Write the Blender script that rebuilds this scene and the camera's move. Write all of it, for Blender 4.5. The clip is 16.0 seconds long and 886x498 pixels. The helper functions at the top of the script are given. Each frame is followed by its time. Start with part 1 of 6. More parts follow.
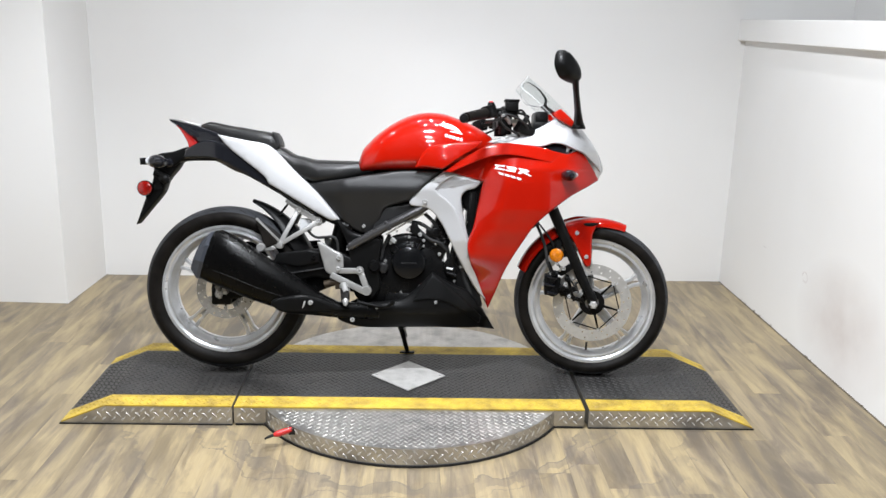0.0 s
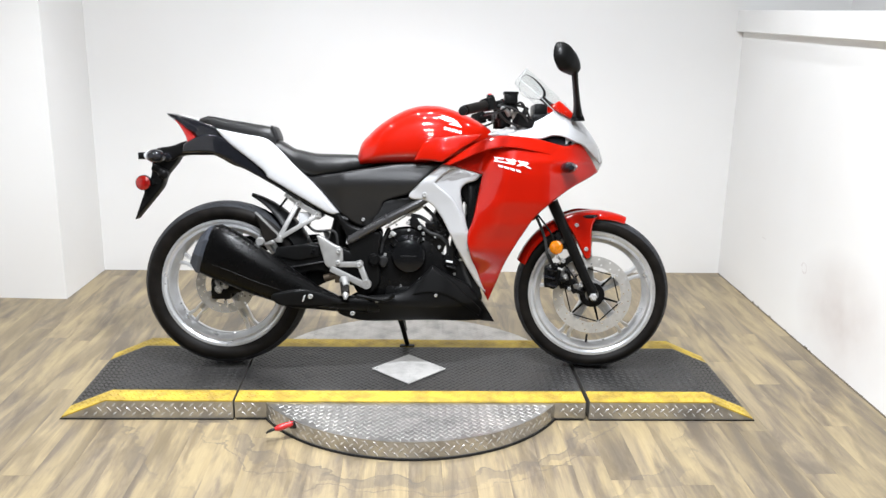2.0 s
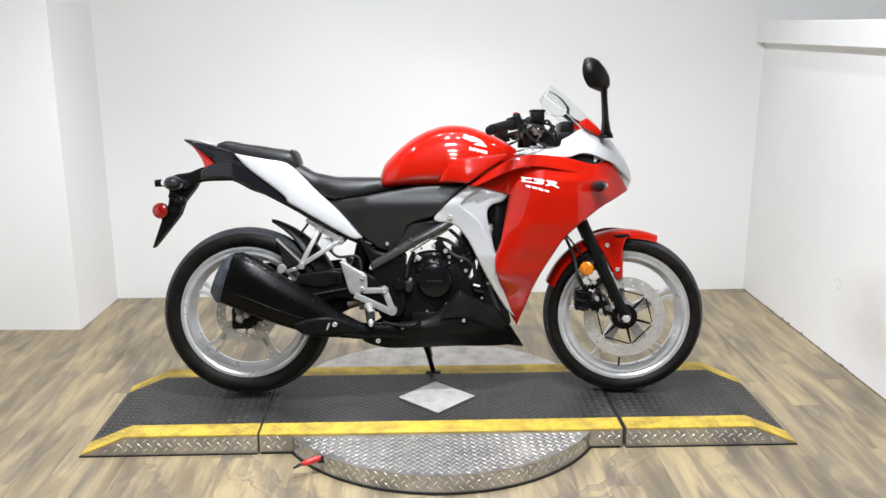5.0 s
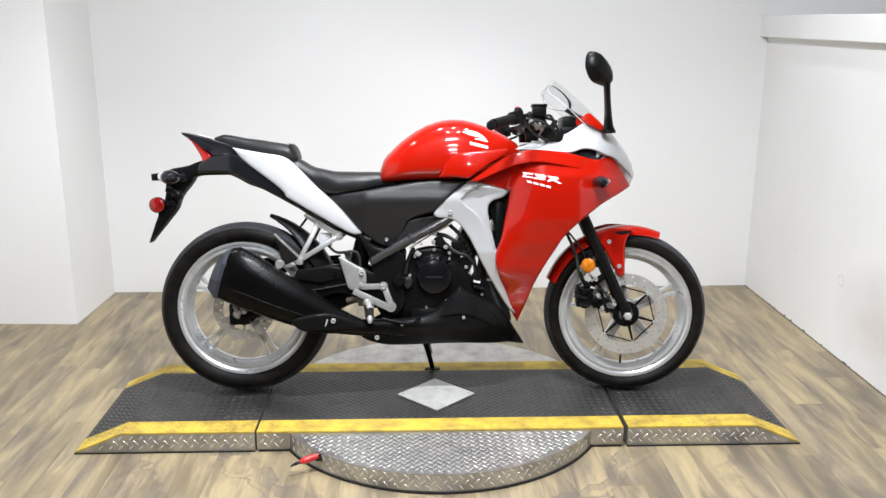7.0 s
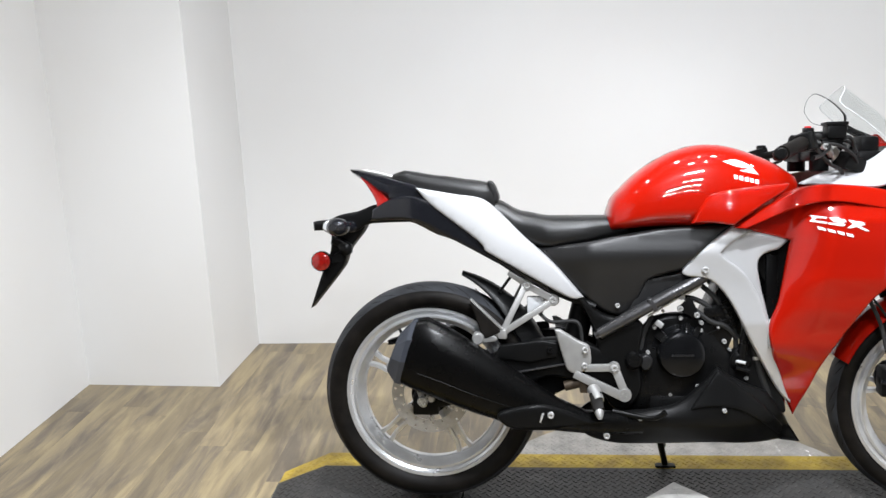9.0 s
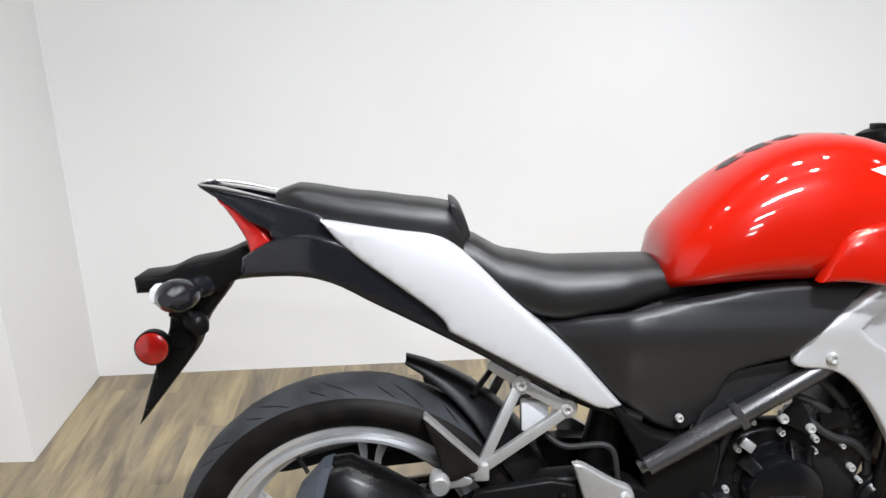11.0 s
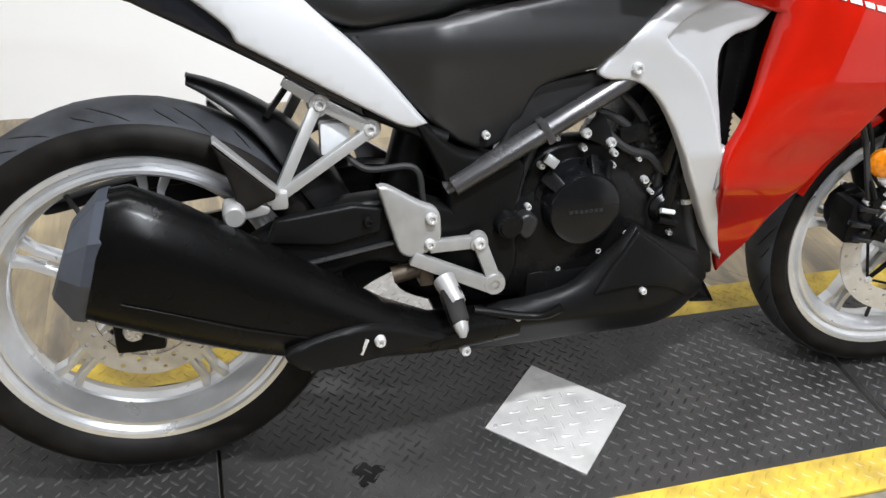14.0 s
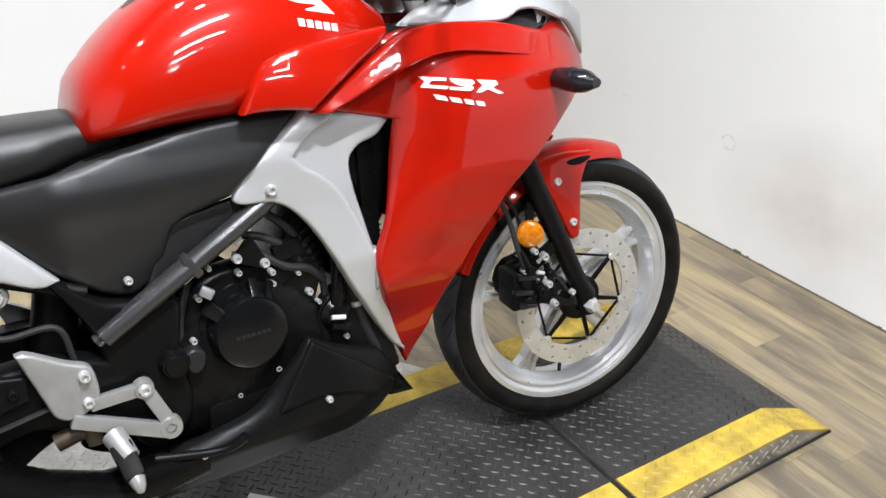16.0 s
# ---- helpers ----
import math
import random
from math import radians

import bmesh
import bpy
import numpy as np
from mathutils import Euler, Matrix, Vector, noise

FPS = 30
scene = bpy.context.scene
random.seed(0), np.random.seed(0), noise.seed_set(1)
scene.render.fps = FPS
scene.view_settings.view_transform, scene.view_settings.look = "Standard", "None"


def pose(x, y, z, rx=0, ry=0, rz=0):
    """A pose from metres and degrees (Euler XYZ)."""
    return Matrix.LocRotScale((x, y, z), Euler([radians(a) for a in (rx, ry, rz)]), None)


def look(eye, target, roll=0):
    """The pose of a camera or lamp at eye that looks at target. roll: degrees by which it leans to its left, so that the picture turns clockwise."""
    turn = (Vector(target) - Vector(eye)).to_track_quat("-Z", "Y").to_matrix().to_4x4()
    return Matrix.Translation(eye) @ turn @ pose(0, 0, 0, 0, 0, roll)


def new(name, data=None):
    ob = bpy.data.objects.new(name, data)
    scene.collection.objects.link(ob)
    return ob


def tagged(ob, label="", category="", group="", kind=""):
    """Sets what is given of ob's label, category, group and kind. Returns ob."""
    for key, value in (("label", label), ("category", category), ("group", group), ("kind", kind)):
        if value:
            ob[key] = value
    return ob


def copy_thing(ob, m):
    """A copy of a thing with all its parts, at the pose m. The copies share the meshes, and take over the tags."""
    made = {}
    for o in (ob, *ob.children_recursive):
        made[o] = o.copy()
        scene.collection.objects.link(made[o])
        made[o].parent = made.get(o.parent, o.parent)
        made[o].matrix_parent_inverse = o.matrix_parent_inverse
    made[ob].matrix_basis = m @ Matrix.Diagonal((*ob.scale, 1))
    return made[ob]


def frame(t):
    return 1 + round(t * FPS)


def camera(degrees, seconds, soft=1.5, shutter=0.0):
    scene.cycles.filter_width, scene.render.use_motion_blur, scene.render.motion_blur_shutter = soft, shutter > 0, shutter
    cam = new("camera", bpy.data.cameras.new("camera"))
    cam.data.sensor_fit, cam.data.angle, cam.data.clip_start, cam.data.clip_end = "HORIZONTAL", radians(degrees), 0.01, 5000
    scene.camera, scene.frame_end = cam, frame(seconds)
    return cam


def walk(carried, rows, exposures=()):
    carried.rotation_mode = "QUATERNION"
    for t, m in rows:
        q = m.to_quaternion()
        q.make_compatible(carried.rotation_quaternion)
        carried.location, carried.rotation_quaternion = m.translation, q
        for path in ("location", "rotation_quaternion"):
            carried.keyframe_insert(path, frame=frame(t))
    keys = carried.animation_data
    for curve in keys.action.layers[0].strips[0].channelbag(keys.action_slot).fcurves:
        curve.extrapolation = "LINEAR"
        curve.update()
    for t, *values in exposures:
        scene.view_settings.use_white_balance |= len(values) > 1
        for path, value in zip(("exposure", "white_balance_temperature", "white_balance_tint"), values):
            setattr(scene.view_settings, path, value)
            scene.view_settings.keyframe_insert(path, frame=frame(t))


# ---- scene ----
cam = camera(53.5, 16.0)
PATH = [
    (0, (0.002, -3.095, 1.406), (0.074, -1.163, 0.894), 1.5),
    (0.5, (0.006, -3.098, 1.408), (0.077, -1.167, 0.893), 1.4),
    (1, (-0.004, -3.104, 1.402), (0.057, -1.173, 0.887), 1.4),
    (1.5, (-0.005, -3.102, 1.406), (0.064, -1.172, 0.887), 1.2),
    (2, (-0.008, -3.092, 1.403), (0.071, -1.164, 0.877), 1.2),
    (2.5, (-0.041, -3.072, 1.404), (0.035, -1.145, 0.871), 0.5),
    (3, (-0.069, -3.053, 1.407), (-0.005, -1.12, 0.896), 0.1),
    (3.5, (-0.082, -3.029, 1.411), (-0.02, -1.094, 0.909), -0.1),
    (4, (-0.086, -3.007, 1.41), (-0.038, -1.073, 0.903), -0.5),
    (4.2, (-0.085, -3.0, 1.409), (-0.023, -1.063, 0.913), -0.2),
    (6.3, (-0.095, -2.975, 1.399), (-0.021, -1.038, 0.91), 0.0),
    (6.5, (-0.092, -2.968, 1.402), (-0.019, -1.033, 0.902), -0.0),
    (7, (-0.09, -2.951, 1.405), (-0.017, -1.018, 0.899), 0.2),
    (7.5, (-0.109, -2.929, 1.401), (-0.044, -0.996, 0.892), -0.1),
    (8, (-0.18, -2.835, 1.386), (-0.135, -0.922, 0.803), -1.7),
    (8.5, (-0.258, -2.542, 1.375), (-0.382, -0.622, 0.828), -3.6),
    (9, (-0.419, -2.196, 1.387), (-0.607, -0.266, 0.899), -2.2),
    (9.5, (-0.516, -1.86, 1.379), (-0.519, 0.044, 0.765), -4.7),
    (9.7, (-0.509, -1.705, 1.371), (-0.565, 0.214, 0.812), -3.3),
    (11.8, (-0.608, -1.011, 1.367), (-0.499, 0.798, 0.522), -0.1),
    (12, (-0.614, -1.016, 1.351), (-0.504, 0.77, 0.457), 0.2),
    (12.5, (-0.625, -1.031, 1.303), (-0.525, 0.658, 0.237), 1.4),
    (13, (-0.627, -1.041, 1.27), (-0.502, 0.562, 0.079), 2.9),
    (13.5, (-0.613, -1.037, 1.26), (-0.393, 0.549, 0.061), 3.7),
    (14, (-0.585, -1.014, 1.254), (-0.082, 0.546, 0.108), 4.5),
    (14.5, (-0.559, -1.04, 1.265), (0.221, 0.46, 0.197), 4.5),
    (15, (-0.544, -1.056, 1.28), (0.407, 0.376, 0.257), 7.0),
    (15.5, (-0.516, -1.083, 1.295), (0.495, 0.346, 0.326), 6.5),
    (16, (-0.405, -1.077, 1.311), (0.571, 0.385, 0.358), 2.0),
]
walk(cam, [(t, look(eye, target, roll)) for t, eye, target, roll in PATH],
     exposures=[(0.0, 0.09), (2.0, 0.31), (3.0, 0.27), (4.0, 0.2), (6.5, 0.16), (7.5, 0.14), (8.5, 0.08), (9.5, 0.1), (12.0, 0.04), (12.5, 0.12), (13.0, 0.28), (13.5, 0.34), (14.0, 0.25), (16.0, 0.12)])

# ---- light ----
world = bpy.data.worlds.new("world")
scene.world = world
world.use_nodes = True
world.node_tree.nodes["Background"].inputs[0].default_value = (0.9, 0.95, 1.0, 1)
world.node_tree.nodes["Background"].inputs[1].default_value = 0.05


def area(name, size_x, size_y, power, m, color=(1, 1, 1)):
    d = bpy.data.lights.new(name, "AREA")
    d.shape, d.size, d.size_y, d.energy, d.color = "RECTANGLE", size_x, size_y, power, color
    ob = new(name, d)
    ob.matrix_world = m
    return ob


CEIL = 2.75
TUBES = [(-0.05, -0.85, 84), (-0.05, -1.75, 38), (-0.05, -2.6, 30), (-0.05, -3.6, 24)]
# The last spot is an extra lamp, added to brighten the left wall.
SPOTS = [(-0.96, 0.40), (-0.32, 0.66), (0.07, 0.58), (0.42, 0.52), (-0.12, 0.03), (0.20, -0.02), (1.25, 0.45), (-1.50, 0.15)]
for lx, ly, watts in TUBES:
    area("tube_light", 0.36, 0.07, watts, pose(lx, ly, CEIL - 0.075), (0.945, 0.985, 1.05))
for lx, ly in SPOTS:
    lamp = bpy.data.lights.new("spot_light", "SPOT")
    lamp.energy, lamp.spot_size, lamp.spot_blend, lamp.shadow_soft_size, lamp.color = 28, radians(84), 0.6, 0.045, (0.965, 0.99, 1.03)
    new("spot_light", lamp).matrix_world = pose(lx, ly, CEIL - 0.165)

# ---- materials ----


def material(name, color, rough=0.5, metal=0.0, coat=0.0, vary=0.0, scale=30.0, bump=0.0, bump_scale=400.0, rough_vary=0.0, tint=None, stretch=(1, 1, 1), spec=0.5):
    """A surface whose colour and gloss vary at a large and a fine scale."""
    m = bpy.data.materials.new(name)
    m.use_nodes = True
    n, l = m.node_tree.nodes, m.node_tree.links
    b = n["Principled BSDF"]
    b.inputs["Base Color"].default_value = (*color, 1)
    b.inputs["Roughness"].default_value, b.inputs["Metallic"].default_value = rough, metal
    b.inputs["Specular IOR Level"].default_value = spec
    b.inputs["Coat Weight"].default_value, b.inputs["Coat Roughness"].default_value = coat, 0.04
    at = n.new("ShaderNodeTexCoord")
    mp = n.new("ShaderNodeMapping")
    mp.inputs["Scale"].default_value = stretch
    l.new(at.outputs["Object"], mp.inputs["Vector"])
    big = n.new("ShaderNodeTexNoise")
    big.inputs["Scale"].default_value, big.inputs["Detail"].default_value = scale, 6
    l.new(mp.outputs["Vector"], big.inputs["Vector"])
    if vary:
        mix = n.new("ShaderNodeMix")
        mix.data_type = "RGBA"
        other = tint or tuple(c * (1 - vary) for c in color)
        mix.inputs["A"].default_value, mix.inputs["B"].default_value = (*color, 1), (*other, 1)
        ramp = n.new("ShaderNodeMapRange")
        ramp.inputs["From Min"].default_value, ramp.inputs["From Max"].default_value = 0.4, 0.68
        l.new(big.outputs["Fac"], ramp.inputs["Value"])
        l.new(ramp.outputs["Result"], mix.inputs["Factor"])
        l.new(mix.outputs["Result"], b.inputs["Base Color"])
    if rough_vary:
        rr = n.new("ShaderNodeMapRange")
        rr.inputs["To Min"].default_value, rr.inputs["To Max"].default_value = rough - rough_vary, rough + rough_vary
        l.new(big.outputs["Fac"], rr.inputs["Value"])
        l.new(rr.outputs["Result"], b.inputs["Roughness"])
    if bump:
        fine = n.new("ShaderNodeTexNoise")
        fine.inputs["Scale"].default_value, fine.inputs["Detail"].default_value = bump_scale, 3
        l.new(mp.outputs["Vector"], fine.inputs["Vector"])
        bp = n.new("ShaderNodeBump")
        bp.inputs["Strength"].default_value, bp.inputs["Distance"].default_value = bump, 0.001
        l.new(fine.outputs["Fac"], bp.inputs["Height"])
        l.new(bp.outputs["Normal"], b.inputs["Normal"])
    return m


RED = material("red_paint", (0.330, 0.0060, 0.0012), 0.30, 0.0, 0.75, 0.06, 6, 0.010, 900, spec=0.04)
SILVER = material("silver_paint", (0.475, 0.478, 0.485), 0.40, 0.40, 0.0, 0.06, 8, 0.03, 1500)
GREY_PLASTIC = material("charcoal_plastic", (0.0125, 0.0125, 0.013), 0.38, 0.0, 0.0, 0.15, 10, 0.12, 900, 0.06, spec=0.30)
BLACK_PLASTIC = material("black_plastic", (0.005, 0.005, 0.0051), 0.36, 0.0, 0.0, 0.2, 14, 0.1, 700, 0.06, spec=0.10)
BLACK_GLOSS = material("gloss_black_plastic", (0.008, 0.0085, 0.011), 0.22, 0.0, 0.3, 0.1, 10, 0.0, 700, 0.03, spec=0.25)
MATTE_BLACK = material("matte_black_paint", (0.0044, 0.0044, 0.0044), 0.36, 0.0, 0.0, 0.25, 20, 0.1, 500, 0.08, spec=0.10)
SILENCER = material("satin_black_silencer_paint", (0.0022, 0.0022, 0.0022), 0.27, 0.0, 0.0, 0.25, 14, 0.06, 500, 0.06, spec=0.13)
VINYL = material("black_seat_vinyl", (0.008, 0.008, 0.008), 0.33, 0.0, 0.0, 0.15, 12, 0.3, 1100, 0.05, spec=0.35)
RUBBER = material("tyre_rubber", (0.0050, 0.0043, 0.0038), 0.5, 0.0, 0.0, 0.3, 25, 0.15, 600, 0.08, (0.010, 0.0085, 0.0072), spec=0.09)
TREAD_RUBBER = material("scuffed_tread_rubber", (0.034, 0.036, 0.040), 0.6, 0.0, 0.0, 0.5, 16, 0.15, 600, 0.06, (0.016, 0.0165, 0.018), spec=0.2)
RIM = material("silver_wheel_paint", (0.62, 0.626, 0.634), 0.29, 0.66, 0.15, 0.15, 18, 0.03, 900, 0.05)
STEEL = material("brushed_steel", (0.57, 0.56, 0.54), 0.32, 0.60, 0.0, 0.15, 40, 0.08, 800, 0.06)
BOLT = material("zinc_bolt", (0.60, 0.60, 0.59), 0.27, 0.5, 0.0, 0.2, 90, 0.0, 500, 0.08)
CAST = material("cast_aluminium", (0.35, 0.348, 0.34), 0.40, 0.55, 0.0, 0.16, 25, 0.12, 700, 0.06)
ENGINE = material("black_engine_paint", (0.0042, 0.0042, 0.0043), 0.28, 0.0, 0.0, 0.3, 20, 0.15, 300, 0.08, spec=0.16)
COVER = material("graphite_cover_paint", (0.005, 0.0052, 0.0058), 0.17, 0.1, 0.0, 0.25, 30, 0.08, 500, 0.05, spec=0.3)
FRAME = material("dark_frame_paint", (0.085, 0.084, 0.086), 0.28, 0.7, 0.0, 0.2, 18, 0.05, 400, 0.06, spec=0.3)
RED_LENS = material("red_lens", (0.42, 0.008, 0.005), 0.2, 0.0, 0.4, 0.3, 60, 0.15, 350)
AMBER = material("amber_reflector", (0.58, 0.17, 0.003), 0.22, 0.0, 0.4, 0.4, 120, 0.2, 500)
CLEAR_LENS = material("clear_lens", (0.55, 0.56, 0.57), 0.12, 0.0, 0.6, 0.1, 60)
WHITE_DECAL = material("white_decal", (0.82, 0.82, 0.82), 0.35, 0.0, 0.3, 0.05, 60)
HONEY = material("red_grip_plastic", (0.55, 0.02, 0.02), 0.4, 0.0, 0.2, 0.15, 40)
BRASS = material("heat_tinted_metal", (0.07, 0.052, 0.035), 0.45, 0.5, 0.0, 0.4, 60, 0.1, 300)
GREY_CAP = material("grey_muffler_cap", (0.036, 0.041, 0.053), 0.42, 0.2, 0.0, 0.15, 30, 0.15, 500, 0.06)


def glass(name, color=(1, 1, 1), rough=0.02):
    """Thin clear sheet: seen straight through, with a faint gloss."""
    m = bpy.data.materials.new(name)
    m.use_nodes = True
    n, l = m.node_tree.nodes, m.node_tree.links
    n.remove(n["Principled BSDF"])
    clear, gloss, mix = n.new("ShaderNodeBsdfTransparent"), n.new("ShaderNodeBsdfGlossy"), n.new("ShaderNodeMixShader")
    clear.inputs["Color"].default_value = (*color, 1)
    gloss.inputs["Roughness"].default_value = rough
    mix.inputs[0].default_value = 0.03
    l.new(clear.outputs[0], mix.inputs[1])
    l.new(gloss.outputs[0], mix.inputs[2])
    l.new(mix.outputs[0], n["Material Output"].inputs["Surface"])
    return m


GLASS = glass("clear_windscreen", (0.96, 0.97, 0.97))
MIRROR = material("mirror_glass", (0.9, 0.9, 0.9), 0.03, 1.0)
WALL = material("white_wall_paint", (0.81, 0.806, 0.795), 0.75, 0.0, 0.0, 0.05, 1.1, 0.12, 160, 0.05, (0.785, 0.775, 0.758))


def patchy(name, base, spots):
    """The paint with soft brownish patches: (y, z, radius across, radius up, strength)."""
    m = base.copy()
    m.name = name
    n, l = m.node_tree.nodes, m.node_tree.links
    b = n["Principled BSDF"]
    colour = b.inputs["Base Color"].links[0].from_socket
    at = n.new("ShaderNodeNewGeometry")
    cloud = n.new("ShaderNodeTexNoise")
    cloud.inputs["Scale"].default_value, cloud.inputs["Detail"].default_value = 4.0, 5
    l.new(at.outputs["Position"], cloud.inputs["Vector"])
    for y, z, ry, rz, strength in spots:
        mp = n.new("ShaderNodeMapping")
        mp.vector_type = "TEXTURE"
        mp.inputs["Location"].default_value, mp.inputs["Scale"].default_value = (1.74, y, z), (1.0, ry, rz)
        l.new(at.outputs["Position"], mp.inputs["Vector"])
        ball = n.new("ShaderNodeTexGradient")
        ball.gradient_type = "SPHERICAL"
        l.new(mp.outputs["Vector"], ball.inputs["Vector"])
        amount = n.new("ShaderNodeMath")
        amount.operation = "MULTIPLY"
        l.new(ball.outputs["Fac"], amount.inputs[0])
        l.new(cloud.outputs["Fac"], amount.inputs[1])
        scale = n.new("ShaderNodeMath")
        scale.operation, scale.inputs[1].default_value = "MULTIPLY", strength
        l.new(amount.outputs[0], scale.inputs[0])
        mix = n.new("ShaderNodeMix")
        mix.data_type = "RGBA"
        mix.inputs["B"].default_value = (0.46, 0.39, 0.36, 1)
        l.new(scale.outputs[0], mix.inputs["Factor"])
        l.new(colour, mix.inputs["A"])
        colour = mix.outputs["Result"]
    l.new(colour, b.inputs["Base Color"])
    return m


PATCHY_WALL = patchy("stained_white_wall_paint", WALL, [(0.20, 0.22, 0.42, 0.30, 1.1)])
# Dark grey on the unseen ceiling holds bounced light down; lamp housings share it.
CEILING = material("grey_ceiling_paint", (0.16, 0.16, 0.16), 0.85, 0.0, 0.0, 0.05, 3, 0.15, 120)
# Unseen walls behind the camera get this dark grey to cut fill light.
FAR_WALL = material("unseen_dark_wall_paint", (0.10, 0.10, 0.10), 0.8, 0.0, 0.0, 0.1, 2, 0.1, 160)
STAIN = material("wall_stain", (0.74, 0.715, 0.70), 0.8, 0.0, 0.0, 0.15, 60)
EDGE = material("dark_floor_joint", (0.16, 0.135, 0.10), 0.8, 0.0, 0.0, 0.3, 12)


def wood_planks():
    """Vinyl planks: long streaks, each plank with its own shift and tone, scuffs in a ring."""
    m = bpy.data.materials.new("vinyl_plank")
    m.use_nodes = True
    n, l = m.node_tree.nodes, m.node_tree.links
    b = n["Principled BSDF"]
    b.inputs["Specular IOR Level"].default_value = 0.8
    geo, info = n.new("ShaderNodeNewGeometry"), n.new("ShaderNodeObjectInfo")
    shift = n.new("ShaderNodeVectorMath")
    shift.operation = "MULTIPLY_ADD"
    comb = n.new("ShaderNodeCombineXYZ")
    for k, f in zip("XYZ", (3.1, 17.0, 9.0)):
        mu = n.new("ShaderNodeMath")
        mu.operation = "MULTIPLY"
        mu.inputs[1].default_value = f
        l.new(info.outputs["Random"], mu.inputs[0])
        l.new(mu.outputs[0], comb.inputs[k])
    shift.inputs[1].default_value = (1, 1, 1)
    l.new(geo.outputs["Position"], shift.inputs[0])
    l.new(comb.outputs[0], shift.inputs[2])

    def noise_at(sx, sy, scale, detail, rough=0.55):
        mp = n.new("ShaderNodeMapping")
        mp.inputs["Scale"].default_value = (sx, sy, 1)
        l.new(shift.outputs[0], mp.inputs["Vector"])
        t = n.new("ShaderNodeTexNoise")
        t.inputs["Scale"].default_value, t.inputs["Detail"].default_value, t.inputs["Roughness"].default_value = scale, detail, rough
        t.inputs["Distortion"].default_value = 0.6
        l.new(mp.outputs[0], t.inputs["Vector"])
        return t

    streak, grain, blotch = noise_at(8, 1.25, 1.8, 9, 0.6), noise_at(80, 2.5, 2.0, 6), noise_at(5, 1.0, 1.7, 8, 0.6)
    ramp = n.new("ShaderNodeValToRGB")
    e = ramp.color_ramp.elements
    e[0].position, e[0].color = 0.40, (0.102, 0.079, 0.054, 1)
    e[1].position, e[1].color = 0.60, (0.375, 0.296, 0.166, 1)
    mid = ramp.color_ramp.elements.new(0.48)
    mid.color = (0.185, 0.147, 0.098, 1)
    l.new(streak.outputs["Fac"], ramp.inputs["Fac"])
    ramp2 = n.new("ShaderNodeValToRGB")
    e = ramp2.color_ramp.elements
    e[0].position, e[0].color = 0.42, (0.165, 0.133, 0.094, 1)
    e[1].position, e[1].color = 0.57, (0.335, 0.262, 0.142, 1)
    l.new(blotch.outputs["Fac"], ramp2.inputs["Fac"])
    mix = n.new("ShaderNodeMix")
    mix.data_type, mix.inputs["Factor"].default_value = "RGBA", 0.45
    l.new(ramp.outputs[0], mix.inputs["A"])
    l.new(ramp2.outputs[0], mix.inputs["B"])
    fine = n.new("ShaderNodeMix")
    fine.data_type, fine.blend_type = "RGBA", "MULTIPLY"
    fr = n.new("ShaderNodeMapRange")
    fr.inputs["From Min"].default_value, fr.inputs["From Max"].default_value = 0.3, 0.6
    fr.inputs["To Min"].default_value, fr.inputs["To Max"].default_value = 0.30, 0.0
    l.new(grain.outputs["Fac"], fr.inputs["Value"])
    l.new(fr.outputs[0], fine.inputs["Factor"])
    l.new(mix.outputs["Result"], fine.inputs["A"])
    fine.inputs["B"].default_value = (0.42, 0.36, 0.28, 1)
    tone = n.new("ShaderNodeHueSaturation")
    tv = n.new("ShaderNodeMapRange")
    tv.inputs["To Min"].default_value, tv.inputs["To Max"].default_value = 0.91, 1.07
    l.new(info.outputs["Random"], tv.inputs["Value"])
    l.new(tv.outputs[0], tone.inputs["Value"])
    l.new(fine.outputs["Result"], tone.inputs["Color"])
    # dark scuffs rubbed in a ring by the turntable
    sub = n.new("ShaderNodeVectorMath")
    sub.operation, sub.inputs[1].default_value = "SUBTRACT", (0.0, 0.045, 0.0)
    ln = n.new("ShaderNodeVectorMath")
    ln.operation = "LENGTH"
    l.new(geo.outputs["Position"], sub.inputs[0])
    l.new(sub.outputs[0], ln.inputs[0])
    wob = n.new("ShaderNodeTexNoise")
    wob.inputs["Scale"].default_value, wob.inputs["Detail"].default_value = 9.0, 6
    l.new(geo.outputs["Position"], wob.inputs["Vector"])
    ringd = n.new("ShaderNodeMath")
    ringd.operation = "MULTIPLY_ADD"
    ringd.inputs[1].default_value = 0.22
    l.new(wob.outputs["Fac"], ringd.inputs[0])
    l.new(ln.outputs["Value"], ringd.inputs[2])
    wob2 = n.new("ShaderNodeTexNoise")
    wob2.inputs["Scale"].default_value, wob2.inputs["Detail"].default_value = 5.0, 8
    l.new(geo.outputs["Position"], wob2.inputs["Vector"])
    brk = n.new("ShaderNodeMapRange")
    brk.inputs["From Min"].default_value, brk.inputs["From Max"].default_value = 0.36, 0.52
    l.new(wob2.outputs["Fac"], brk.inputs["Value"])
    rings = []
    for radius, half, weight in ((0.815, 0.005, 0.7), (0.84, 0.022, 0.42), (0.90, 0.004, 0.55), (1.13, 0.005, 0.5), (1.16, 0.035, 0.32)):
        near = n.new("ShaderNodeMath")
        near.operation, near.inputs[1].default_value, near.inputs[2].default_value = "COMPARE", radius, half
        l.new(ringd.outputs[0], near.inputs[0])
        wt = n.new("ShaderNodeMath")
        wt.operation, wt.inputs[1].default_value = "MULTIPLY", weight
        l.new(near.outputs[0], wt.inputs[0])
        rings.append(wt)
    thin = rings[0]
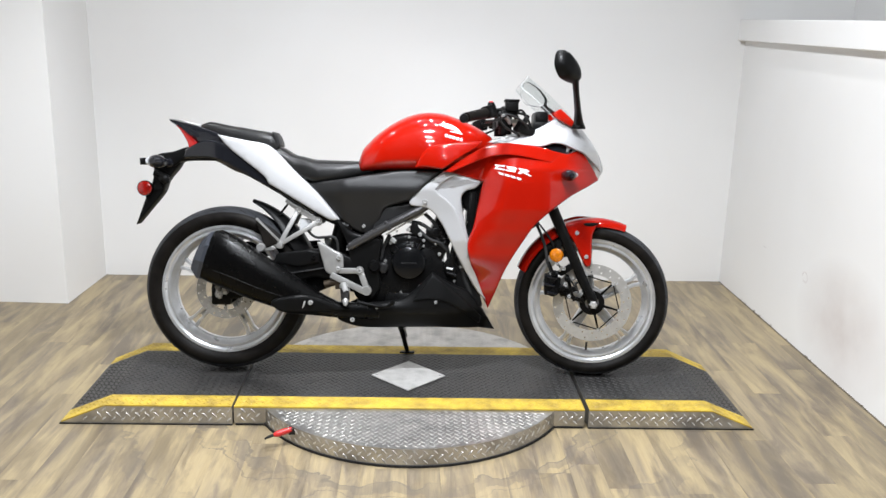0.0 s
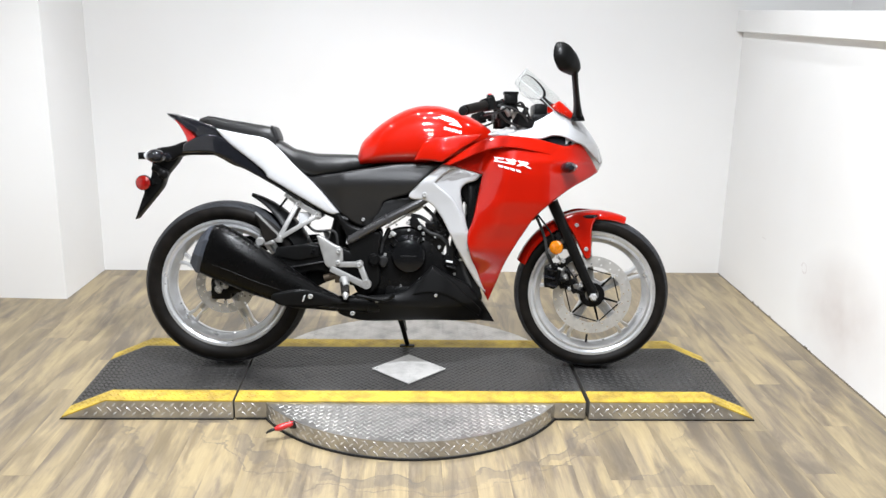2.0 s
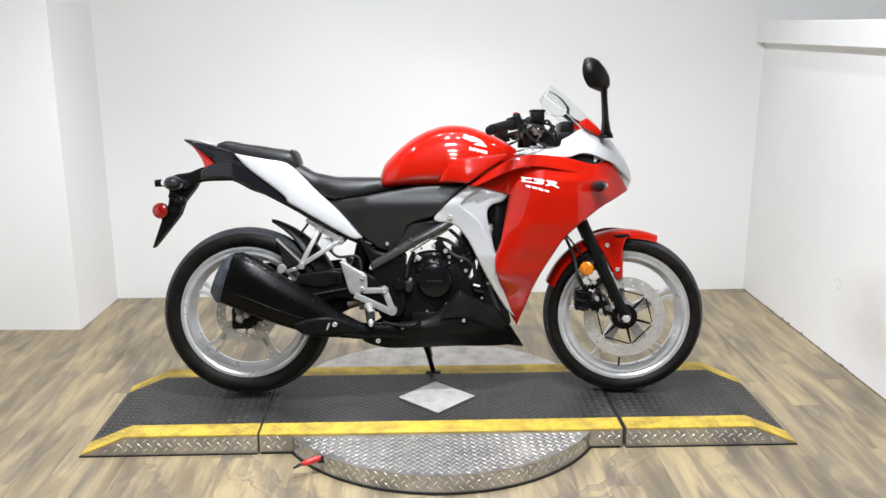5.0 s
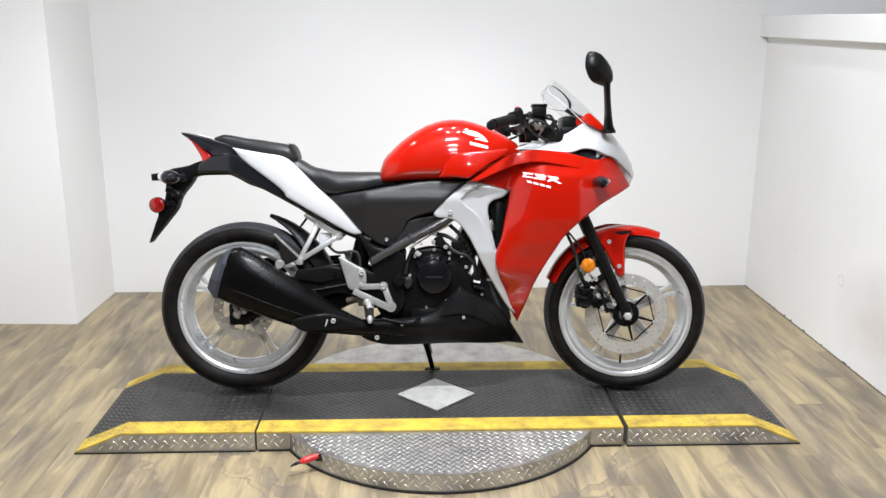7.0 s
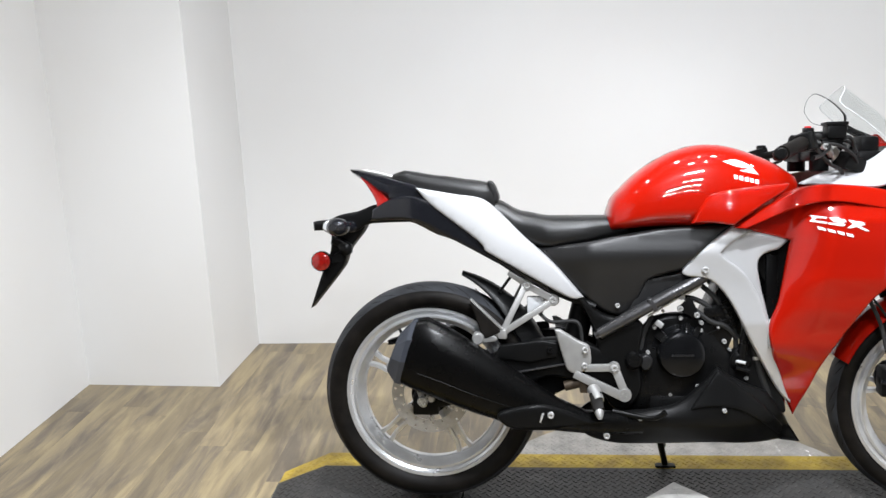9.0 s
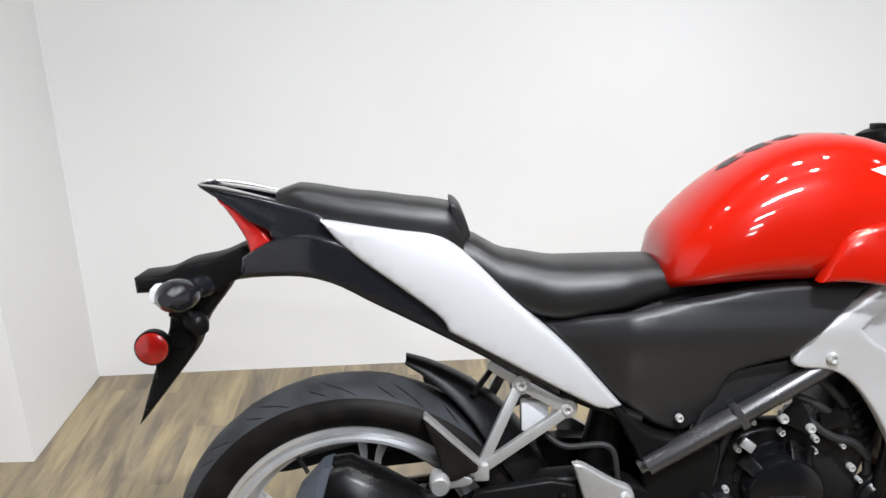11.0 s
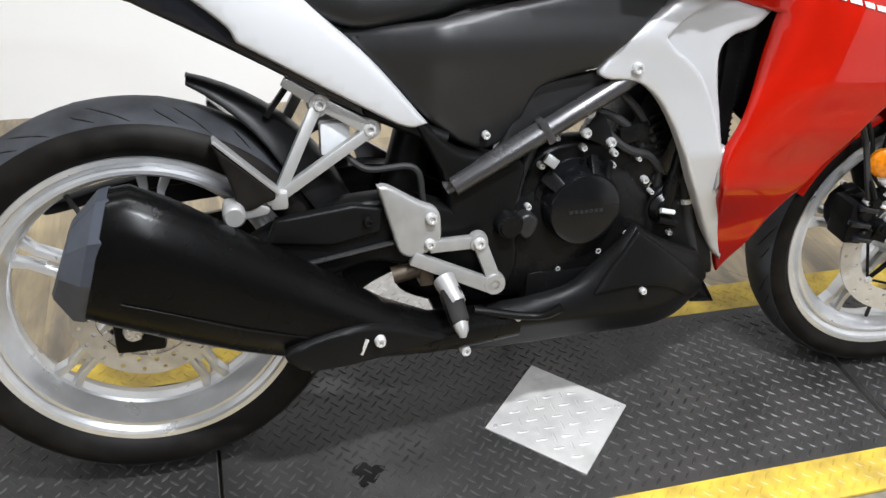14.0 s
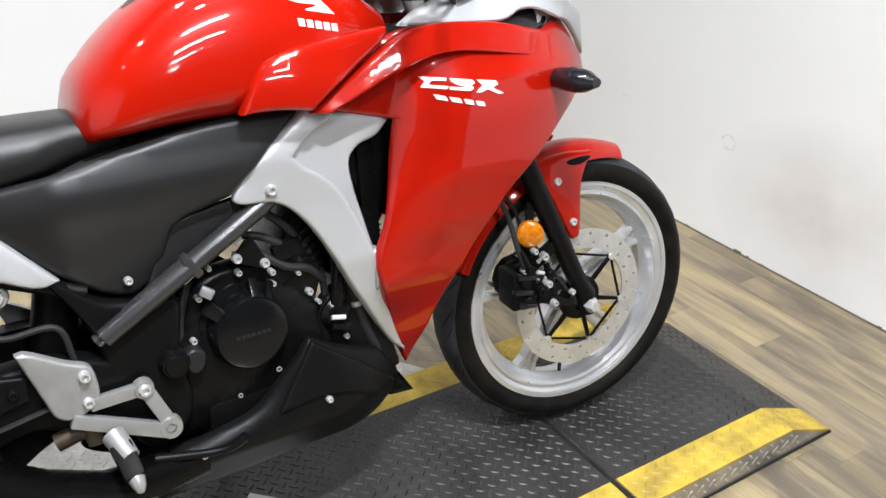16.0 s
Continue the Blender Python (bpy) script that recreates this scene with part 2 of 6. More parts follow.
    for r in rings[1:]:
        mx = n.new("ShaderNodeMath")
        mx.operation = "MAXIMUM"
        l.new(thin.outputs[0], mx.inputs[0])
        l.new(r.outputs[0], mx.inputs[1])
        thin = mx
    broken = n.new("ShaderNodeMath")
    broken.operation = "MULTIPLY"
    l.new(thin.outputs[0], broken.inputs[0])
    l.new(brk.outputs[0], broken.inputs[1])
    thin = broken
    scuff = n.new("ShaderNodeMix")
    scuff.data_type = "RGBA"
    scuff.inputs["B"].default_value = (0.10, 0.085, 0.07, 1)
    l.new(thin.outputs[0], scuff.inputs["Factor"])
    l.new(tone.outputs[0], scuff.inputs["A"])
    l.new(scuff.outputs["Result"], b.inputs["Base Color"])
    rg = n.new("ShaderNodeMapRange")
    rg.inputs["To Min"].default_value, rg.inputs["To Max"].default_value = 0.34, 0.55
    l.new(grain.outputs["Fac"], rg.inputs["Value"])
    l.new(rg.outputs[0], b.inputs["Roughness"])
    bp = n.new("ShaderNodeBump")
    bp.inputs["Strength"].default_value, bp.inputs["Distance"].default_value = 0.25, 0.001
    l.new(grain.outputs["Fac"], bp.inputs["Height"])
    l.new(bp.outputs[0], b.inputs["Normal"])
    return m


PLANK = wood_planks()
DECK = material("worn_black_deck_paint", (0.023, 0.0225, 0.022), 0.42, 0.1, 0.0, 0.45, 7, 0.25, 260, 0.1, (0.040, 0.037, 0.034), spec=0.45)
YELLOW = material("yellow_safety_paint", (0.52, 0.365, 0.042), 0.52, 0.0, 0.0, 0.35, 16, 0.12, 300, 0.08, (0.30, 0.205, 0.035))
ALU = material("bare_aluminium_plate", (0.50, 0.485, 0.46), 0.33, 0.88, 0.0, 0.35, 14, 0.12, 500, 0.08)
ALU_BRIGHT = material("polished_tread", (0.60, 0.59, 0.57), 0.42, 0.7, 0.0, 0.3, 60, 0.0, 500, 0.05)
DISC_TREAD = material("worn_aluminium_tread", (0.58, 0.565, 0.54), 0.42, 0.75, 0.0, 0.3, 14, 0.0, 500, 0.06)
TREAD = material("worn_black_tread", (0.046, 0.044, 0.042), 0.42, 0.1, 0.0, 0.5, 9, 0.1, 300, 0.08, (0.015, 0.0142, 0.0135), spec=0.3)
PLATE = material("light_aluminium_plate", (0.52, 0.51, 0.49), 0.48, 0.35, 0.0, 0.25, 20, 0.1, 400, 0.08)
OIL = material("oil_stain", (0.006, 0.0058, 0.0055), 0.3, 0.0, 0.0, 0.3, 40, spec=0.3)
RUBBER_EDGE = material("black_rubber_edge", (0.006, 0.006, 0.006), 0.7, 0.0, 0.0, 0.2, 30)

# ---- mesh helpers ----


def link_mesh(name, bm, mat, parent=None, label="", angle=38, smooth=True):
    me = bpy.data.meshes.new(name)
    bm.to_mesh(me)
    bm.free()
    for mt in mat if isinstance(mat, (list, tuple)) else [mat]:
        me.materials.append(mt)
    if smooth:
        me.shade_smooth()
        me.set_sharp_from_angle(angle=radians(angle))
    ob = new(name, me)
    ob.parent = parent
    return tagged(ob, label)


part = link_mesh


def root(name, m=None, parent=None):
    ob = new(name)
    ob.empty_display_size = 0.1
    ob.parent = parent
    if m is not None:
        ob.matrix_world = m
    return ob


def from_lists(verts, faces):
    bm = bmesh.new()
    vs = [bm.verts.new(v) for v in verts]
    for f in faces:
        try:
            bm.faces.new([vs[i] for i in f])
        except ValueError:
            pass
    return bm


def join(*bms):
    """One bmesh out of several."""
    out = bmesh.new()
    for b in bms:
        me = bpy.data.meshes.new("tmp")
        b.to_mesh(me)
        b.free()
        out.from_mesh(me)
        bpy.data.meshes.remove(me)
    return out


def box(x0, x1, y0, y1, z0, z1, bevel=0.0, seg=2):
    bm = bmesh.new()
    bmesh.ops.create_cube(bm, size=1, matrix=Matrix.Translation(((x0 + x1) / 2, (y0 + y1) / 2, (z0 + z1) / 2)) @ Matrix.Diagonal((x1 - x0, y1 - y0, z1 - z0, 1)))
    if bevel:
        bmesh.ops.bevel(bm, geom=bm.edges[:], offset=bevel, segments=seg, affect="EDGES", profile=0.6)
    return bm


def lathe(profile, centre, segs=48, closed=False, axis="y"):
    """Turns (radius, along) round the y axis through centre."""
    verts, faces = [], []
    k = len(profile)
    for s in range(segs):
        a = 2 * math.pi * s / segs
        for r, h in profile:
            if axis == "y":
                verts.append((centre[0] + r * math.cos(a), centre[1] + h, centre[2] + r * math.sin(a)))
            elif axis == "z":
                verts.append((centre[0] + r * math.cos(a), centre[1] + r * math.sin(a), centre[2] + h))
            else:
                verts.append((centre[0] + h, centre[1] + r * math.cos(a), centre[2] + r * math.sin(a)))
    for s in range(segs):
        t = (s + 1) % segs
        for i in range(k if closed else k - 1):
            j = (i + 1) % k
            faces.append((s * k + i, s * k + j, t * k + j, t * k + i))
    bm = from_lists(verts, faces)
    bmesh.ops.remove_doubles(bm, verts=bm.verts[:], dist=1e-6)
    bmesh.ops.recalc_face_normals(bm, faces=bm.faces[:])
    return bm


def smooth_line(points, n=6):
    """A Catmull-Rom curve through the points."""
    p = [Vector(q) for q in points]
    p = [p[0] * 2 - p[1]] + p + [p[-1] * 2 - p[-2]]
    out = []
    for i in range(1, len(p) - 2):
        for k in range(n):
            t = k / n
            out.append(0.5 * (2 * p[i] + (p[i + 1] - p[i - 1]) * t + (2 * p[i - 1] - 5 * p[i] + 4 * p[i + 1] - p[i + 2]) * t * t + (3 * p[i] - p[i - 1] - 3 * p[i + 1] + p[i + 2]) * t ** 3))
    return out + [p[-2]]


def tube(points, radius, segs=10, smooth=0, squash=1.0):
    """A pipe along points; radius may be a list, one a point."""
    pts = smooth_line(points, smooth) if smooth else [Vector(q) for q in points]
    verts, faces = [], []
    prev = None
    for i, p in enumerate(pts):
        d = (pts[min(i + 1, len(pts) - 1)] - pts[max(i - 1, 0)]).normalized()
        up = prev if prev is not None else (Vector((0, 1, 0)) if abs(d.y) < 0.9 else Vector((0, 0, 1)))
        u = (up - d * up.dot(d)).normalized()
        v = d.cross(u)
        prev = u
        if isinstance(radius, (list, tuple)):
            f = i / (len(pts) - 1) * (len(radius) - 1)
            k = min(int(f), len(radius) - 2)
            r = radius[k] + (radius[k + 1] - radius[k]) * (f - k)
        else:
            r = radius
        for s in range(segs):
            a = 2 * math.pi * s / segs
            verts.append(p + u * (r * squash * math.cos(a)) + v * (r * math.sin(a)))
    for i in range(len(pts) - 1):
        for s in range(segs):
            t = (s + 1) % segs
            faces.append((i * segs + s, i * segs + t, (i + 1) * segs + t, (i + 1) * segs + s))
    faces.append(tuple(range(segs)))
    faces.append(tuple((len(pts) - 1) * segs + s for s in reversed(range(segs))))
    bm = from_lists(verts, faces)
    bmesh.ops.recalc_face_normals(bm, faces=bm.faces[:])
    return bm


def loft(rings, cap=True):
    """A skin over rings of equally many points."""
    n = len(rings[0])
    verts = [p for ring in rings for p in ring]
    faces = [(i * n + s, i * n + (s + 1) % n, (i + 1) * n + (s + 1) % n, (i + 1) * n + s) for i in range(len(rings) - 1) for s in range(n)]
    if cap:
        faces += [tuple(range(n)), tuple((len(rings) - 1) * n + s for s in range(n))]
    bm = from_lists(verts, faces)
    bmesh.ops.recalc_face_normals(bm, faces=bm.faces[:])
    return bm


def outline_curve(pts, n=5):
    """A closed outline; a third value of 1 marks a sharp corner."""
    k = len(pts)
    out = []
    for i in range(k):
        a, b, c, d = (pts[(i + j) % k] for j in (-1, 0, 1, 2))
        p0, p1, p2, p3 = (Vector(q[:2]) for q in (a, b, c, d))
        m1 = (p2 - p1) if len(b) > 2 else (p2 - p0) * 0.5
        m2 = (p2 - p1) if len(c) > 2 else (p3 - p1) * 0.5
        for s in range(n):
            t = s / n
            out.append(p1 * (2 * t ** 3 - 3 * t * t + 1) + m1 * (t ** 3 - 2 * t * t + t) + p2 * (-2 * t ** 3 + 3 * t * t) + m2 * (t ** 3 - t * t))
    return out


def sheet(pts, off, side=-1, thick=0.006, er=0.010, grid=0.02, n=5):
    """A body panel: an outline in x and z, pressed out sideways by off(x, z), with rolled edges and real thickness."""
    line = outline_curve(pts, n)
    bm = bmesh.new()
    f = bm.faces.new([bm.verts.new((p.x, 0, p.y)) for p in line])
    for w in (0.2, 0.35, 0.45):
        try:
            inner = max(bm.faces, key=lambda q: q.calc_area())
            bmesh.ops.inset_region(bm, faces=[inner], thickness=er * w, use_even_offset=False, use_boundary=True)
        except RuntimeError:
            pass
    xs, zs = [p.x for p in line], [p.y for p in line]
    for axis, lo, hi in ((0, min(xs), max(xs)), (2, min(zs), max(zs))):
        c = (math.floor(lo / grid) + 1) * grid
        while c < hi:
            co, no = [0, 0, 0], [0, 0, 0]
            co[axis], no[axis] = c, 1
            bmesh.ops.bisect_plane(bm, geom=bm.verts[:] + bm.edges[:] + bm.faces[:], plane_co=co, plane_no=no, dist=1e-5)
            c += grid
    bmesh.ops.remove_doubles(bm, verts=bm.verts[:], dist=2e-4)
    a = np.array([(p.x, p.y) for p in line])
    b = np.roll(a, -1, 0)
    ab = b - a
    ll = (ab ** 2).sum(1) + 1e-12
    for v in bm.verts:
        q = np.array((v.co.x, v.co.z))
        t = np.clip(((q - a) * ab).sum(1) / ll, 0, 1)
        d = np.sqrt((((a + t[:, None] * ab) - q) ** 2).sum(1).min())
        u = max(0.0, 1 - d / er)
        v.co.y = side * (off(v.co.x, v.co.z) - er * 0.7 * (1 - math.sqrt(max(0.0, 1 - u * u))))
    bm.normal_update()
    total = sum(f.normal.y * f.calc_area() for f in bm.faces)
    if total * side < 0:
        bmesh.ops.reverse_faces(bm, faces=bm.faces[:])
    bm.verts.index_update()
    verts = [v.co.copy() for v in bm.verts]
    faces = [[v.index for v in f.verts] for f in bm.faces]
    k = len(verts)
    back = [Vector((v.x, v.y - side * thick, v.z)) for v in verts]
    rim = [(l.vert.index, l.link_loop_next.vert.index) for f in bm.faces for l in f.loops if len(l.edge.link_faces) == 1]
    bm.free()
    faces += [[i + k for i in reversed(f)] for f in faces] + [[j, i, i + k, j + k] for i, j in rim]
    return from_lists(verts + back, faces)


def plate(pts, y0, y1, bevel=0.002, n=1):
    """A flat piece of outline pts in x and z, between y0 and y1."""
    line = outline_curve(pts, n) if n > 1 else [Vector(p[:2]) for p in pts]
    bm = bmesh.new()
    f = bm.faces.new([bm.verts.new((p.x, y0, p.y)) for p in line])
    got = bmesh.ops.extrude_face_region(bm, geom=[f])
    for v in got["geom"]:
        if isinstance(v, bmesh.types.BMVert):
            v.co.y = y1
    bmesh.ops.recalc_face_normals(bm, faces=bm.faces[:])
    if bevel:
        sel = [e for e in bm.edges if len(e.link_faces) == 2 and e.calc_face_angle(0) > 0.5]
        bmesh.ops.bevel(bm, geom=sel, offset=bevel, segments=2, affect="EDGES", profile=0.6)
    return bm


def superring(x, yc, zc, w, up, down, n=28, e=2.6, lean=0.0):
    """A rounded cross-section across the way of travel."""
    out = []
    for s in range(n):
        a = 2 * math.pi * s / n
        c, t = math.cos(a), math.sin(a)
        y = math.copysign(abs(c) ** (2 / e), c) * w
        z = math.copysign(abs(t) ** (2 / e), t) * (up if t > 0 else down)
        out.append(Vector((x + lean * z, yc + y, zc + z)))
    return out


def table(rows, x):
    """Values between rows (x, a, b, ...), smoothly."""
    if x <= rows[0][0]:
        return rows[0][1:]
    for p, q in zip(rows, rows[1:]):
        if x <= q[0]:
            t = (x - p[0]) / (q[0] - p[0])
            t = t * t * (3 - 2 * t) * 0.5 + t * 0.5
            return tuple(u + (v - u) * t for u, v in zip(p[1:], q[1:]))
    return rows[-1][1:]


def eased(rows, x):
    """The table with its corners rounded off."""
    out = [table(rows, x + d) for d in (-0.04, -0.02, 0.0, 0.02, 0.04)]
    return [sum(w * v for w, v in zip((1, 2, 3, 2, 1), col)) / 9 for col in zip(*out)]


def bolt(x, y, z, r=0.007, h=0.006, side=-1):
    """A hexagon-socket bolt head that faces sideways."""
    return lathe([(0, side * h * 0.4), (r * 0.45, side * h * 0.4), (r * 0.5, side * h), (r * 0.8, side * h), (r, side * h * 0.6), (r, -side * 0.004)], (x, y, z), 12)


# ---- room ----
XL, XR, YB, YF = -2.25, 1.745, 1.572, -6.0


def structure(name, bm, mat, label, category, smooth=False):
    return tagged(link_mesh(name, bm, mat, None, "", 30, smooth), label, category, "", "structure")


floor = structure("floor", box(XL - 0.3, XR + 0.3, YF - 0.2, YB + 0.3, -0.06, -0.004), EDGE, "light brown wood-look vinyl plank floor", "floor")


def wall_between(name, x0, y0, x1, y1, label, z0=0.0, z1=CEIL, thick=0.12, paint=WALL):
    """A wall whose face runs from one plan point to the other; it thickens to the left of that way."""
    d = Vector((x1 - x0, y1 - y0, 0))
    nrm = Vector((-d.y, d.x, 0)).normalized() * thick
    a, b = Vector((x0, y0, 0)), Vector((x1, y1, 0))
    bm = from_lists([p + Vector((0, 0, z)) for z in (z0, z1) for p in (a, b, b + nrm, a + nrm)],
                    [(0, 1, 5, 4), (1, 2, 6, 5), (2, 3, 7, 6), (3, 0, 4, 7), (4, 5, 6, 7), (3, 2, 1, 0)])
    bmesh.ops.recalc_face_normals(bm, faces=bm.faces[:])
    return structure(name, bm, paint, label, "wall")


wall_between("wall_north", 2.42, 1.605, -1.80, 1.549, "plain white painted back wall", thick=-0.12)
wall_between("wall_east", 1.737, 1.72, 1.7413, -2.4, "white painted half-height side wall with scuffs and a faint brownish patch", z1=1.36, thick=0.14, paint=PATCHY_WALL)
wall_between("wall_east_upper", 2.30, 1.72, 2.30, -2.4, "white painted wall set back above the ledge", z0=1.30, thick=0.14)
wall_between("wall_east_rear", 1.7413, -2.4, 1.745, -6.1, "unseen dark grey side wall behind the booth, added to keep fill light low", thick=0.75, paint=FAR_WALL)
wall_between("wall_west", -2.238, 1.2, -2.269, -2.4, "plain white painted side wall", thick=-0.12)
wall_between("wall_west_rear", -2.269, -2.4, -2.30, -6.1, "unseen dark grey side wall behind the booth, added to keep fill light low", thick=-0.12, paint=FAR_WALL)
wall_between("wall_south", -2.5, -6.0, 2.0, -6.0, "unseen dark grey wall behind the booth, added to keep fill light low", thick=-0.12, paint=FAR_WALL)
col = from_lists([(x, y, z) for z in (0, CEIL) for x, y in ((-1.672, 1.051), (-1.653, 1.62), (-2.36, 1.62), (-2.36, 1.077))],
                 [(0, 1, 5, 4), (1, 2, 6, 5), (2, 3, 7, 6), (3, 0, 4, 7), (4, 5, 6, 7), (3, 2, 1, 0)])
bmesh.ops.recalc_face_normals(col, faces=col.faces[:])
structure("wall_pier", col, WALL, "white painted square wall pier in the corner", "pier")
structure("ceiling", box(XL - 0.4, XR + 0.75, YF - 0.2, YB + 0.3, CEIL, CEIL + 0.08), CEILING, "plain unseen ceiling, dark grey to keep bounced light low", "ceiling")
ledge = box(1.698, 2.31, -2.4, 1.594, 1.322, 1.430, 0.003, 1)
structure("wall_trim", ledge, WALL, "white painted ledge board along the wall", "trim")
east = bpy.data.objects["wall_east"]
part("base_gap", box(1.7335, 1.7415, -2.4, 1.590, 0.0, 0.0035), EDGE, east, "dark gap along the foot of the wall")
ringv = []
for k in range(27):
    a = k * 0.235
    for r in (0.021 + 0.002 * math.sin(2.3 * a), 0.026 + 0.003 * math.sin(1.7 * a + 1)):
        ringv.append((1.7367, 0.566 + r * math.cos(a), 0.335 + 0.95 * r * math.sin(a)))
ringf = [(2 * k, 2 * k + 1, 2 * k + 3, 2 * k + 2) for k in range(26)]
part("scuff", from_lists(ringv + [(x + 0.0012, y, z) for x, y, z in ringv], ringf + [tuple(54 + q for q in reversed(f)) for f in ringf]), STAIN, east, "faint ring-shaped scuff", smooth=False)

part("scuff", box(1.7362, 1.7385, 1.008, 1.050, 0.349, 0.353, 0.0006, 1), STAIN, east, "short faint scuff")
rnd = random.Random(9)
for k in range(14):
    y = rnd.uniform(-0.6, 1.45)
    part("chip", box(1.7345, 1.7385, y, y + rnd.uniform(0.006, 0.03), 0.0, rnd.uniform(0.004, 0.012)), EDGE, east, "dark chip at the foot of the wall" if k == 0 else "", smooth=False)


def ceiling_light(m):
    thing = root("ceiling_light", m)
    part("housing", box(-0.21, 0.21, -0.075, 0.075, -0.06, 0.0, 0.006), CEILING, thing, "white metal housing")
    return tagged(thing, "long white metal ceiling tube light", "ceiling light", "ceiling tube lights")


def spot_lamp(m):
    """A short can lamp that points down, open below."""
    thing = root("ceiling_spotlight", m)
    part("can", lathe([(0.0, -0.004), (0.05, -0.004), (0.052, -0.01), (0.052, -0.155), (0.047, -0.155), (0.047, -0.10), (0.0, -0.10)], (0, 0, 0), 24, False, "z"), CEILING, thing, "white metal can")
    return tagged(thing, "small round white ceiling spotlight", "spotlight", "ceiling spotlights")


first = ceiling_light(pose(*TUBES[0][:2], CEIL))
for lx, ly, _ in TUBES[1:]:
    copy_thing(first, pose(lx, ly, CEIL))
first = spot_lamp(pose(*SPOTS[0], CEIL))
for lx, ly in SPOTS[1:]:
    copy_thing(first, pose(lx, ly, CEIL))

# ---- turntable platform ----
H, YC, RD = 0.07, 0.045, 0.588
Y0, Y1 = -0.25, 0.345
XG = 0.622


def treads(u0, u1, v0, v1, place, pitch=0.0198, keep=None, long=0.0114, wide=0.0030, high=0.0018, turn=45, rim=0.006):
    """Raised lozenges of chequer plate in a basket weave, each across its neighbours, laid by place(u, v, h)."""
    verts, faces = [], []
    ct, st = math.cos(radians(turn)), math.sin(radians(turn))
    n = int((abs(u1 - u0) + abs(v1 - v0)) / pitch) + 2
    um, vm = (u0 + u1) / 2, (v0 + v1) / 2
    for i in range(-n, n + 1):
        for j in range(-n, n + 1):
            u, v = um + pitch * (i * ct - j * st), vm + pitch * (i * st + j * ct)
            if not (u0 + rim < u < u1 - rim and v0 + rim < v < v1 - rim) or (keep and not keep(u, v)):
                continue
            a = radians(turn + (90 if (i + j) % 2 else 0)) + random.uniform(-0.03, 0.03)
            c, s = math.cos(a), math.sin(a)
            k = len(verts)
            for p, q, h in ((long, 0, 0), (0.35 * long, wide, 0), (-0.35 * long, wide, 0), (-long, 0, 0), (-0.35 * long, -wide, 0), (0.35 * long, -wide, 0), (0.62 * long, 0, high), (-0.62 * long, 0, high)):
                verts.append(place(min(max(u + p * c - q * s, u0), u1), min(max(v + p * s + q * c, v0), v1), h))
            faces += [(k, k + 1, k + 6), (k + 1, k + 2, k + 7, k + 6), (k + 2, k + 3, k + 7), (k + 3, k + 4, k + 7), (k + 4, k + 5, k + 6, k + 7), (k + 5, k, k + 6)]
    return from_lists(verts, faces)


table_root = root("turntable", pose(0.009, 0, 0))
tagged(table_root, "round aluminium turntable with black chequer plate deck and yellow edges", "turntable")


def deck(parent, x0, x1, label):
    """The flat middle: black deck, two yellow bands, plain plate sides."""
    part("deck", box(x0, x1, Y0, Y1, 0.006, H, 0.002), ALU, parent, label)
    part("deck_plate", box(x0 + 0.001, x1 - 0.001, Y0 + 0.085, Y1 - 0.085, H - 0.002, H + 0.0025), DECK, parent, "black painted chequer plate")
    part("yellow_band", box(x0 + 0.001, x1 - 0.001, Y0 - 0.001, Y0 + 0.085, H - 0.004, H + 0.003, 0.001, 1), YELLOW, parent, "worn yellow painted band")
    part("yellow_band", box(x0 + 0.001, x1 - 0.001, Y1 - 0.085, Y1 + 0.001, H - 0.004, H + 0.003, 0.001, 1), YELLOW, parent, "worn yellow painted band")


deck(table_root, -XG + 0.004, XG - 0.004, "aluminium platform body")
tagged(part("deck_treads", treads(-XG + 0.01, XG - 0.01, Y0 + 0.088, Y1 - 0.088, lambda u, v, h: (u, v, H + 0.0025 + h)), TREAD, table_root, "raised chequer plate treads", smooth=False), kind="stuff")
tagged(part("band_treads", treads(-XG + 0.01, XG - 0.01, Y0 + 0.002, Y0 + 0.083, lambda u, v, h: (u, v, H + 0.003 + h)), YELLOW, table_root, "raised yellow treads", smooth=False), kind="stuff")
tagged(part("band_treads", treads(-XG + 0.01, XG - 0.01, Y1 - 0.083, Y1 - 0.001, lambda u, v, h: (u, v, H + 0.003 + h)), YELLOW, table_root, "raised yellow treads", smooth=False), kind="stuff")


def segment(sign, zt, z0=0.008):
    """The half-moon of the disc that shows before or behind the deck."""
    edge = Y0 - 0.0015 if sign < 0 else Y1 + 0.0015
    half = math.sqrt(RD ** 2 - (edge - YC) ** 2)
    a0 = math.atan2(edge - YC, half)
    a1 = math.pi - a0
    if sign < 0:
        a0, a1 = math.atan2(edge - YC, -half), math.atan2(edge - YC, half)
    arc = [(RD * math.cos(a0 + (a1 - a0) * i / 48), YC + RD * math.sin(a0 + (a1 - a0) * i / 48)) for i in range(49)]
    n = len(arc)
    verts = [(x, y, z) for z in (z0, zt) for x, y in arc]
    faces = [tuple(range(n, 2 * n)), tuple(reversed(range(n)))] + [(i, (i + 1) % n, n + (i + 1) % n, n + i) for i in range(n)]
    bm = from_lists(verts, faces)
    bmesh.ops.recalc_face_normals(bm, faces=bm.faces[:])
    return bm


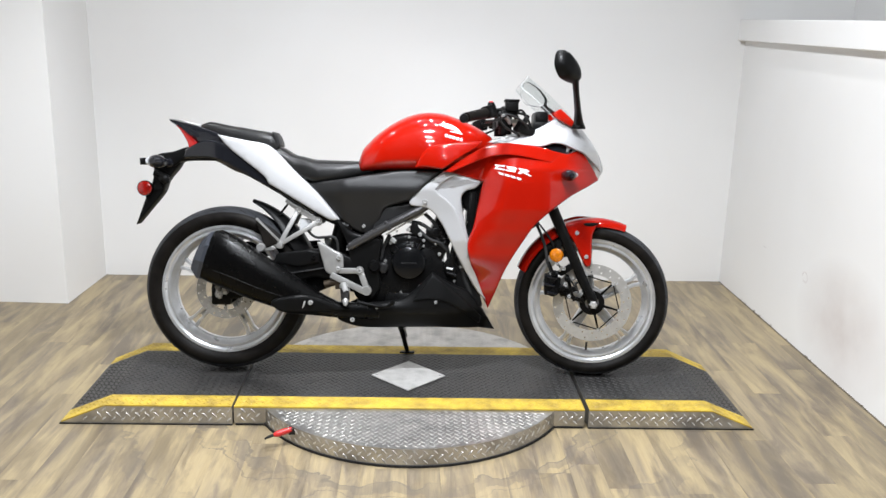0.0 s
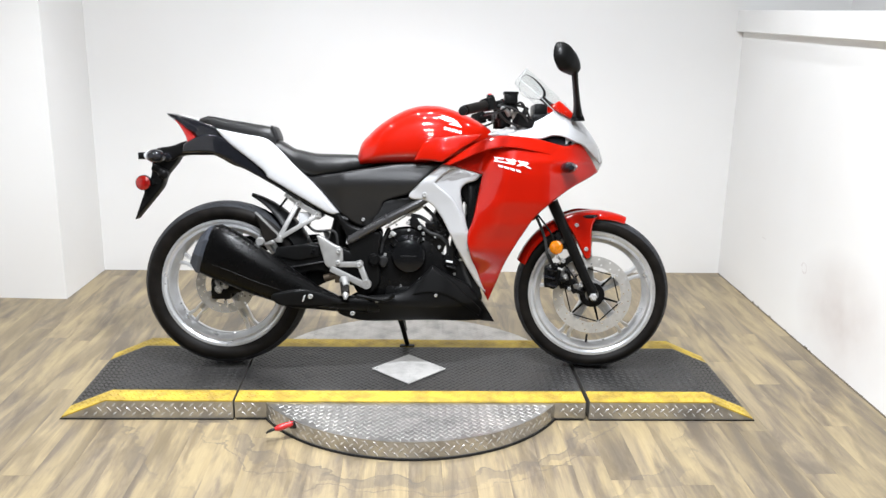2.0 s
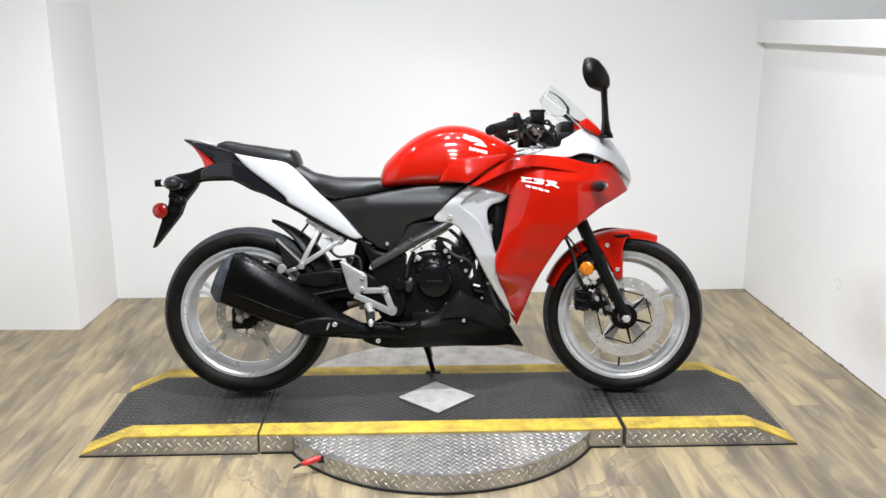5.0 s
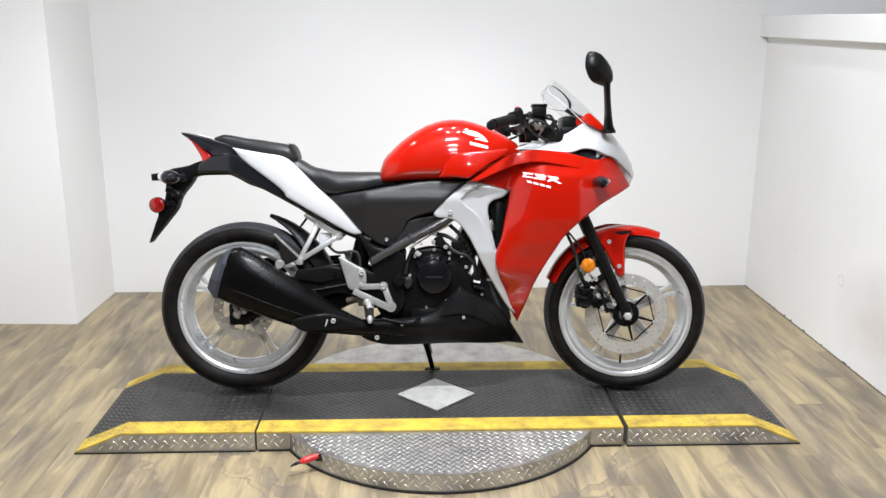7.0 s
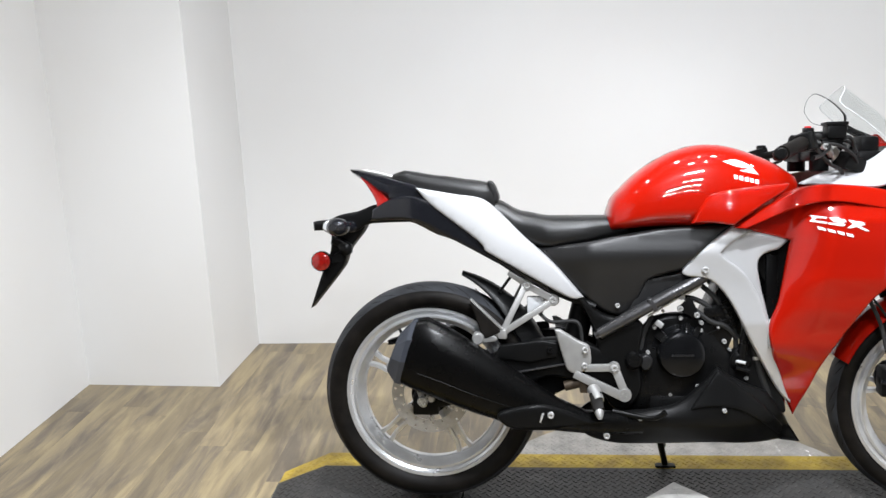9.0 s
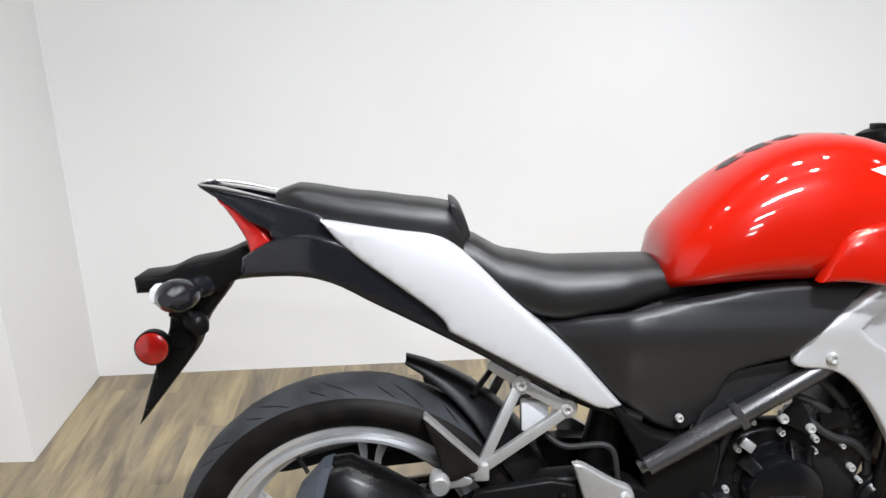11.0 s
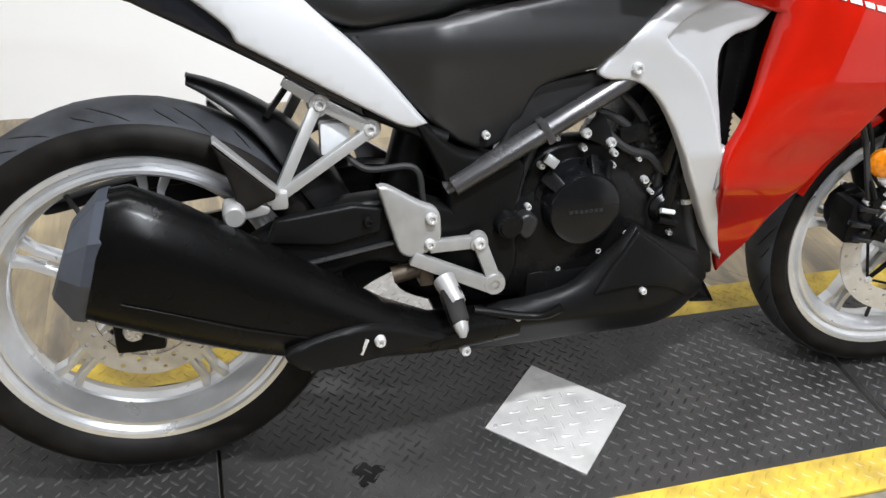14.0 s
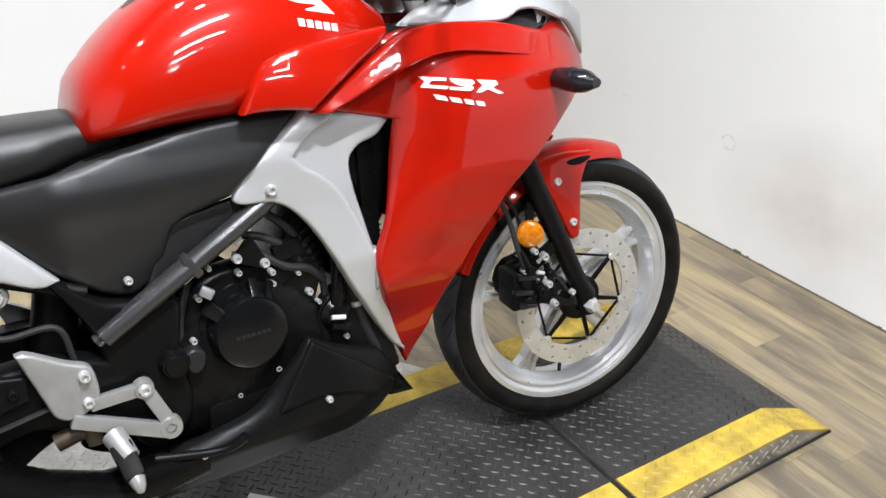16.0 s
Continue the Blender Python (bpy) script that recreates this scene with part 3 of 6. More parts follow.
for sign in (-1, 1):
    seg = part("disc", segment(sign, H - 0.004), ALU, table_root, "bare aluminium turntable disc", 30)
    e = Y0 if sign < 0 else Y1
    inside = lambda u, v, sign=sign, e=e: math.hypot(u, v - YC) < RD - 0.016 and (v < e - 0.014 if sign < 0 else v > e + 0.014)
    lo, hi = (YC - RD, Y0) if sign < 0 else (Y1, YC + RD)
    tagged(part("disc_treads", treads(-RD, RD, lo, hi, lambda u, v, h: (u, v, H - 0.004 + h), keep=inside), DISC_TREAD, seg, "raised bright treads", smooth=False), kind="stuff")
    a0 = math.acos(min(1, abs(e - YC) / RD)) * RD - 0.015
    tagged(part("rim_treads", treads(-a0, a0, 0.012, H - 0.008, lambda u, v, h, sign=sign: ((RD + h) * math.sin(u / RD), YC + sign * (RD + h) * math.cos(u / RD), v), 0.0235, long=0.0118, wide=0.0032, rim=0.002), ALU_BRIGHT, seg, "raised bright treads", smooth=False), kind="stuff")
    part("rubber_skirt", lathe([(RD - 0.012, 0.0), (RD + 0.004, 0.0), (RD + 0.004, 0.007), (RD - 0.012, 0.009)], (0, YC, 0.001), 96, True, "z") if sign < 0 else box(-XG + 0.01, XG - 0.01, Y0 - 0.003, Y1 + 0.003, 0.001, 0.0055), RUBBER_EDGE, table_root, "black rubber edge at the floor")
for x0, x1 in ((-XG + 0.006, -0.52), (0.52, XG - 0.006)):
    tagged(part("side_treads", treads(x0, x1, 0.012, H - 0.006, lambda u, v, h: (u, Y0 - h, v), 0.0235, long=0.0118, wide=0.0032, rim=0.002), ALU_BRIGHT, table_root, "raised bright treads", smooth=False), kind="stuff")

D = 0.141
dia = plate([(-D, 0), (0, -D), (D, 0), (0, D)], 0, 0.004, 0.001)
for v in dia.verts:
    v.co = Vector((v.co.x - 0.010, v.co.z + 0.028, H + 0.0045 - v.co.y + 0.004))
bmesh.ops.recalc_face_normals(dia, faces=dia.faces[:])
patch = part("diamond_plate", dia, PLATE, table_root, "light aluminium diamond-shaped cover plate", smooth=False)
tagged(part("plate_treads", treads(-D, D, -D, D, lambda u, v, h: (u - 0.010, v + 0.028, H + 0.0085 + h), 0.0250, long=0.0120, wide=0.0030, high=0.0009, turn=0, keep=lambda u, v: abs(u) + abs(v) < D - 0.016), PLATE, patch, "raised bright treads", smooth=False), kind="stuff")
for sx in (-1, 1):
    part("screw", lathe([(0, 0.0018), (0.004, 0.0014), (0.005, 0), (0.005, -0.002)], (-0.010 + sx * (D - 0.02), 0.028, H + 0.0085), 10, False, "z"), BOLT, patch)


def ramp(sign):
    """A drive-on ramp: flat by the gap, then a slope down to the floor."""
    thing = root("loading_ramp", pose(0.013, 0, 0))
    xa, xb, xc = XG + 0.006, 1.068, 1.222
    f = lambda x: sign * x
    yb = 0.330
    prof = [(xa, 0.004), (xc, 0.004), (xc, 0.008), (xb, H), (xa, H)]
    verts = [(f(x), Y0, z) for x, z in prof] + [(f(x), (yb if x == xc else Y1), z) for x, z in prof]
    k = len(prof)
    bm = from_lists(verts, [tuple(range(k)), tuple(range(2 * k - 1, k - 1, -1))] + [(i, (i + 1) % k, k + (i + 1) % k, k + i) for i in range(k)])
    bmesh.ops.recalc_face_normals(bm, faces=bm.faces[:])
    part("ramp_body", bm, ALU, thing, "bare aluminium ramp body", smooth=False)

    def top(ya, yb_, yc_, lift):
        lo = [(f(xa + 0.001), ya, H), (f(xb), ya, H), (f(xc - 0.002), ya, 0.0075), (f(xc - 0.002), yc_, 0.0075), (f(xb), yb_, H), (f(xa + 0.001), yb_, H)]
        v = [Vector(p) + Vector((0, 0, -0.002)) for p in lo] + [Vector(p) + Vector((0, 0, lift)) for p in lo]
        b = from_lists(v, [(0, 1, 4, 5), (1, 2, 3, 4), (6, 7, 10, 11), (7, 8, 9, 10)] + [(i, (i + 1) % 6, 6 + (i + 1) % 6, 6 + i) for i in range(6)])
        bmesh.ops.recalc_face_normals(b, faces=b.faces[:])
        return b

    part("deck_plate", top(Y0 + 0.085, Y1 - 0.085, Y1 - 0.085, 0.0025), DECK, thing, "black painted chequer plate", smooth=False)
    part("yellow_band", top(Y0 - 0.001, Y0 + 0.085, Y0 + 0.085, 0.003), YELLOW, thing, "worn yellow painted band", smooth=False)
    b = from_lists([(f(xa + 0.001), Y1 - 0.085, H + 0.003), (f(xb), Y1 - 0.085, H + 0.003), (f(xc - 0.002), Y1 - 0.085, 0.0105), (f(xc - 0.002), yb + 0.001, 0.0105), (f(xb), Y1 + 0.001, H + 0.003), (f(xa + 0.001), Y1 + 0.001, H + 0.003),
                    (f(xa + 0.001), Y1 + 0.001, H - 0.004), (f(xb), Y1 + 0.001, H - 0.004), (f(xc - 0.002), yb + 0.001, 0.005)],
                   [(0, 1, 4, 5), (1, 2, 3, 4), (5, 4, 7, 6), (4, 3, 8, 7)])
    bmesh.ops.recalc_face_normals(b, faces=b.faces[:])
    part("yellow_band", b, YELLOW, thing, "worn yellow painted band", smooth=False)
    slope = (H - 0.0075) / (xc - 0.002 - xb)
    zt = lambda u: H if u < xb else H - (u - xb) * slope
    tagged(part("deck_treads", treads(xa + 0.004, xc - 0.008, Y0 + 0.088, Y1 - 0.088, lambda u, v, h: (f(u), v, zt(u) + 0.0025 + h)), TREAD, thing, "raised chequer plate treads", smooth=False), kind="stuff")
    tagged(part("band_treads", treads(xa + 0.004, xc - 0.012, Y0 + 0.002, Y0 + 0.083, lambda u, v, h: (f(u), v, zt(u) + 0.003 + h)), YELLOW, thing, "raised yellow treads", smooth=False), kind="stuff")
    tagged(part("band_treads", treads(xa + 0.004, xc - 0.012, Y1 - 0.083, Y1 - 0.001, lambda u, v, h: (f(u), v, zt(u) + 0.003 + h), keep=lambda u, v: v < Y1 - 0.012 - 0.015 * max(0.0, u - xb) / (xc - xb)), YELLOW, thing, "raised yellow treads", smooth=False), kind="stuff")
    tagged(part("side_treads", treads(xa + 0.004, xc - 0.01, 0.010, H - 0.006, lambda u, v, h: (f(u), Y0 - h, v), 0.0235, long=0.0118, wide=0.0032, rim=0.002, keep=lambda u, v: v < zt(u) - 0.012), ALU_BRIGHT, thing, "raised bright treads", smooth=False), kind="stuff")
    part("rubber_skirt", box(min(f(xa), f(xc + 0.004)), max(f(xa), f(xc + 0.004)), Y0 - 0.004, yb - 0.01, 0.0005, 0.0038), RUBBER_EDGE, thing, "black rubber edge at the floor")
    return tagged(thing, "aluminium loading ramp with black chequer plate and yellow edges", "ramp", "loading ramps")


ramp(-1)
ramp(1)

# the red-handled lock pin at the disc's edge
lock = root("lock_lever", pose(-0.40, -0.385, 0.0))
part("grip", tube([(-0.045, -0.030, 0.046), (-0.025, -0.022, 0.050), (0.012, -0.006, 0.056)], [0.006, 0.0105, 0.011, 0.008], 12, 5), HONEY, lock, "red plastic grip")
part("jaw", tube([(-0.072, -0.040, 0.038), (-0.058, -0.034, 0.044), (-0.044, -0.029, 0.046)], [0.003, 0.005, 0.005], 8, 3), RUBBER_EDGE, lock, "black steel jaw")
part("jaw", tube([(-0.074, -0.034, 0.034), (-0.058, -0.030, 0.040), (-0.044, -0.028, 0.045)], [0.003, 0.004, 0.004], 8, 3), RUBBER_EDGE, lock, "black steel jaw")
part("mount", box(0.002, 0.024, -0.014, 0.022, 0.04, 0.062), RUBBER_EDGE, lock, "black steel mount on the disc rim")
tagged(lock, "small red-handled locking lever on the disc rim", "lever")

# dark oil spot on the deck
spot = []
for k in range(26):
    a = 2 * math.pi * k / 26
    r = 0.024 * (1 + 0.22 * math.sin(3 * a + 1) + 0.14 * math.sin(5 * a) + 0.08 * math.sin(9 * a))
    spot.append((-0.379 + r * math.cos(a), -0.027 + r * math.sin(a)))
part("oil_spot", from_lists([(x, y, H + 0.0033) for x, y in spot] + [(x, y, H + 0.0024) for x, y in spot], [tuple(range(26)), tuple(reversed(range(26, 52)))] + [(i, (i + 1) % 26, 26 + (i + 1) % 26, 26 + i) for i in range(26)]), OIL, table_root, "dark oil stain on the deck", smooth=False)

# ---- the motorcycle ----
# In its own axes x runs ahead, y to its left, z up; it leans on its side stand.
from mathutils.bvhtree import BVHTree

bike = root("motorcycle", pose(0.006, 0.092, H + 0.0005, -9.5, 0, -0.25))
tagged(bike, "red and silver sport motorcycle leaning on its side stand", "motorcycle")


def bar(p0, p1, w0, w1, t0, t1=None, up=(0, 1, 0), bevel=0.0):
    """A straight bar of rectangular section: w across, t along up."""
    p0, p1 = Vector(p0), Vector(p1)
    d = (p1 - p0).normalized()
    u = (Vector(up) - d * Vector(up).dot(d)).normalized()
    v = d.cross(u)
    t1 = t0 if t1 is None else t1
    rings = [[p + v * (sx * w / 2) + u * (su * t / 2) for sx, su in ((-1, -1), (1, -1), (1, 1), (-1, 1))] for p, w, t in ((p0, w0, t0), (p1, w1, t1))]
    bm = loft(rings)
    if bevel:
        bmesh.ops.bevel(bm, geom=bm.edges[:], offset=bevel, segments=2, affect="EDGES", profile=0.6)
    return bm


def brake_disc(cx, y, cz, r0, r1, thick=0.0045, cells=60):
    """A disc ring pierced by rows of real holes."""
    verts, faces = [], []
    rows = 2
    for k in range(cells):
        for j in range(rows):
            ra, rb = r0 + (r1 - r0) * j / rows, r0 + (r1 - r0) * (j + 1) / rows
            a0, a1 = 2 * math.pi * k / cells, 2 * math.pi * (k + 1) / cells
            am, rm = (a0 + a1) / 2, (ra + rb) / 2
            P = lambda r, a, yy: (cx + r * math.cos(a), yy, cz + r * math.sin(a))
            outer = [(ra, a0), (ra, am), (ra, a1), (rm, a1), (rb, a1), (rb, am), (rb, a0), (rm, a0)]
            hole = (k * 2 + j) % 3 == 0
            b = len(verts)
            for yy in (y - thick / 2, y + thick / 2):
                verts += [P(r, a, yy) for r, a in outer]
                hr = 0.0040 if hole else 0.0
                for r, a in outer:
                    q, c = Vector(P(r, a, yy)), Vector(P(rm, am, yy))
                    verts.append(c + (q - c).normalized() * hr if hole else c)
            for i in range(8):
                n = (i + 1) % 8
                for o, flip in ((0, False), (16, True)):
                    f = (b + o + i, b + o + n, b + o + 8 + n, b + o + 8 + i) if hole else (b + o + i, b + o + n, b + o + 8)
                    faces.append(tuple(reversed(f)) if flip else f)
                if hole:
                    faces.append((b + 8 + i, b + 8 + n, b + 24 + n, b + 24 + i))
            if j == 0:
                faces += [(b, b + 1, b + 17, b + 16), (b + 1, b + 2, b + 18, b + 17)]
            if j == rows - 1:
                faces += [(b + 4, b + 5, b + 21, b + 20), (b + 5, b + 6, b + 22, b + 21)]
    bm = from_lists(verts, faces)
    bmesh.ops.remove_doubles(bm, verts=bm.verts[:], dist=1e-5)
    bmesh.ops.recalc_face_normals(bm, faces=bm.faces[:])
    return bm


def wheel(name, cx, cz, R, w, phase, disc_r, label):
    """A cast wheel of five twin spokes, with tyre, disc and valve."""
    s = w / 0.07
    rr = 0.226
    lip = w * 0.80
    ring = lathe([(rr + 0.014, -lip), (rr + 0.016, -lip + 0.006), (rr - 0.006, -lip + 0.012), (rr - 0.016, -0.02), (rr - 0.016, 0.02), (rr - 0.006, lip - 0.012), (rr + 0.016, lip - 0.006), (rr + 0.014, lip),
                  (rr + 0.006, lip - 0.0005), (rr + 0.004, lip - 0.006), (rr - 0.004, lip - 0.011), (rr - 0.008, lip - 0.005), (rr - 0.013, lip - 0.005), (rr - 0.016, lip - 0.012), (rr - 0.021, lip - 0.022), (rr - 0.027, 0.014), (rr - 0.031, 0.010), (rr - 0.031, -0.010), (rr - 0.027, -0.014), (rr - 0.021, -lip + 0.022), (rr - 0.016, -lip + 0.012), (rr - 0.013, -lip + 0.005), (rr - 0.008, -lip + 0.005), (rr - 0.004, -lip + 0.011), (rr + 0.004, -lip + 0.006), (rr + 0.006, -lip + 0.0005)], (cx, 0, cz), 112, True)
    bits = [ring, lathe([(0.0, -0.052), (0.034, -0.052), (0.042, -0.046), (0.046, -0.02), (0.052, -0.012), (0.052, 0.012), (0.046, 0.02), (0.042, 0.046), (0.034, 0.052), (0.0, 0.052)], (cx, 0, cz), 40)]
    for k in range(5):
        a = radians(phase + 72 * k)
        for sd in (-1, 1):
            p = lambda r, tw, a=a: (cx + r * math.cos(a) - tw * math.sin(a), 0, cz + r * math.sin(a) + tw * math.cos(a))
            bits.append(bar(p(0.035, sd * 0.012), p(rr - 0.050, sd * 0.012), 0.013, 0.011, 0.034, 0.026, bevel=0.003))
            bits.append(bar(p(rr - 0.054, sd * 0.012), p(rr - 0.020, sd * 0.021), 0.011, 0.015, 0.026, 0.024, bevel=0.003))
        p = lambda r, tw, a=a: (cx + r * math.cos(a) - tw * math.sin(a), 0, cz + r * math.sin(a) + tw * math.cos(a))
        bits.append(bar(p(0.04, 0), p(rr - 0.075, 0), 0.02, 0.018, 0.012))
    rim = part(name, join(*bits), RIM, bike, label, 28)
    prof = [(rr + 0.012, -lip * 0.88), (rr + 0.0168, -lip * 1.0), (rr + 0.021, -lip * 1.05), (rr + 0.4 * (R - rr), -w), (rr + 0.62 * (R - rr), -w * 0.985), (R - 0.020 * s, -w * 0.86), (R - 0.011 * s, -w * 0.66), (R - 0.004 * s, -w * 0.38), (R, 0)]
    prof = prof + [(r, -y) for r, y in reversed(prof[:-1])]
    tyre = part("tyre", lathe(prof + [(rr + 0.001, 0)], (cx, 0, cz), 112, True), RUBBER, rim, "black rubber road tyre", 60)
    part("tread_band", lathe([(r + 0.0006, y) for r, y in prof[5:-5]] + [(R - 0.03, w * 0.80), (R - 0.03, -w * 0.80)], (cx, 0, cz), 112, True), TREAD_RUBBER, tyre, "scuffed dark grey tread", 60)
    across, height = [y for _, y in prof[3:-3]], [r for r, _ in prof[3:-3]]
    grooves = []
    for k in range(34):
        for sd in (-1, 1):
            a0 = 2 * math.pi * (k + (0.5 if sd > 0 else 0)) / 34
            y0, y1, turn = ((0.90, 0.16, 0.27), (0.80, 0.42, 0.13))[k % 2]
            pts = []
            for i in range(8):
                t = i / 7
                y = sd * w * (y0 + (y1 - y0) * t)
                r = float(np.interp(y, across, height)) - 0.0006
                a = a0 + turn * t + 0.03 * math.sin(t * 3)
                pts.append((cx + r * math.cos(a), y, cz + r * math.sin(a)))
            grooves.append(tube(pts, [0.0008, 0.0018, 0.0021, 0.0018, 0.0008], 5))
    tagged(part("tread_groove", join(*grooves), RUBBER, tyre, "dark slanting tread grooves"), kind="stuff")
    va = radians(phase - 118 if cx > 0 else phase + 109)
    part("valve_stem", tube([(cx + 0.198 * math.cos(va), -0.012, cz + 0.198 * math.sin(va)), (cx + 0.166 * math.cos(va), -0.014, cz + 0.166 * math.sin(va))], 0.004, 8), RUBBER_EDGE, rim)
    dy = -0.064
    disc = part("brake_disc", brake_disc(cx, dy, cz, disc_r - (0.040 if disc_r > 0.12 else 0.034), disc_r), STEEL, rim, "drilled steel brake disc")
    spots = [(cx + (disc_r - 0.041) * math.cos(radians(phase + 20 + 60 * k)), cz + (disc_r - 0.041) * math.sin(radians(phase + 20 + 60 * k))) for k in range(6)]
    for k, (px, pz) in enumerate(spots):
        qx, qz = spots[(k + 1) % 6]
        if disc_r > 0.12:
            part("link_rod", bar((px, dy, pz), (qx, dy, qz), 0.0040, 0.0040, 0.004), MATTE_BLACK, disc)
        part("carrier_arm", bar((cx + (px - cx) * 0.35, dy, cz + (pz - cz) * 0.35), (px, dy, pz), 0.010, 0.006, 0.006, bevel=0.001), MATTE_BLACK, disc)
        part("bobbin", lathe([(0.0, -0.004), (0.007, -0.004), (0.007, 0.004), (0.0, 0.004)], (px, dy - 0.002, pz), 10), BOLT, disc)
    hub = 0.048 if disc_r > 0.12 else 0.055
    part("disc_carrier", lathe([(0.026, -0.006), (hub - 0.002, -0.006), (hub, 0.0), (hub - 0.002, 0.006), (0.026, 0.006)], (cx, dy, cz), 32, True), MATTE_BLACK, disc, "black disc carrier")
    return rim


FX, FZ, RX, RZ = 0.690, 0.291, -0.690, 0.312
wheel("front_wheel", FX, FZ, 0.294, 0.056, 25, 0.148, "silver cast front wheel with five twin spokes")
rear = wheel("rear_wheel", RX, RZ, 0.309, 0.070, 9, 0.110, "silver cast rear wheel with five twin spokes")

rear.location = (-0.006, -0.006, 0.005)

# tank
TANK = [(-0.205, 0.070, 0.785, 0.030, 0.02), (-0.196, 0.100, 0.79, 0.058, 0.03), (-0.17, 0.124, 0.80, 0.082, 0.035), (-0.10, 0.140, 0.82, 0.120, 0.05), (-0.03, 0.142, 0.83, 0.148, 0.06),
        (0.04, 0.150, 0.83, 0.166, 0.06), (0.11, 0.150, 0.83, 0.162, 0.05), (0.18, 0.140, 0.84, 0.128, 0.05), (0.24, 0.118, 0.85, 0.092, 0.05), (0.285, 0.085, 0.86, 0.052, 0.04), (0.30, 0.05, 0.86, 0.03, 0.02)]
tank_rings = []
for i in range(41):
    x = -0.205 + 0.505 * i / 40
    k = min(1.0, (x + 0.205) / 0.05, (0.30 - x) / 0.05)
    w, zc, up, dn = [a * k + b * (1 - k) for a, b in zip(eased(TANK, x), table(TANK, x))]
    tank_rings.append(superring(x, 0, zc, w, up, dn, 44, 2.45))
tank_bm = loft(tank_rings)
tank_tree = BVHTree.FromBMesh(tank_bm)
tank = part("fuel_tank", tank_bm, RED, bike, "glossy red fuel tank", 50)


def on_tank(x, z, lift=0.0012, base=0.1):
    hit = tank_tree.ray_cast(Vector((x, -0.5, z)), Vector((0, 1, 0)))
    return (-hit[0].y if hit[0] is not None else base) + lift


wing = [(0.086, 0.946, 1), (0.12, 0.95), (0.155, 0.935), (0.178, 0.909, 1), (0.150, 0.915), (0.128, 0.921), (0.15, 0.925), (0.118, 0.932)]
part("wing_emblem", sheet(wing, on_tank, -1, 0.001, 0.002, 0.01), WHITE_DECAL, tank, "white wing-shaped emblem")
for k in range(5):
    x0 = 0.112 + k * 0.0135
    z0 = 0.911 - k * 0.0033
    part("emblem_bar", sheet([(x0, z0, 1), (x0 + 0.010, z0 - 0.002, 1), (x0 + 0.010, z0 - 0.013, 1), (x0, z0 - 0.011, 1)], on_tank, -1, 0.001, 0.001, 0.006, 1), WHITE_DECAL, tank, "white maker's mark")
cap = part("filler_cap", lathe([(0, 0.012), (0.03, 0.012), (0.038, 0.008), (0.042, 0.0), (0.042, -0.01)], (0.07, 0, 0.980), 32, False, "z"), BLACK_PLASTIC, tank, "black filler cap")
for k, (xa, xb, ya) in enumerate(((-0.10, -0.070, 0.016), (-0.055, -0.025, 0.018), (-0.01, 0.018, 0.018))):
    pv, pf = [], []
    for i in range(5):
        for j in range(9):
            x, y = xa + (xb - xa) * i / 4, 0.012 + ya * (j / 4 - 1)
            hit = tank_tree.ray_cast(Vector((x + 0.012 * abs(j / 4 - 1), y, 1.3)), Vector((0, 0, -1)))
            pv.append(hit[0] + Vector((0, 0, 0.0008)))
    pf = [(i * 9 + j, i * 9 + j + 1, i * 9 + j + 10, i * 9 + j + 9) for i in range(4) for j in range(8)]
    pv += [v - Vector((0, 0, 0.0016)) for v in pv]
    pf += [tuple(45 + q for q in reversed(f)) for f in pf]
    part("tank_pad", from_lists(pv, pf), VINYL, tank, "black rubber tank pad strip")
TCOVER = [(0.004, 0.787, 1), (0.036, 0.846), (0.07, 0.866), (0.13, 0.876), (0.245, 0.886, 1), (0.235, 0.868), (0.17, 0.828), (0.105, 0.782, 1), (0.05, 0.789)]
for sd in (-1, 1):
    part("tank_cover", sheet(TCOVER, lambda x, z: 0.158 - 0.25 * max(0, z - 0.82) + 0.02 * min(1, max(0, x) / 0.1), sd, 0.02, 0.008), RED, bike, "glossy red lower tank cover")

# upper fairing and its sides
RED_SIDE = [(0.112, 0.776, 1), (0.20, 0.835), (0.27, 0.872), (0.33, 0.881), (0.40, 0.877), (0.46, 0.868), (0.52, 0.853), (0.566, 0.847), (0.618, 0.868, 1), (0.690, 0.754, 1), (0.65, 0.732), (0.56, 0.684), (0.455, 0.597), (0.405, 0.522),
            (0.350, 0.420), (0.292, 0.256, 1), (0.252, 0.345), (0.203, 0.49), (0.224, 0.58), (0.246, 0.70), (0.255, 0.740, 1)]
REAR_EDGE = [(0.25, 0.292), (0.35, 0.252), (0.49, 0.203), (0.58, 0.224), (0.70, 0.246), (0.742, 0.255)]

FLANK = [(0.20, 0.04), (0.265, 0.062), (0.36, 0.100), (0.483, 0.150), (0.575, 0.180), (0.65, 0.198), (0.74, 0.205), (0.79, 0.203), (0.95, 0.203)]


def red_off(x, z):
    """The flank swells out ahead of its rear edge and falls back behind a crease."""
    v = table(FLANK, z)[0] - 1.9 * max(0.0, x - 0.45) ** 2 - 0.55 * max(0.0, z - 0.79)
    edge = min(v, table(EDGE_OFF, z)[0])
    d = x - (table(REAR_EDGE, z)[0] if z < 0.742 else 0.253 + 0.34 * (z - 0.742))
    if d < 0:
        return edge - 0.012 * min(1.0, -d / 0.014) - 0.14 * -d
    return v - (v - edge) * max(0.0, 1 - d / 0.095) ** 1.5


def arm_off(x, z):
    low = table(SPINE, x)[0]
    return 0.192 - 0.42 * (z - low) - 1.9 * max(0.0, x - 0.45) ** 2 - 0.17 * max(0.0, 0.26 - x)


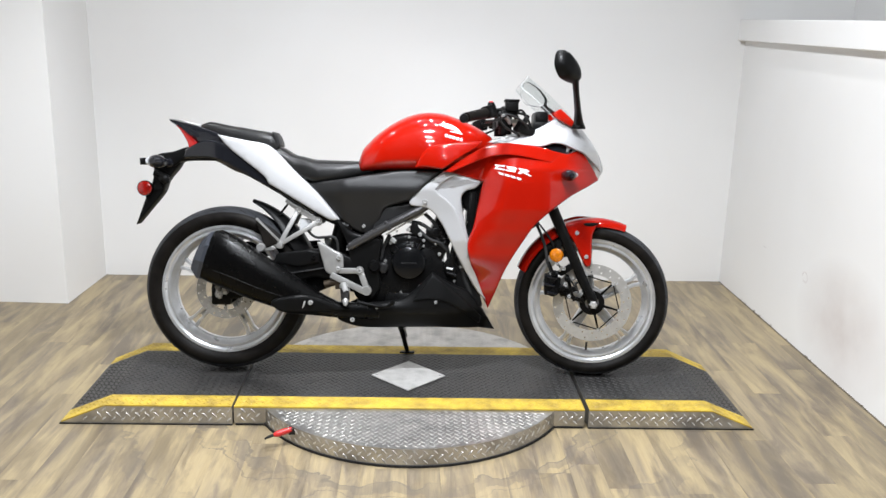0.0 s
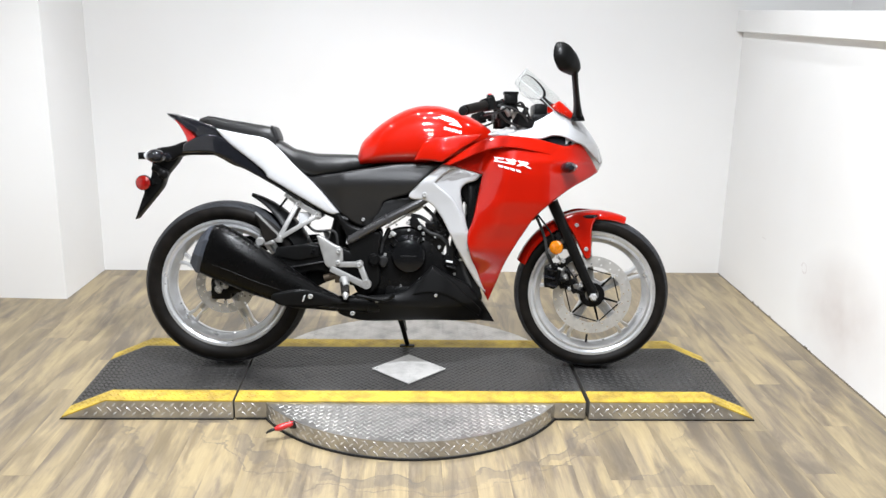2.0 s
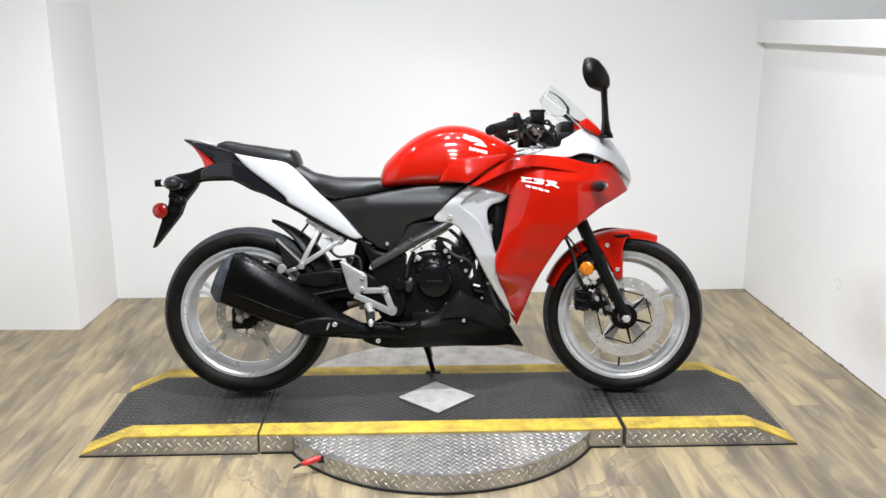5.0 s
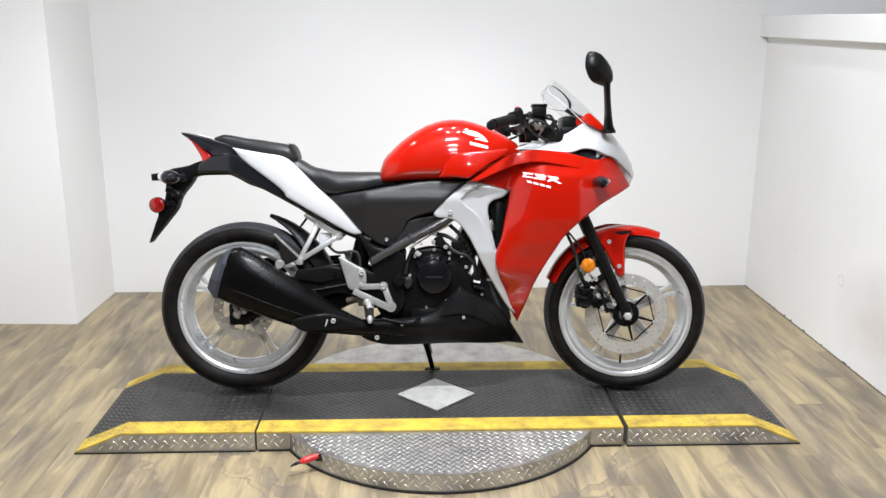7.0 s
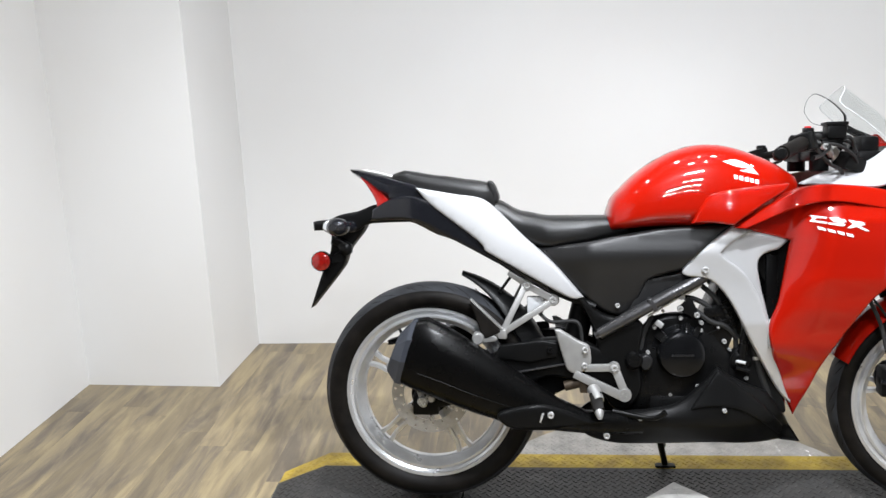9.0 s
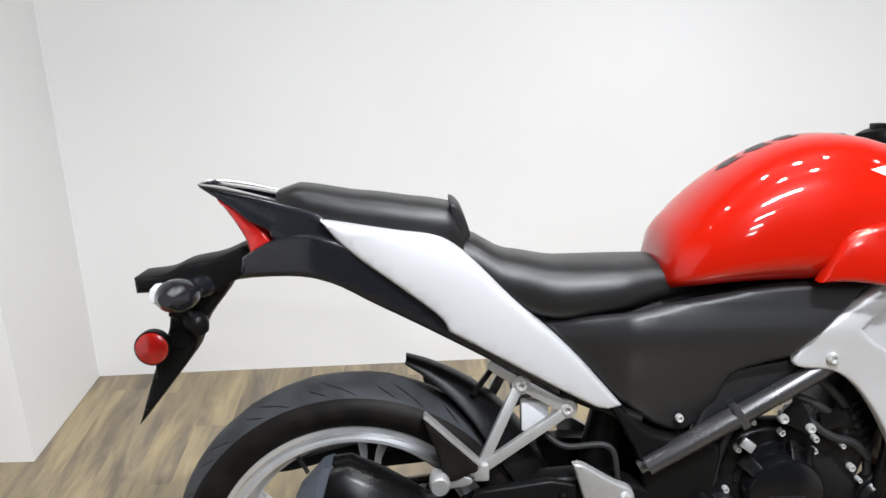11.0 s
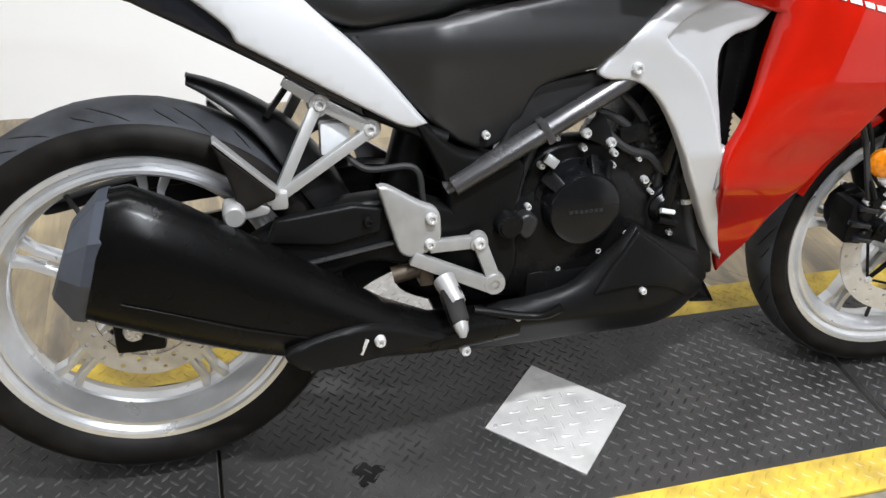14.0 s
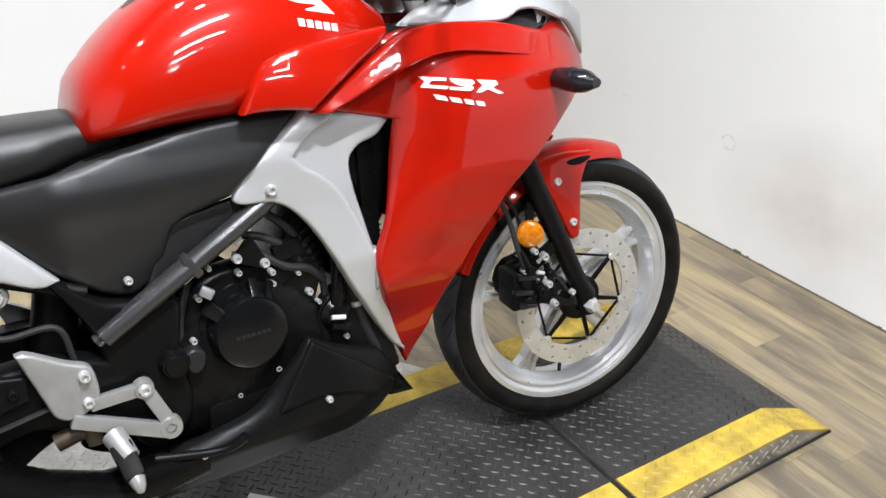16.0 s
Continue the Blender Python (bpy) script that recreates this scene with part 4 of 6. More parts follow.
SPINE = [(0.10, 0.758), (0.135, 0.776), (0.214, 0.810), (0.26, 0.828), (0.306, 0.838), (0.35, 0.8385), (0.401, 0.832), (0.47, 0.817), (0.538, 0.798), (0.62, 0.775)]
ARM = [(0.108, 0.774, 1), (0.20, 0.836), (0.27, 0.873), (0.33, 0.882), (0.40, 0.878), (0.46, 0.869), (0.52, 0.854), (0.566, 0.848), (0.616, 0.868, 1), (0.628, 0.835, 1), (0.538, 0.808), (0.47, 0.819), (0.401, 0.832), (0.35, 0.8385), (0.306, 0.837), (0.26, 0.826), (0.214, 0.808), (0.135, 0.772, 1)]
EDGE_OFF = [(0.26, 0.050), (0.35, 0.082), (0.47, 0.146), (0.60, 0.152), (0.73, 0.147), (0.80, 0.150), (0.90, 0.150)]
for sd in (-1, 1):
    side = part("side_fairing", sheet(RED_SIDE if sd < 0 else [(p[0] - (0.16 * max(0.0, 0.74 - p[1]) if p[0] > 0.33 else 0.0), *p[1:]) for p in RED_SIDE], red_off if sd < 0 else lambda x, z: 0.8 * red_off(x, z), sd, 0.006, 0.008, 0.0095), RED, bike, "glossy red side fairing panel")
    part("fairing_arm", sheet(ARM, arm_off, sd, 0.010, 0.006, 0.0095), RED, side, "raised red upper edge of the fairing")
    if sd < 0:
        marks = [[(0.277, 0.809), (0.318, 0.804), (0.316, 0.799), (0.294, 0.801), (0.288, 0.795), (0.318, 0.790), (0.314, 0.785), (0.276, 0.791), (0.284, 0.800)],
                 [(0.322, 0.803), (0.360, 0.797), (0.365, 0.791), (0.356, 0.788), (0.362, 0.782), (0.354, 0.778), (0.318, 0.784), (0.320, 0.789), (0.346, 0.785), (0.328, 0.793)],
                 [(0.368, 0.796), (0.408, 0.789), (0.414, 0.782), (0.402, 0.777), (0.426, 0.764), (0.414, 0.764), (0.390, 0.776), (0.376, 0.772), (0.366, 0.774), (0.380, 0.784)]]
        marks = [[(0.358 + 0.9 * (x - 0.350), 0.784 + 0.9 * (z - 0.786)) for x, z in mk] for mk in marks]
        for mk in marks:
            part("decal", sheet([(x, z, 1) for x, z in mk], lambda x, z: red_off(x, z) + 0.0020, -1, 0.001, 0.0008, 0.008, 1), WHITE_DECAL, side, "white slanted model mark")
        for k in range(4):
            x0, z0 = 0.306 + k * 0.021, 0.777 - k * 0.0055
            part("decal", sheet([(x0, z0, 1), (x0 + 0.016, z0 - 0.004, 1), (x0 + 0.019, z0 - 0.012, 1), (x0 + 0.003, z0 - 0.008, 1)], lambda x, z: red_off(x, z) + 0.0026, -1, 0.001, 0.0008, 0.01, 1), WHITE_DECAL, side, "small white model mark")

SILVER_SIDE = [(-0.012, 0.662), (0.022, 0.704), (0.112, 0.777, 1), (0.256, 0.741, 1), (0.230, 0.716), (0.192, 0.702), (0.178, 0.665), (0.203, 0.546), (0.244, 0.385), (0.280, 0.292, 1), (0.242, 0.332), (0.166, 0.464), (0.106, 0.582), (0.056, 0.636), (-0.002, 0.646)]


def silver_off(x, z):
    return 0.114 + 0.07 * max(0.0, min(x, 0.2)) - 0.26 * max(0.0, 0.52 - z)


def scoop_ridge_off(x, z):
    """The raised left flank rolls away from its inner crease."""
    inner = table(SCOOP_STEP, z)[0]
    return silver_off(x, z) + 0.0125 - 0.10 * min(0.10, max(0.0, inner - x)) * min(1.0, max(0.0, (z - 0.45) / 0.15)) - 0.010 * min(1.0, max(0.0, (0.45 - z) / 0.12))


SCOOP_STEP = [(0.29, 0.285), (0.385, 0.247), (0.54, 0.205), (0.625, 0.165), (0.668, 0.128), (0.690, 0.096), (0.706, 0.080), (0.735, 0.108), (0.775, 0.165)]
SCOOP_RIDGE = [(-0.012, 0.662), (0.022, 0.704), (0.112, 0.777, 1), (0.160, 0.766, 1), (0.110, 0.735), (0.082, 0.708, 1), (0.100, 0.688), (0.128, 0.668), (0.160, 0.628), (0.195, 0.545), (0.240, 0.392), (0.279, 0.293, 1), (0.242, 0.332), (0.166, 0.464), (0.106, 0.582), (0.056, 0.636), (-0.002, 0.646)]
for sd in (-1, 1):
    sp = part("air_scoop", sheet(SILVER_SIDE, silver_off, sd, 0.007, 0.009, 0.012), SILVER, bike, "silver painted air scoop panel")
    part("scoop_ridge", sheet(SCOOP_RIDGE, scoop_ridge_off, sd, 0.011, 0.007, 0.009), SILVER, sp, "raised silver flank of the scoop")
    part("bolt", bolt(0.043, sd * 0.124, 0.662, 0.009, 0.006, sd), BOLT, sp)
    part("duct_lining", sheet([(0.13, 0.755, 1), (0.42, 0.84, 1), (0.44, 0.70), (0.38, 0.57), (0.35, 0.52, 1), (0.30, 0.53, 1), (0.25, 0.57), (0.20, 0.63)], lambda x, z: 0.088 - 0.1 * max(0, 0.5 - z), sd, 0.01, 0.01, 0.03), BLACK_PLASTIC, bike, "black inner duct panel")
part("white_clip", sheet([(0.196, 0.522, 1), (0.212, 0.53), (0.214, 0.49), (0.204, 0.455, 1)], lambda x, z: 0.135, -1, 0.012, 0.006, 0.012), CAST, bike, "pale plastic clip")

NOSE = [(0.270, 0.884, 1), (0.333, 0.910), (0.442, 0.934), (0.522, 0.978, 1), (0.592, 0.974), (0.648, 0.912), (0.684, 0.852), (0.700, 0.782, 1), (0.628, 0.846), (0.588, 0.864), (0.548, 0.881), (0.508, 0.884), (0.474, 0.874), (0.44, 0.872), (0.333, 0.880)]


def nose_off(x, z):
    return 0.172 - 0.75 * max(0.0, z - 0.86) - 1.7 * max(0.0, x - 0.47) ** 2


for sd in (-1, 1):
    part("upper_cowl", sheet(NOSE, nose_off, sd, 0.006, 0.010, 0.016), SILVER, bike, "silver painted upper cowl")
    part("cowl_gap", sheet([(0.44, 0.880), (0.505, 0.895), (0.56, 0.889), (0.588, 0.862, 1), (0.56, 0.838), (0.50, 0.842), (0.45, 0.858)], lambda x, z: nose_off(x, z) - 0.030, sd, 0.01, 0.006, 0.03), BLACK_GLOSS, bike, "black cowl opening")
    part("mirror_mount", sheet([(0.515, 0.985), (0.535, 1.012), (0.552, 1.005), (0.60, 0.955), (0.59, 0.945)], lambda x, z: 0.10 - 0.3 * max(0, z - 0.97), sd, 0.015, 0.006, 0.015), RED, bike, "red mirror mount cover")
head_rings = []
for i in range(12):
    x = 0.56 + 0.162 * i / 11
    w, zc, up, dn = table([(0.56, 0.125, 0.85, 0.085, 0.085), (0.62, 0.105, 0.84, 0.085, 0.095), (0.68, 0.070, 0.82, 0.065, 0.075), (0.715, 0.03, 0.80, 0.035, 0.04), (0.722, 0.008, 0.795, 0.01, 0.012)], x)
    head_rings.append(superring(x, 0, zc, w, up, dn, 28, 2.3))
part("headlight", loft(head_rings), CLEAR_LENS, bike, "clear headlight lens", 50)


def screen_point(u, v):
    x = 0.602 - 0.176 * u - 0.055 * v * v
    z = 0.985 + 0.175 * u - 0.02 * u * u - 0.015 * v * v * (1 - u) - 0.03 * v * v
    return Vector((x, v * (0.125 - 0.055 * u * u), z))


verts, faces = [], []
for lay in (0, 0.003):
    for i in range(13):
        for j in range(13):
            u, v = i / 12, j / 6 - 1
            verts.append(screen_point(u * (1 - 0.12 * v * v), v) - Vector((0.6, 0, 0.8)) * lay)
for i in range(12):
    for j in range(12):
        a = i * 13 + j
        faces += [(a, a + 1, a + 14, a + 13), (a + 169, a + 182, a + 183, a + 170)]
for k in range(12):
    for a, b in ((k, k + 1), (156 + k, 157 + k), (k * 13, k * 13 + 13), (k * 13 + 12, k * 13 + 25)):
        faces.append((a, b, b + 169, a + 169))
bm = from_lists(verts, faces)
bmesh.ops.recalc_face_normals(bm, faces=bm.faces[:])
ws = part("windscreen", bm, GLASS, bike, "clear acrylic windscreen", 60)
ws.visible_shadow = False
rimline = [screen_point(u * 0.88, -1) for u in (0, 0.25, 0.5, 0.75)] + [screen_point(1 - 0.12 * v * v, v) for v in (-1, -0.6, -0.2, 0.2, 0.6, 1)] + [screen_point(u * 0.88, 1) for u in (0.75, 0.5, 0.25, 0)]
part("screen_edge", tube(rimline, 0.0011, 6, 3), CLEAR_LENS, ws, "pale polished edge of the screen")
part("dash_panel", join(box(0.44, 0.56, -0.085, 0.085, 0.925, 0.965, 0.01), box(0.45, 0.50, -0.065, 0.065, 0.955, 1.005, 0.012)), BLACK_PLASTIC, bike, "black instrument cluster")


MIRROR_SHAPE = [(-0.022, 0.052), (-0.004, 0.046), (0.022, 0.024), (0.047, -0.009), (0.052, -0.028), (0.045, -0.047), (0.018, -0.046), (-0.020, -0.036), (-0.039, -0.010), (-0.043, 0.010), (-0.036, 0.037)]


def mirror(sd):
    """A mirror head, turned to the rider, on a bent stalk."""
    a = radians(42 if sd < 0 else 48)
    c = Vector((0.506 if sd < 0 else 0.490, sd * (0.352 if sd < 0 else 0.362), 1.136 if sd < 0 else 1.098))
    n = Vector((-math.cos(a), -sd * math.sin(a), -0.08 if sd < 0 else 0.03)).normalized()
    across = n.cross(Vector((0, 0, 1))).normalized()
    up = across.cross(n).normalized()
    shape = [(-sd * p.x / 0.74, p.y * 1.06) for p in outline_curve(MIRROR_SHAPE, 3)]
    nk = len(shape)
    rings = [[c + across * (w * f) + up * (h * f) - n * d for w, h in shape] for d, f in ((-0.001, 0.94), (-0.004, 0.985), (0.004, 1.0), (0.018, 0.94), (0.032, 0.78), (0.042, 0.5), (0.046, 0.15))]
    headm = part("mirror", loft(rings), MATTE_BLACK, bike, "black rear-view mirror", 50)
    face = [c + across * (w * 0.955) + up * (h * 0.955) + n * 0.0045 for w, h in shape]
    g = from_lists(face + [p - n * 0.002 for p in face], [tuple(range(nk)), tuple(reversed(range(nk, 2 * nk)))] + [(i, (i + 1) % nk, nk + (i + 1) % nk, nk + i) for i in range(nk)])
    bmesh.ops.recalc_face_normals(g, faces=g.faces[:])
    part("mirror_glass", g, MIRROR, headm, "mirror glass", smooth=False)
    foot = Vector((0.604, sd * 0.112, 0.955))
    top = c - n * 0.020 - up * 0.035 + across * (-0.033 * sd)
    part("stalk", join(tube([foot, foot.lerp(top, 0.25) + Vector((0, 0, 0.008)), foot.lerp(top, 0.7), top], [0.019, 0.013, 0.011, 0.012], 12, 6), lathe([(0, 0.012), (0.018, 0.010), (0.026, -0.008), (0.026, -0.014)], tuple(foot), 16, False, "z")), MATTE_BLACK, headm, "black mirror stalk")


mirror(-1)
mirror(1)


def turn_signal(sd, x, y, z, d, name, length=0.075, grow=1.0):
    """A stalked indicator pod."""
    d = Vector(d).normalized()
    p = Vector((x, sd * y, z))
    pod = part(name, tube([p, p + d * 0.022, p + d * 0.044, p + d * (0.044 + length * 0.45), p + d * (0.044 + length * 0.9)], [grow * r for r in (0.020, 0.0175, 0.0120, 0.0125, 0.022, 0.0265, 0.0245, 0.010)], 18, 4, 0.8), BLACK_GLOSS, bike, "black turn signal pod")
    return pod


for sd in (-1, 1):
    pod = turn_signal(sd, 0.550, 0.135, 0.770, (0.05, sd, 0.0), "front_signal", 0.112)
    part("signal_lens", tube([(0.574, sd * 0.200, 0.772), (0.579, sd * 0.225, 0.772), (0.576, sd * 0.248, 0.772)], [0.007, 0.010, 0.005], 12, 3), CLEAR_LENS, pod, "clear signal lens")
    pod = turn_signal(sd, -0.925, 0.02, 0.785, (-0.2, sd, 0.05), "rear_signal", 0.08, 1.22)
    part("signal_lens", tube([(-0.956, sd * 0.076, 0.790), (-0.966, sd * 0.096, 0.791), (-0.968, sd * 0.114, 0.792)], [0.012, 0.018, 0.010], 12, 3), CLEAR_LENS, pod, "clear signal lens")

# handlebars
for sd in (-1, 1):
    dz = 0.0 if sd < 0 else -0.028
    g = part("grip", tube([(0.175, sd * 0.345, 0.960 + dz), (0.255, sd * 0.235, 0.985 + dz)], [0.0175, 0.0165, 0.0165, 0.0175], 16, 0), RUBBER, bike, "black rubber handlebar grip")
    part("bar_end", lathe([(0, -0.012), (0.012, -0.011), (0.016, -0.006), (0.016, 0.006), (0, 0.008)], (0.168, sd * 0.352, 0.957 + dz), 14), MATTE_BLACK, g, "black bar end weight")
    part("clip_on", tube([(0.255, sd * 0.235, 0.985 + dz), (0.32, sd * 0.13, 1.0 + dz), (0.335, sd * 0.105, 1.0)], 0.011, 12), MATTE_BLACK, bike, "black clip-on handlebar")
    part("switch_box", join(bar((0.250, sd * 0.245, 0.985 + dz), (0.278, sd * 0.205, 0.992 + dz), 0.044, 0.048, 0.040, bevel=0.008), box(0.258, 0.282, sd * 0.22 - 0.012, sd * 0.22 + 0.012, 1.0 + dz, 1.022 + dz, 0.004)), BLACK_PLASTIC, bike, "black switch housing")
    part("lever", tube([(0.300, sd * 0.185, 0.985 + dz), (0.325, sd * 0.21, 0.975 + dz), (0.28, sd * 0.30, 0.955 + dz), (0.235, sd * 0.375, 0.945 + dz)], [0.009, 0.006, 0.006, 0.007], 10, 5, 0.6), MATTE_BLACK, bike, "black lever")
    part("fork_top", lathe([(0, 0.022), (0.014, 0.022), (0.02, 0.016), (0.024, 0.0), (0.024, -0.08)], (0.335, sd * 0.098, 0.995), 20, False, "z"), MATTE_BLACK, bike, "black fork cap")
part("starter_button", box(0.262, 0.276, -0.226, -0.212, 1.02, 1.026, 0.002), HONEY, bike, "red kill switch")
part("brake_reservoir", join(box(0.325, 0.372, -0.195, -0.150, 0.995, 1.032, 0.006), box(0.322, 0.375, -0.198, -0.147, 1.028, 1.037, 0.003), tube([(0.31, -0.19, 0.985), (0.35, -0.172, 0.992), (0.37, -0.172, 0.97)], 0.010, 8, 3)), MATTE_BLACK, bike, "black brake fluid reservoir")
part("top_yoke", join(bar((0.335, -0.12, 0.955), (0.335, 0.12, 0.955), 0.06, 0.06, 0.024, up=(0, 0, 1), bevel=0.006), bar((0.30, 0, 0.955), (0.35, 0, 0.96), 0.08, 0.06, 0.03, up=(0, 0, 1), bevel=0.006)), MATTE_BLACK, bike, "black top yoke")
cables = [[(0.31, -0.2, 0.985), (0.36, -0.19, 0.975), (0.41, -0.15, 0.94), (0.42, -0.1, 0.88)], [(0.29, -0.21, 0.975), (0.33, -0.19, 0.935), (0.38, -0.14, 0.91), (0.40, -0.08, 0.85)], [(0.34, -0.16, 0.99), (0.40, -0.14, 0.985), (0.43, -0.1, 0.93), (0.42, -0.05, 0.86)]]
for c in cables:
    part("cable", tube(c, 0.0045, 8, 6), RUBBER_EDGE, bike, "black control cable")
part("brake_hose", tube([(0.36, -0.172, 0.985), (0.385, -0.168, 1.0), (0.405, -0.15, 0.97), (0.40, -0.12, 0.90)], 0.0045, 8, 6), RUBBER_EDGE, bike, "black brake hose")
part("ignition_barrel", lathe([(0, 0.03), (0.016, 0.03), (0.02, 0.024), (0.022, -0.03)], (0.345, -0.02, 0.985), 18, False, "z"), BLACK_PLASTIC, bike, "black ignition barrel")
part("connector_block", join(bar((0.375, -0.14, 0.945), (0.43, -0.11, 0.925), 0.045, 0.035, 0.05, bevel=0.008), bar((0.40, -0.12, 0.955), (0.415, -0.115, 0.985), 0.022, 0.014, 0.03, bevel=0.004)), BLACK_PLASTIC, bike, "black cable connector block")
part("lever_pivot", join(tube([(0.315, -0.185, 0.984), (0.335, -0.175, 0.968), (0.345, -0.16, 0.955)], 0.008, 10, 3), bolt(0.318, -0.2, 0.975, 0.009, 0.008)), CAST, bike, "bright lever pivot")
part("clamp_bolts", join(bolt(0.352, -0.128, 0.962, 0.008, 0.008), bolt(0.335, -0.128, 0.975, 0.006, 0.008)), BOLT, bike, "bright clamp bolts")

# seat
RSEAT = [(-0.535, 0.060, 0.83, 0.045), (-0.50, 0.066, 0.80, 0.055), (-0.44, 0.078, 0.765, 0.058), (-0.36, 0.094, 0.748, 0.060), (-0.27, 0.094, 0.757, 0.050), (-0.20, 0.080, 0.772, 0.034), (-0.145, 0.070, 0.775, 0.018)]
rings = []
for i in range(25):
    x = -0.535 + 0.385 * i / 24
    w, zc, up = table(RSEAT, x)
    rings.append(superring(x, 0, zc, w, up, 0.03, 36, 3.0))
seat = part("rider_seat", loft(rings), VINYL, bike, "black vinyl rider seat", 50)
PSEAT = [(-0.795, 0.040, 0.902, 0.030), (-0.765, 0.056, 0.900, 0.042), (-0.66, 0.064, 0.876, 0.049), (-0.57, 0.068, 0.864, 0.048), (-0.525, 0.066, 0.862, 0.042), (-0.508, 0.060, 0.845, 0.026)]
rings = []
for i in range(19):
    x = -0.795 + 0.287 * i / 18
    w, zc, up = table(PSEAT, x)
    rings.append(superring(x, 0, zc, w, up, 0.03, 36, 3.4))
part("passenger_seat", loft(rings), VINYL, bike, "black vinyl passenger seat pad", 50)

# tail
TAIL = [(-0.915, 0.022, 0.943, 0.005, 0.005), (-0.88, 0.045, 0.925, 0.012, 0.012), (-0.82, 0.060, 0.885, 0.034, 0.035), (-0.75, 0.068, 0.850, 0.045, 0.055), (-0.66, 0.070, 0.815, 0.045, 0.062), (-0.54, 0.070, 0.755, 0.06, 0.055), (-0.43, 0.072, 0.69, 0.05, 0.052), (-0.33, 0.070, 0.63, 0.04, 0.03)]
rings = []
for i in range(30):
    x = -0.915 + 0.585 * i / 29
    w, zc, up, dn = table(TAIL, x)
    rings.append([Vector((p.x, p.y * (1 - 0.8 * min(1.0, max(0.0, (zc - p.z) / dn))), p.z)) for p in superring(x, 0, zc, w, up, dn, 28, 3.0)])
part("tail_cowl", loft(rings), BLACK_GLOSS, bike, "gloss black tail cowl", 50)
for sd in (-1, 1):
    part("tail_wing", sheet([(-0.912, 0.947, 1), (-0.83, 0.929), (-0.74, 0.905), (-0.715, 0.890, 1), (-0.675, 0.835, 1), (-0.79, 0.860), (-0.81, 0.878), (-0.87, 0.922)], lambda x, z: 0.070 + 0.16 * (x + 0.75) - 0.2 * max(0.0, z - 0.88), sd, 0.02, 0.008), BLACK_GLOSS, bike, "gloss black tail side panel")
    part("tail_light", sheet([(-0.884, 0.925, 1), (-0.850, 0.908), (-0.815, 0.873), (-0.798, 0.852, 1), (-0.838, 0.838, 1), (-0.842, 0.860), (-0.860, 0.892)], lambda x, z: 0.064 + 0.16 * (x + 0.75), sd, 0.03, 0.006, 0.014), RED_LENS, bike, "red tail light lens")
    SIL = [(-0.724, 0.893, 1), (-0.62, 0.874), (-0.550, 0.862), (-0.505, 0.832), (-0.431, 0.757), (-0.351, 0.683), (-0.271, 0.589, 1), (-0.300, 0.585), (-0.35, 0.609), (-0.535, 0.717, 1), (-0.557, 0.748), (-0.666, 0.832, 1), (-0.697, 0.860)]

    def sil_off(x, z):
        h = z - 0.575 - (-0.27 - x) * 0.60
        return 0.100 - 0.05 * h - 0.6 * max(0.0, h) ** 2 - 0.04 * max(0.0, -0.55 - x)

    part("tail_panel", sheet(SIL, sil_off, sd, 0.02, 0.009, 0.014), SILVER, bike, "silver painted tail side panel")
WEDGE = [(-0.858, 0.803, 1), (-0.735, 0.803), (-0.64, 0.757), (-0.54, 0.703), (-0.44, 0.646), (-0.36, 0.600, 1), (-0.37, 0.640, 1), (-0.45, 0.690), (-0.54, 0.745), (-0.60, 0.80), (-0.66, 0.846), (-0.74, 0.872), (-0.80, 0.862), (-0.850, 0.834, 1)]
for sd in (-1, 1):
    part("tail_underpanel", sheet(WEDGE, lambda x, z: min(0.086, 0.054 + 0.24 * (x + 0.86)), sd, 0.02, 0.010, 0.02), BLACK_GLOSS, bike, "black lower tail side panel")
# thin silver strips draw the highlight on the tail's upper edges
for sd in (-1, 1):
    part("tail_trim", tube([(-0.914, sd * 0.030, 0.9475), (-0.87, sd * 0.046, 0.942), (-0.80, sd * 0.056, 0.925)], [0.0015, 0.0028, 0.0012], 8, 4), CAST, bike, "pale strip drawn as the highlight along the tail edge")
part("seat_bracket", sheet([(-0.528, 0.905), (-0.512, 0.898), (-0.498, 0.86), (-0.512, 0.853)], lambda x, z: 0.06, -1, 0.12, 0.004, 0.01), GREY_PLASTIC, bike, "grey seat pad edge")
part("rear_mudguard", sheet([(-1.030, 0.801, 1), (-0.985, 0.806), (-0.95, 0.820), (-0.90, 0.829), (-0.85, 0.847), (-0.79, 0.850), (-0.72, 0.83), (-0.705, 0.806), (-0.75, 0.797), (-0.865, 0.793), (-0.905, 0.772), (-0.965, 0.776), (-1.028, 0.776, 1)], lambda x, z: 0.022, -1, 0.075, 0.012, 0.03), BLACK_PLASTIC, bike, "black plastic undertail")
part("plate_holder", sheet([(-0.970, 0.795), (-0.882, 0.792), (-0.930, 0.720), (-0.945, 0.682), (-0.962, 0.655), (-1.048, 0.550, 1), (-1.014, 0.645), (-0.985, 0.715)], lambda x, z: 0.006, -1, 0.06, 0.008, 0.03), BLACK_PLASTIC, bike, "black number plate hanger")
part("hanger_lamp", join(tube([(-0.952, -0.010, 0.738), (-0.936, -0.016, 0.724), (-0.930, -0.014, 0.708)], [0.014, 0.020, 0.012], 14, 4), tube([(-0.975, -0.012, 0.748), (-0.95, -0.014, 0.738)], 0.013, 10)), BLACK_PLASTIC, bike, "black plate lamp housing")
refl = part("side_reflector", lathe([(0, -0.012), (0.022, -0.012), (0.026, -0.009), (0.026, 0.004), (0, 0.004)], (-1.007, -0.022, 0.689), 28), RED_LENS, bike, "round red side reflector")
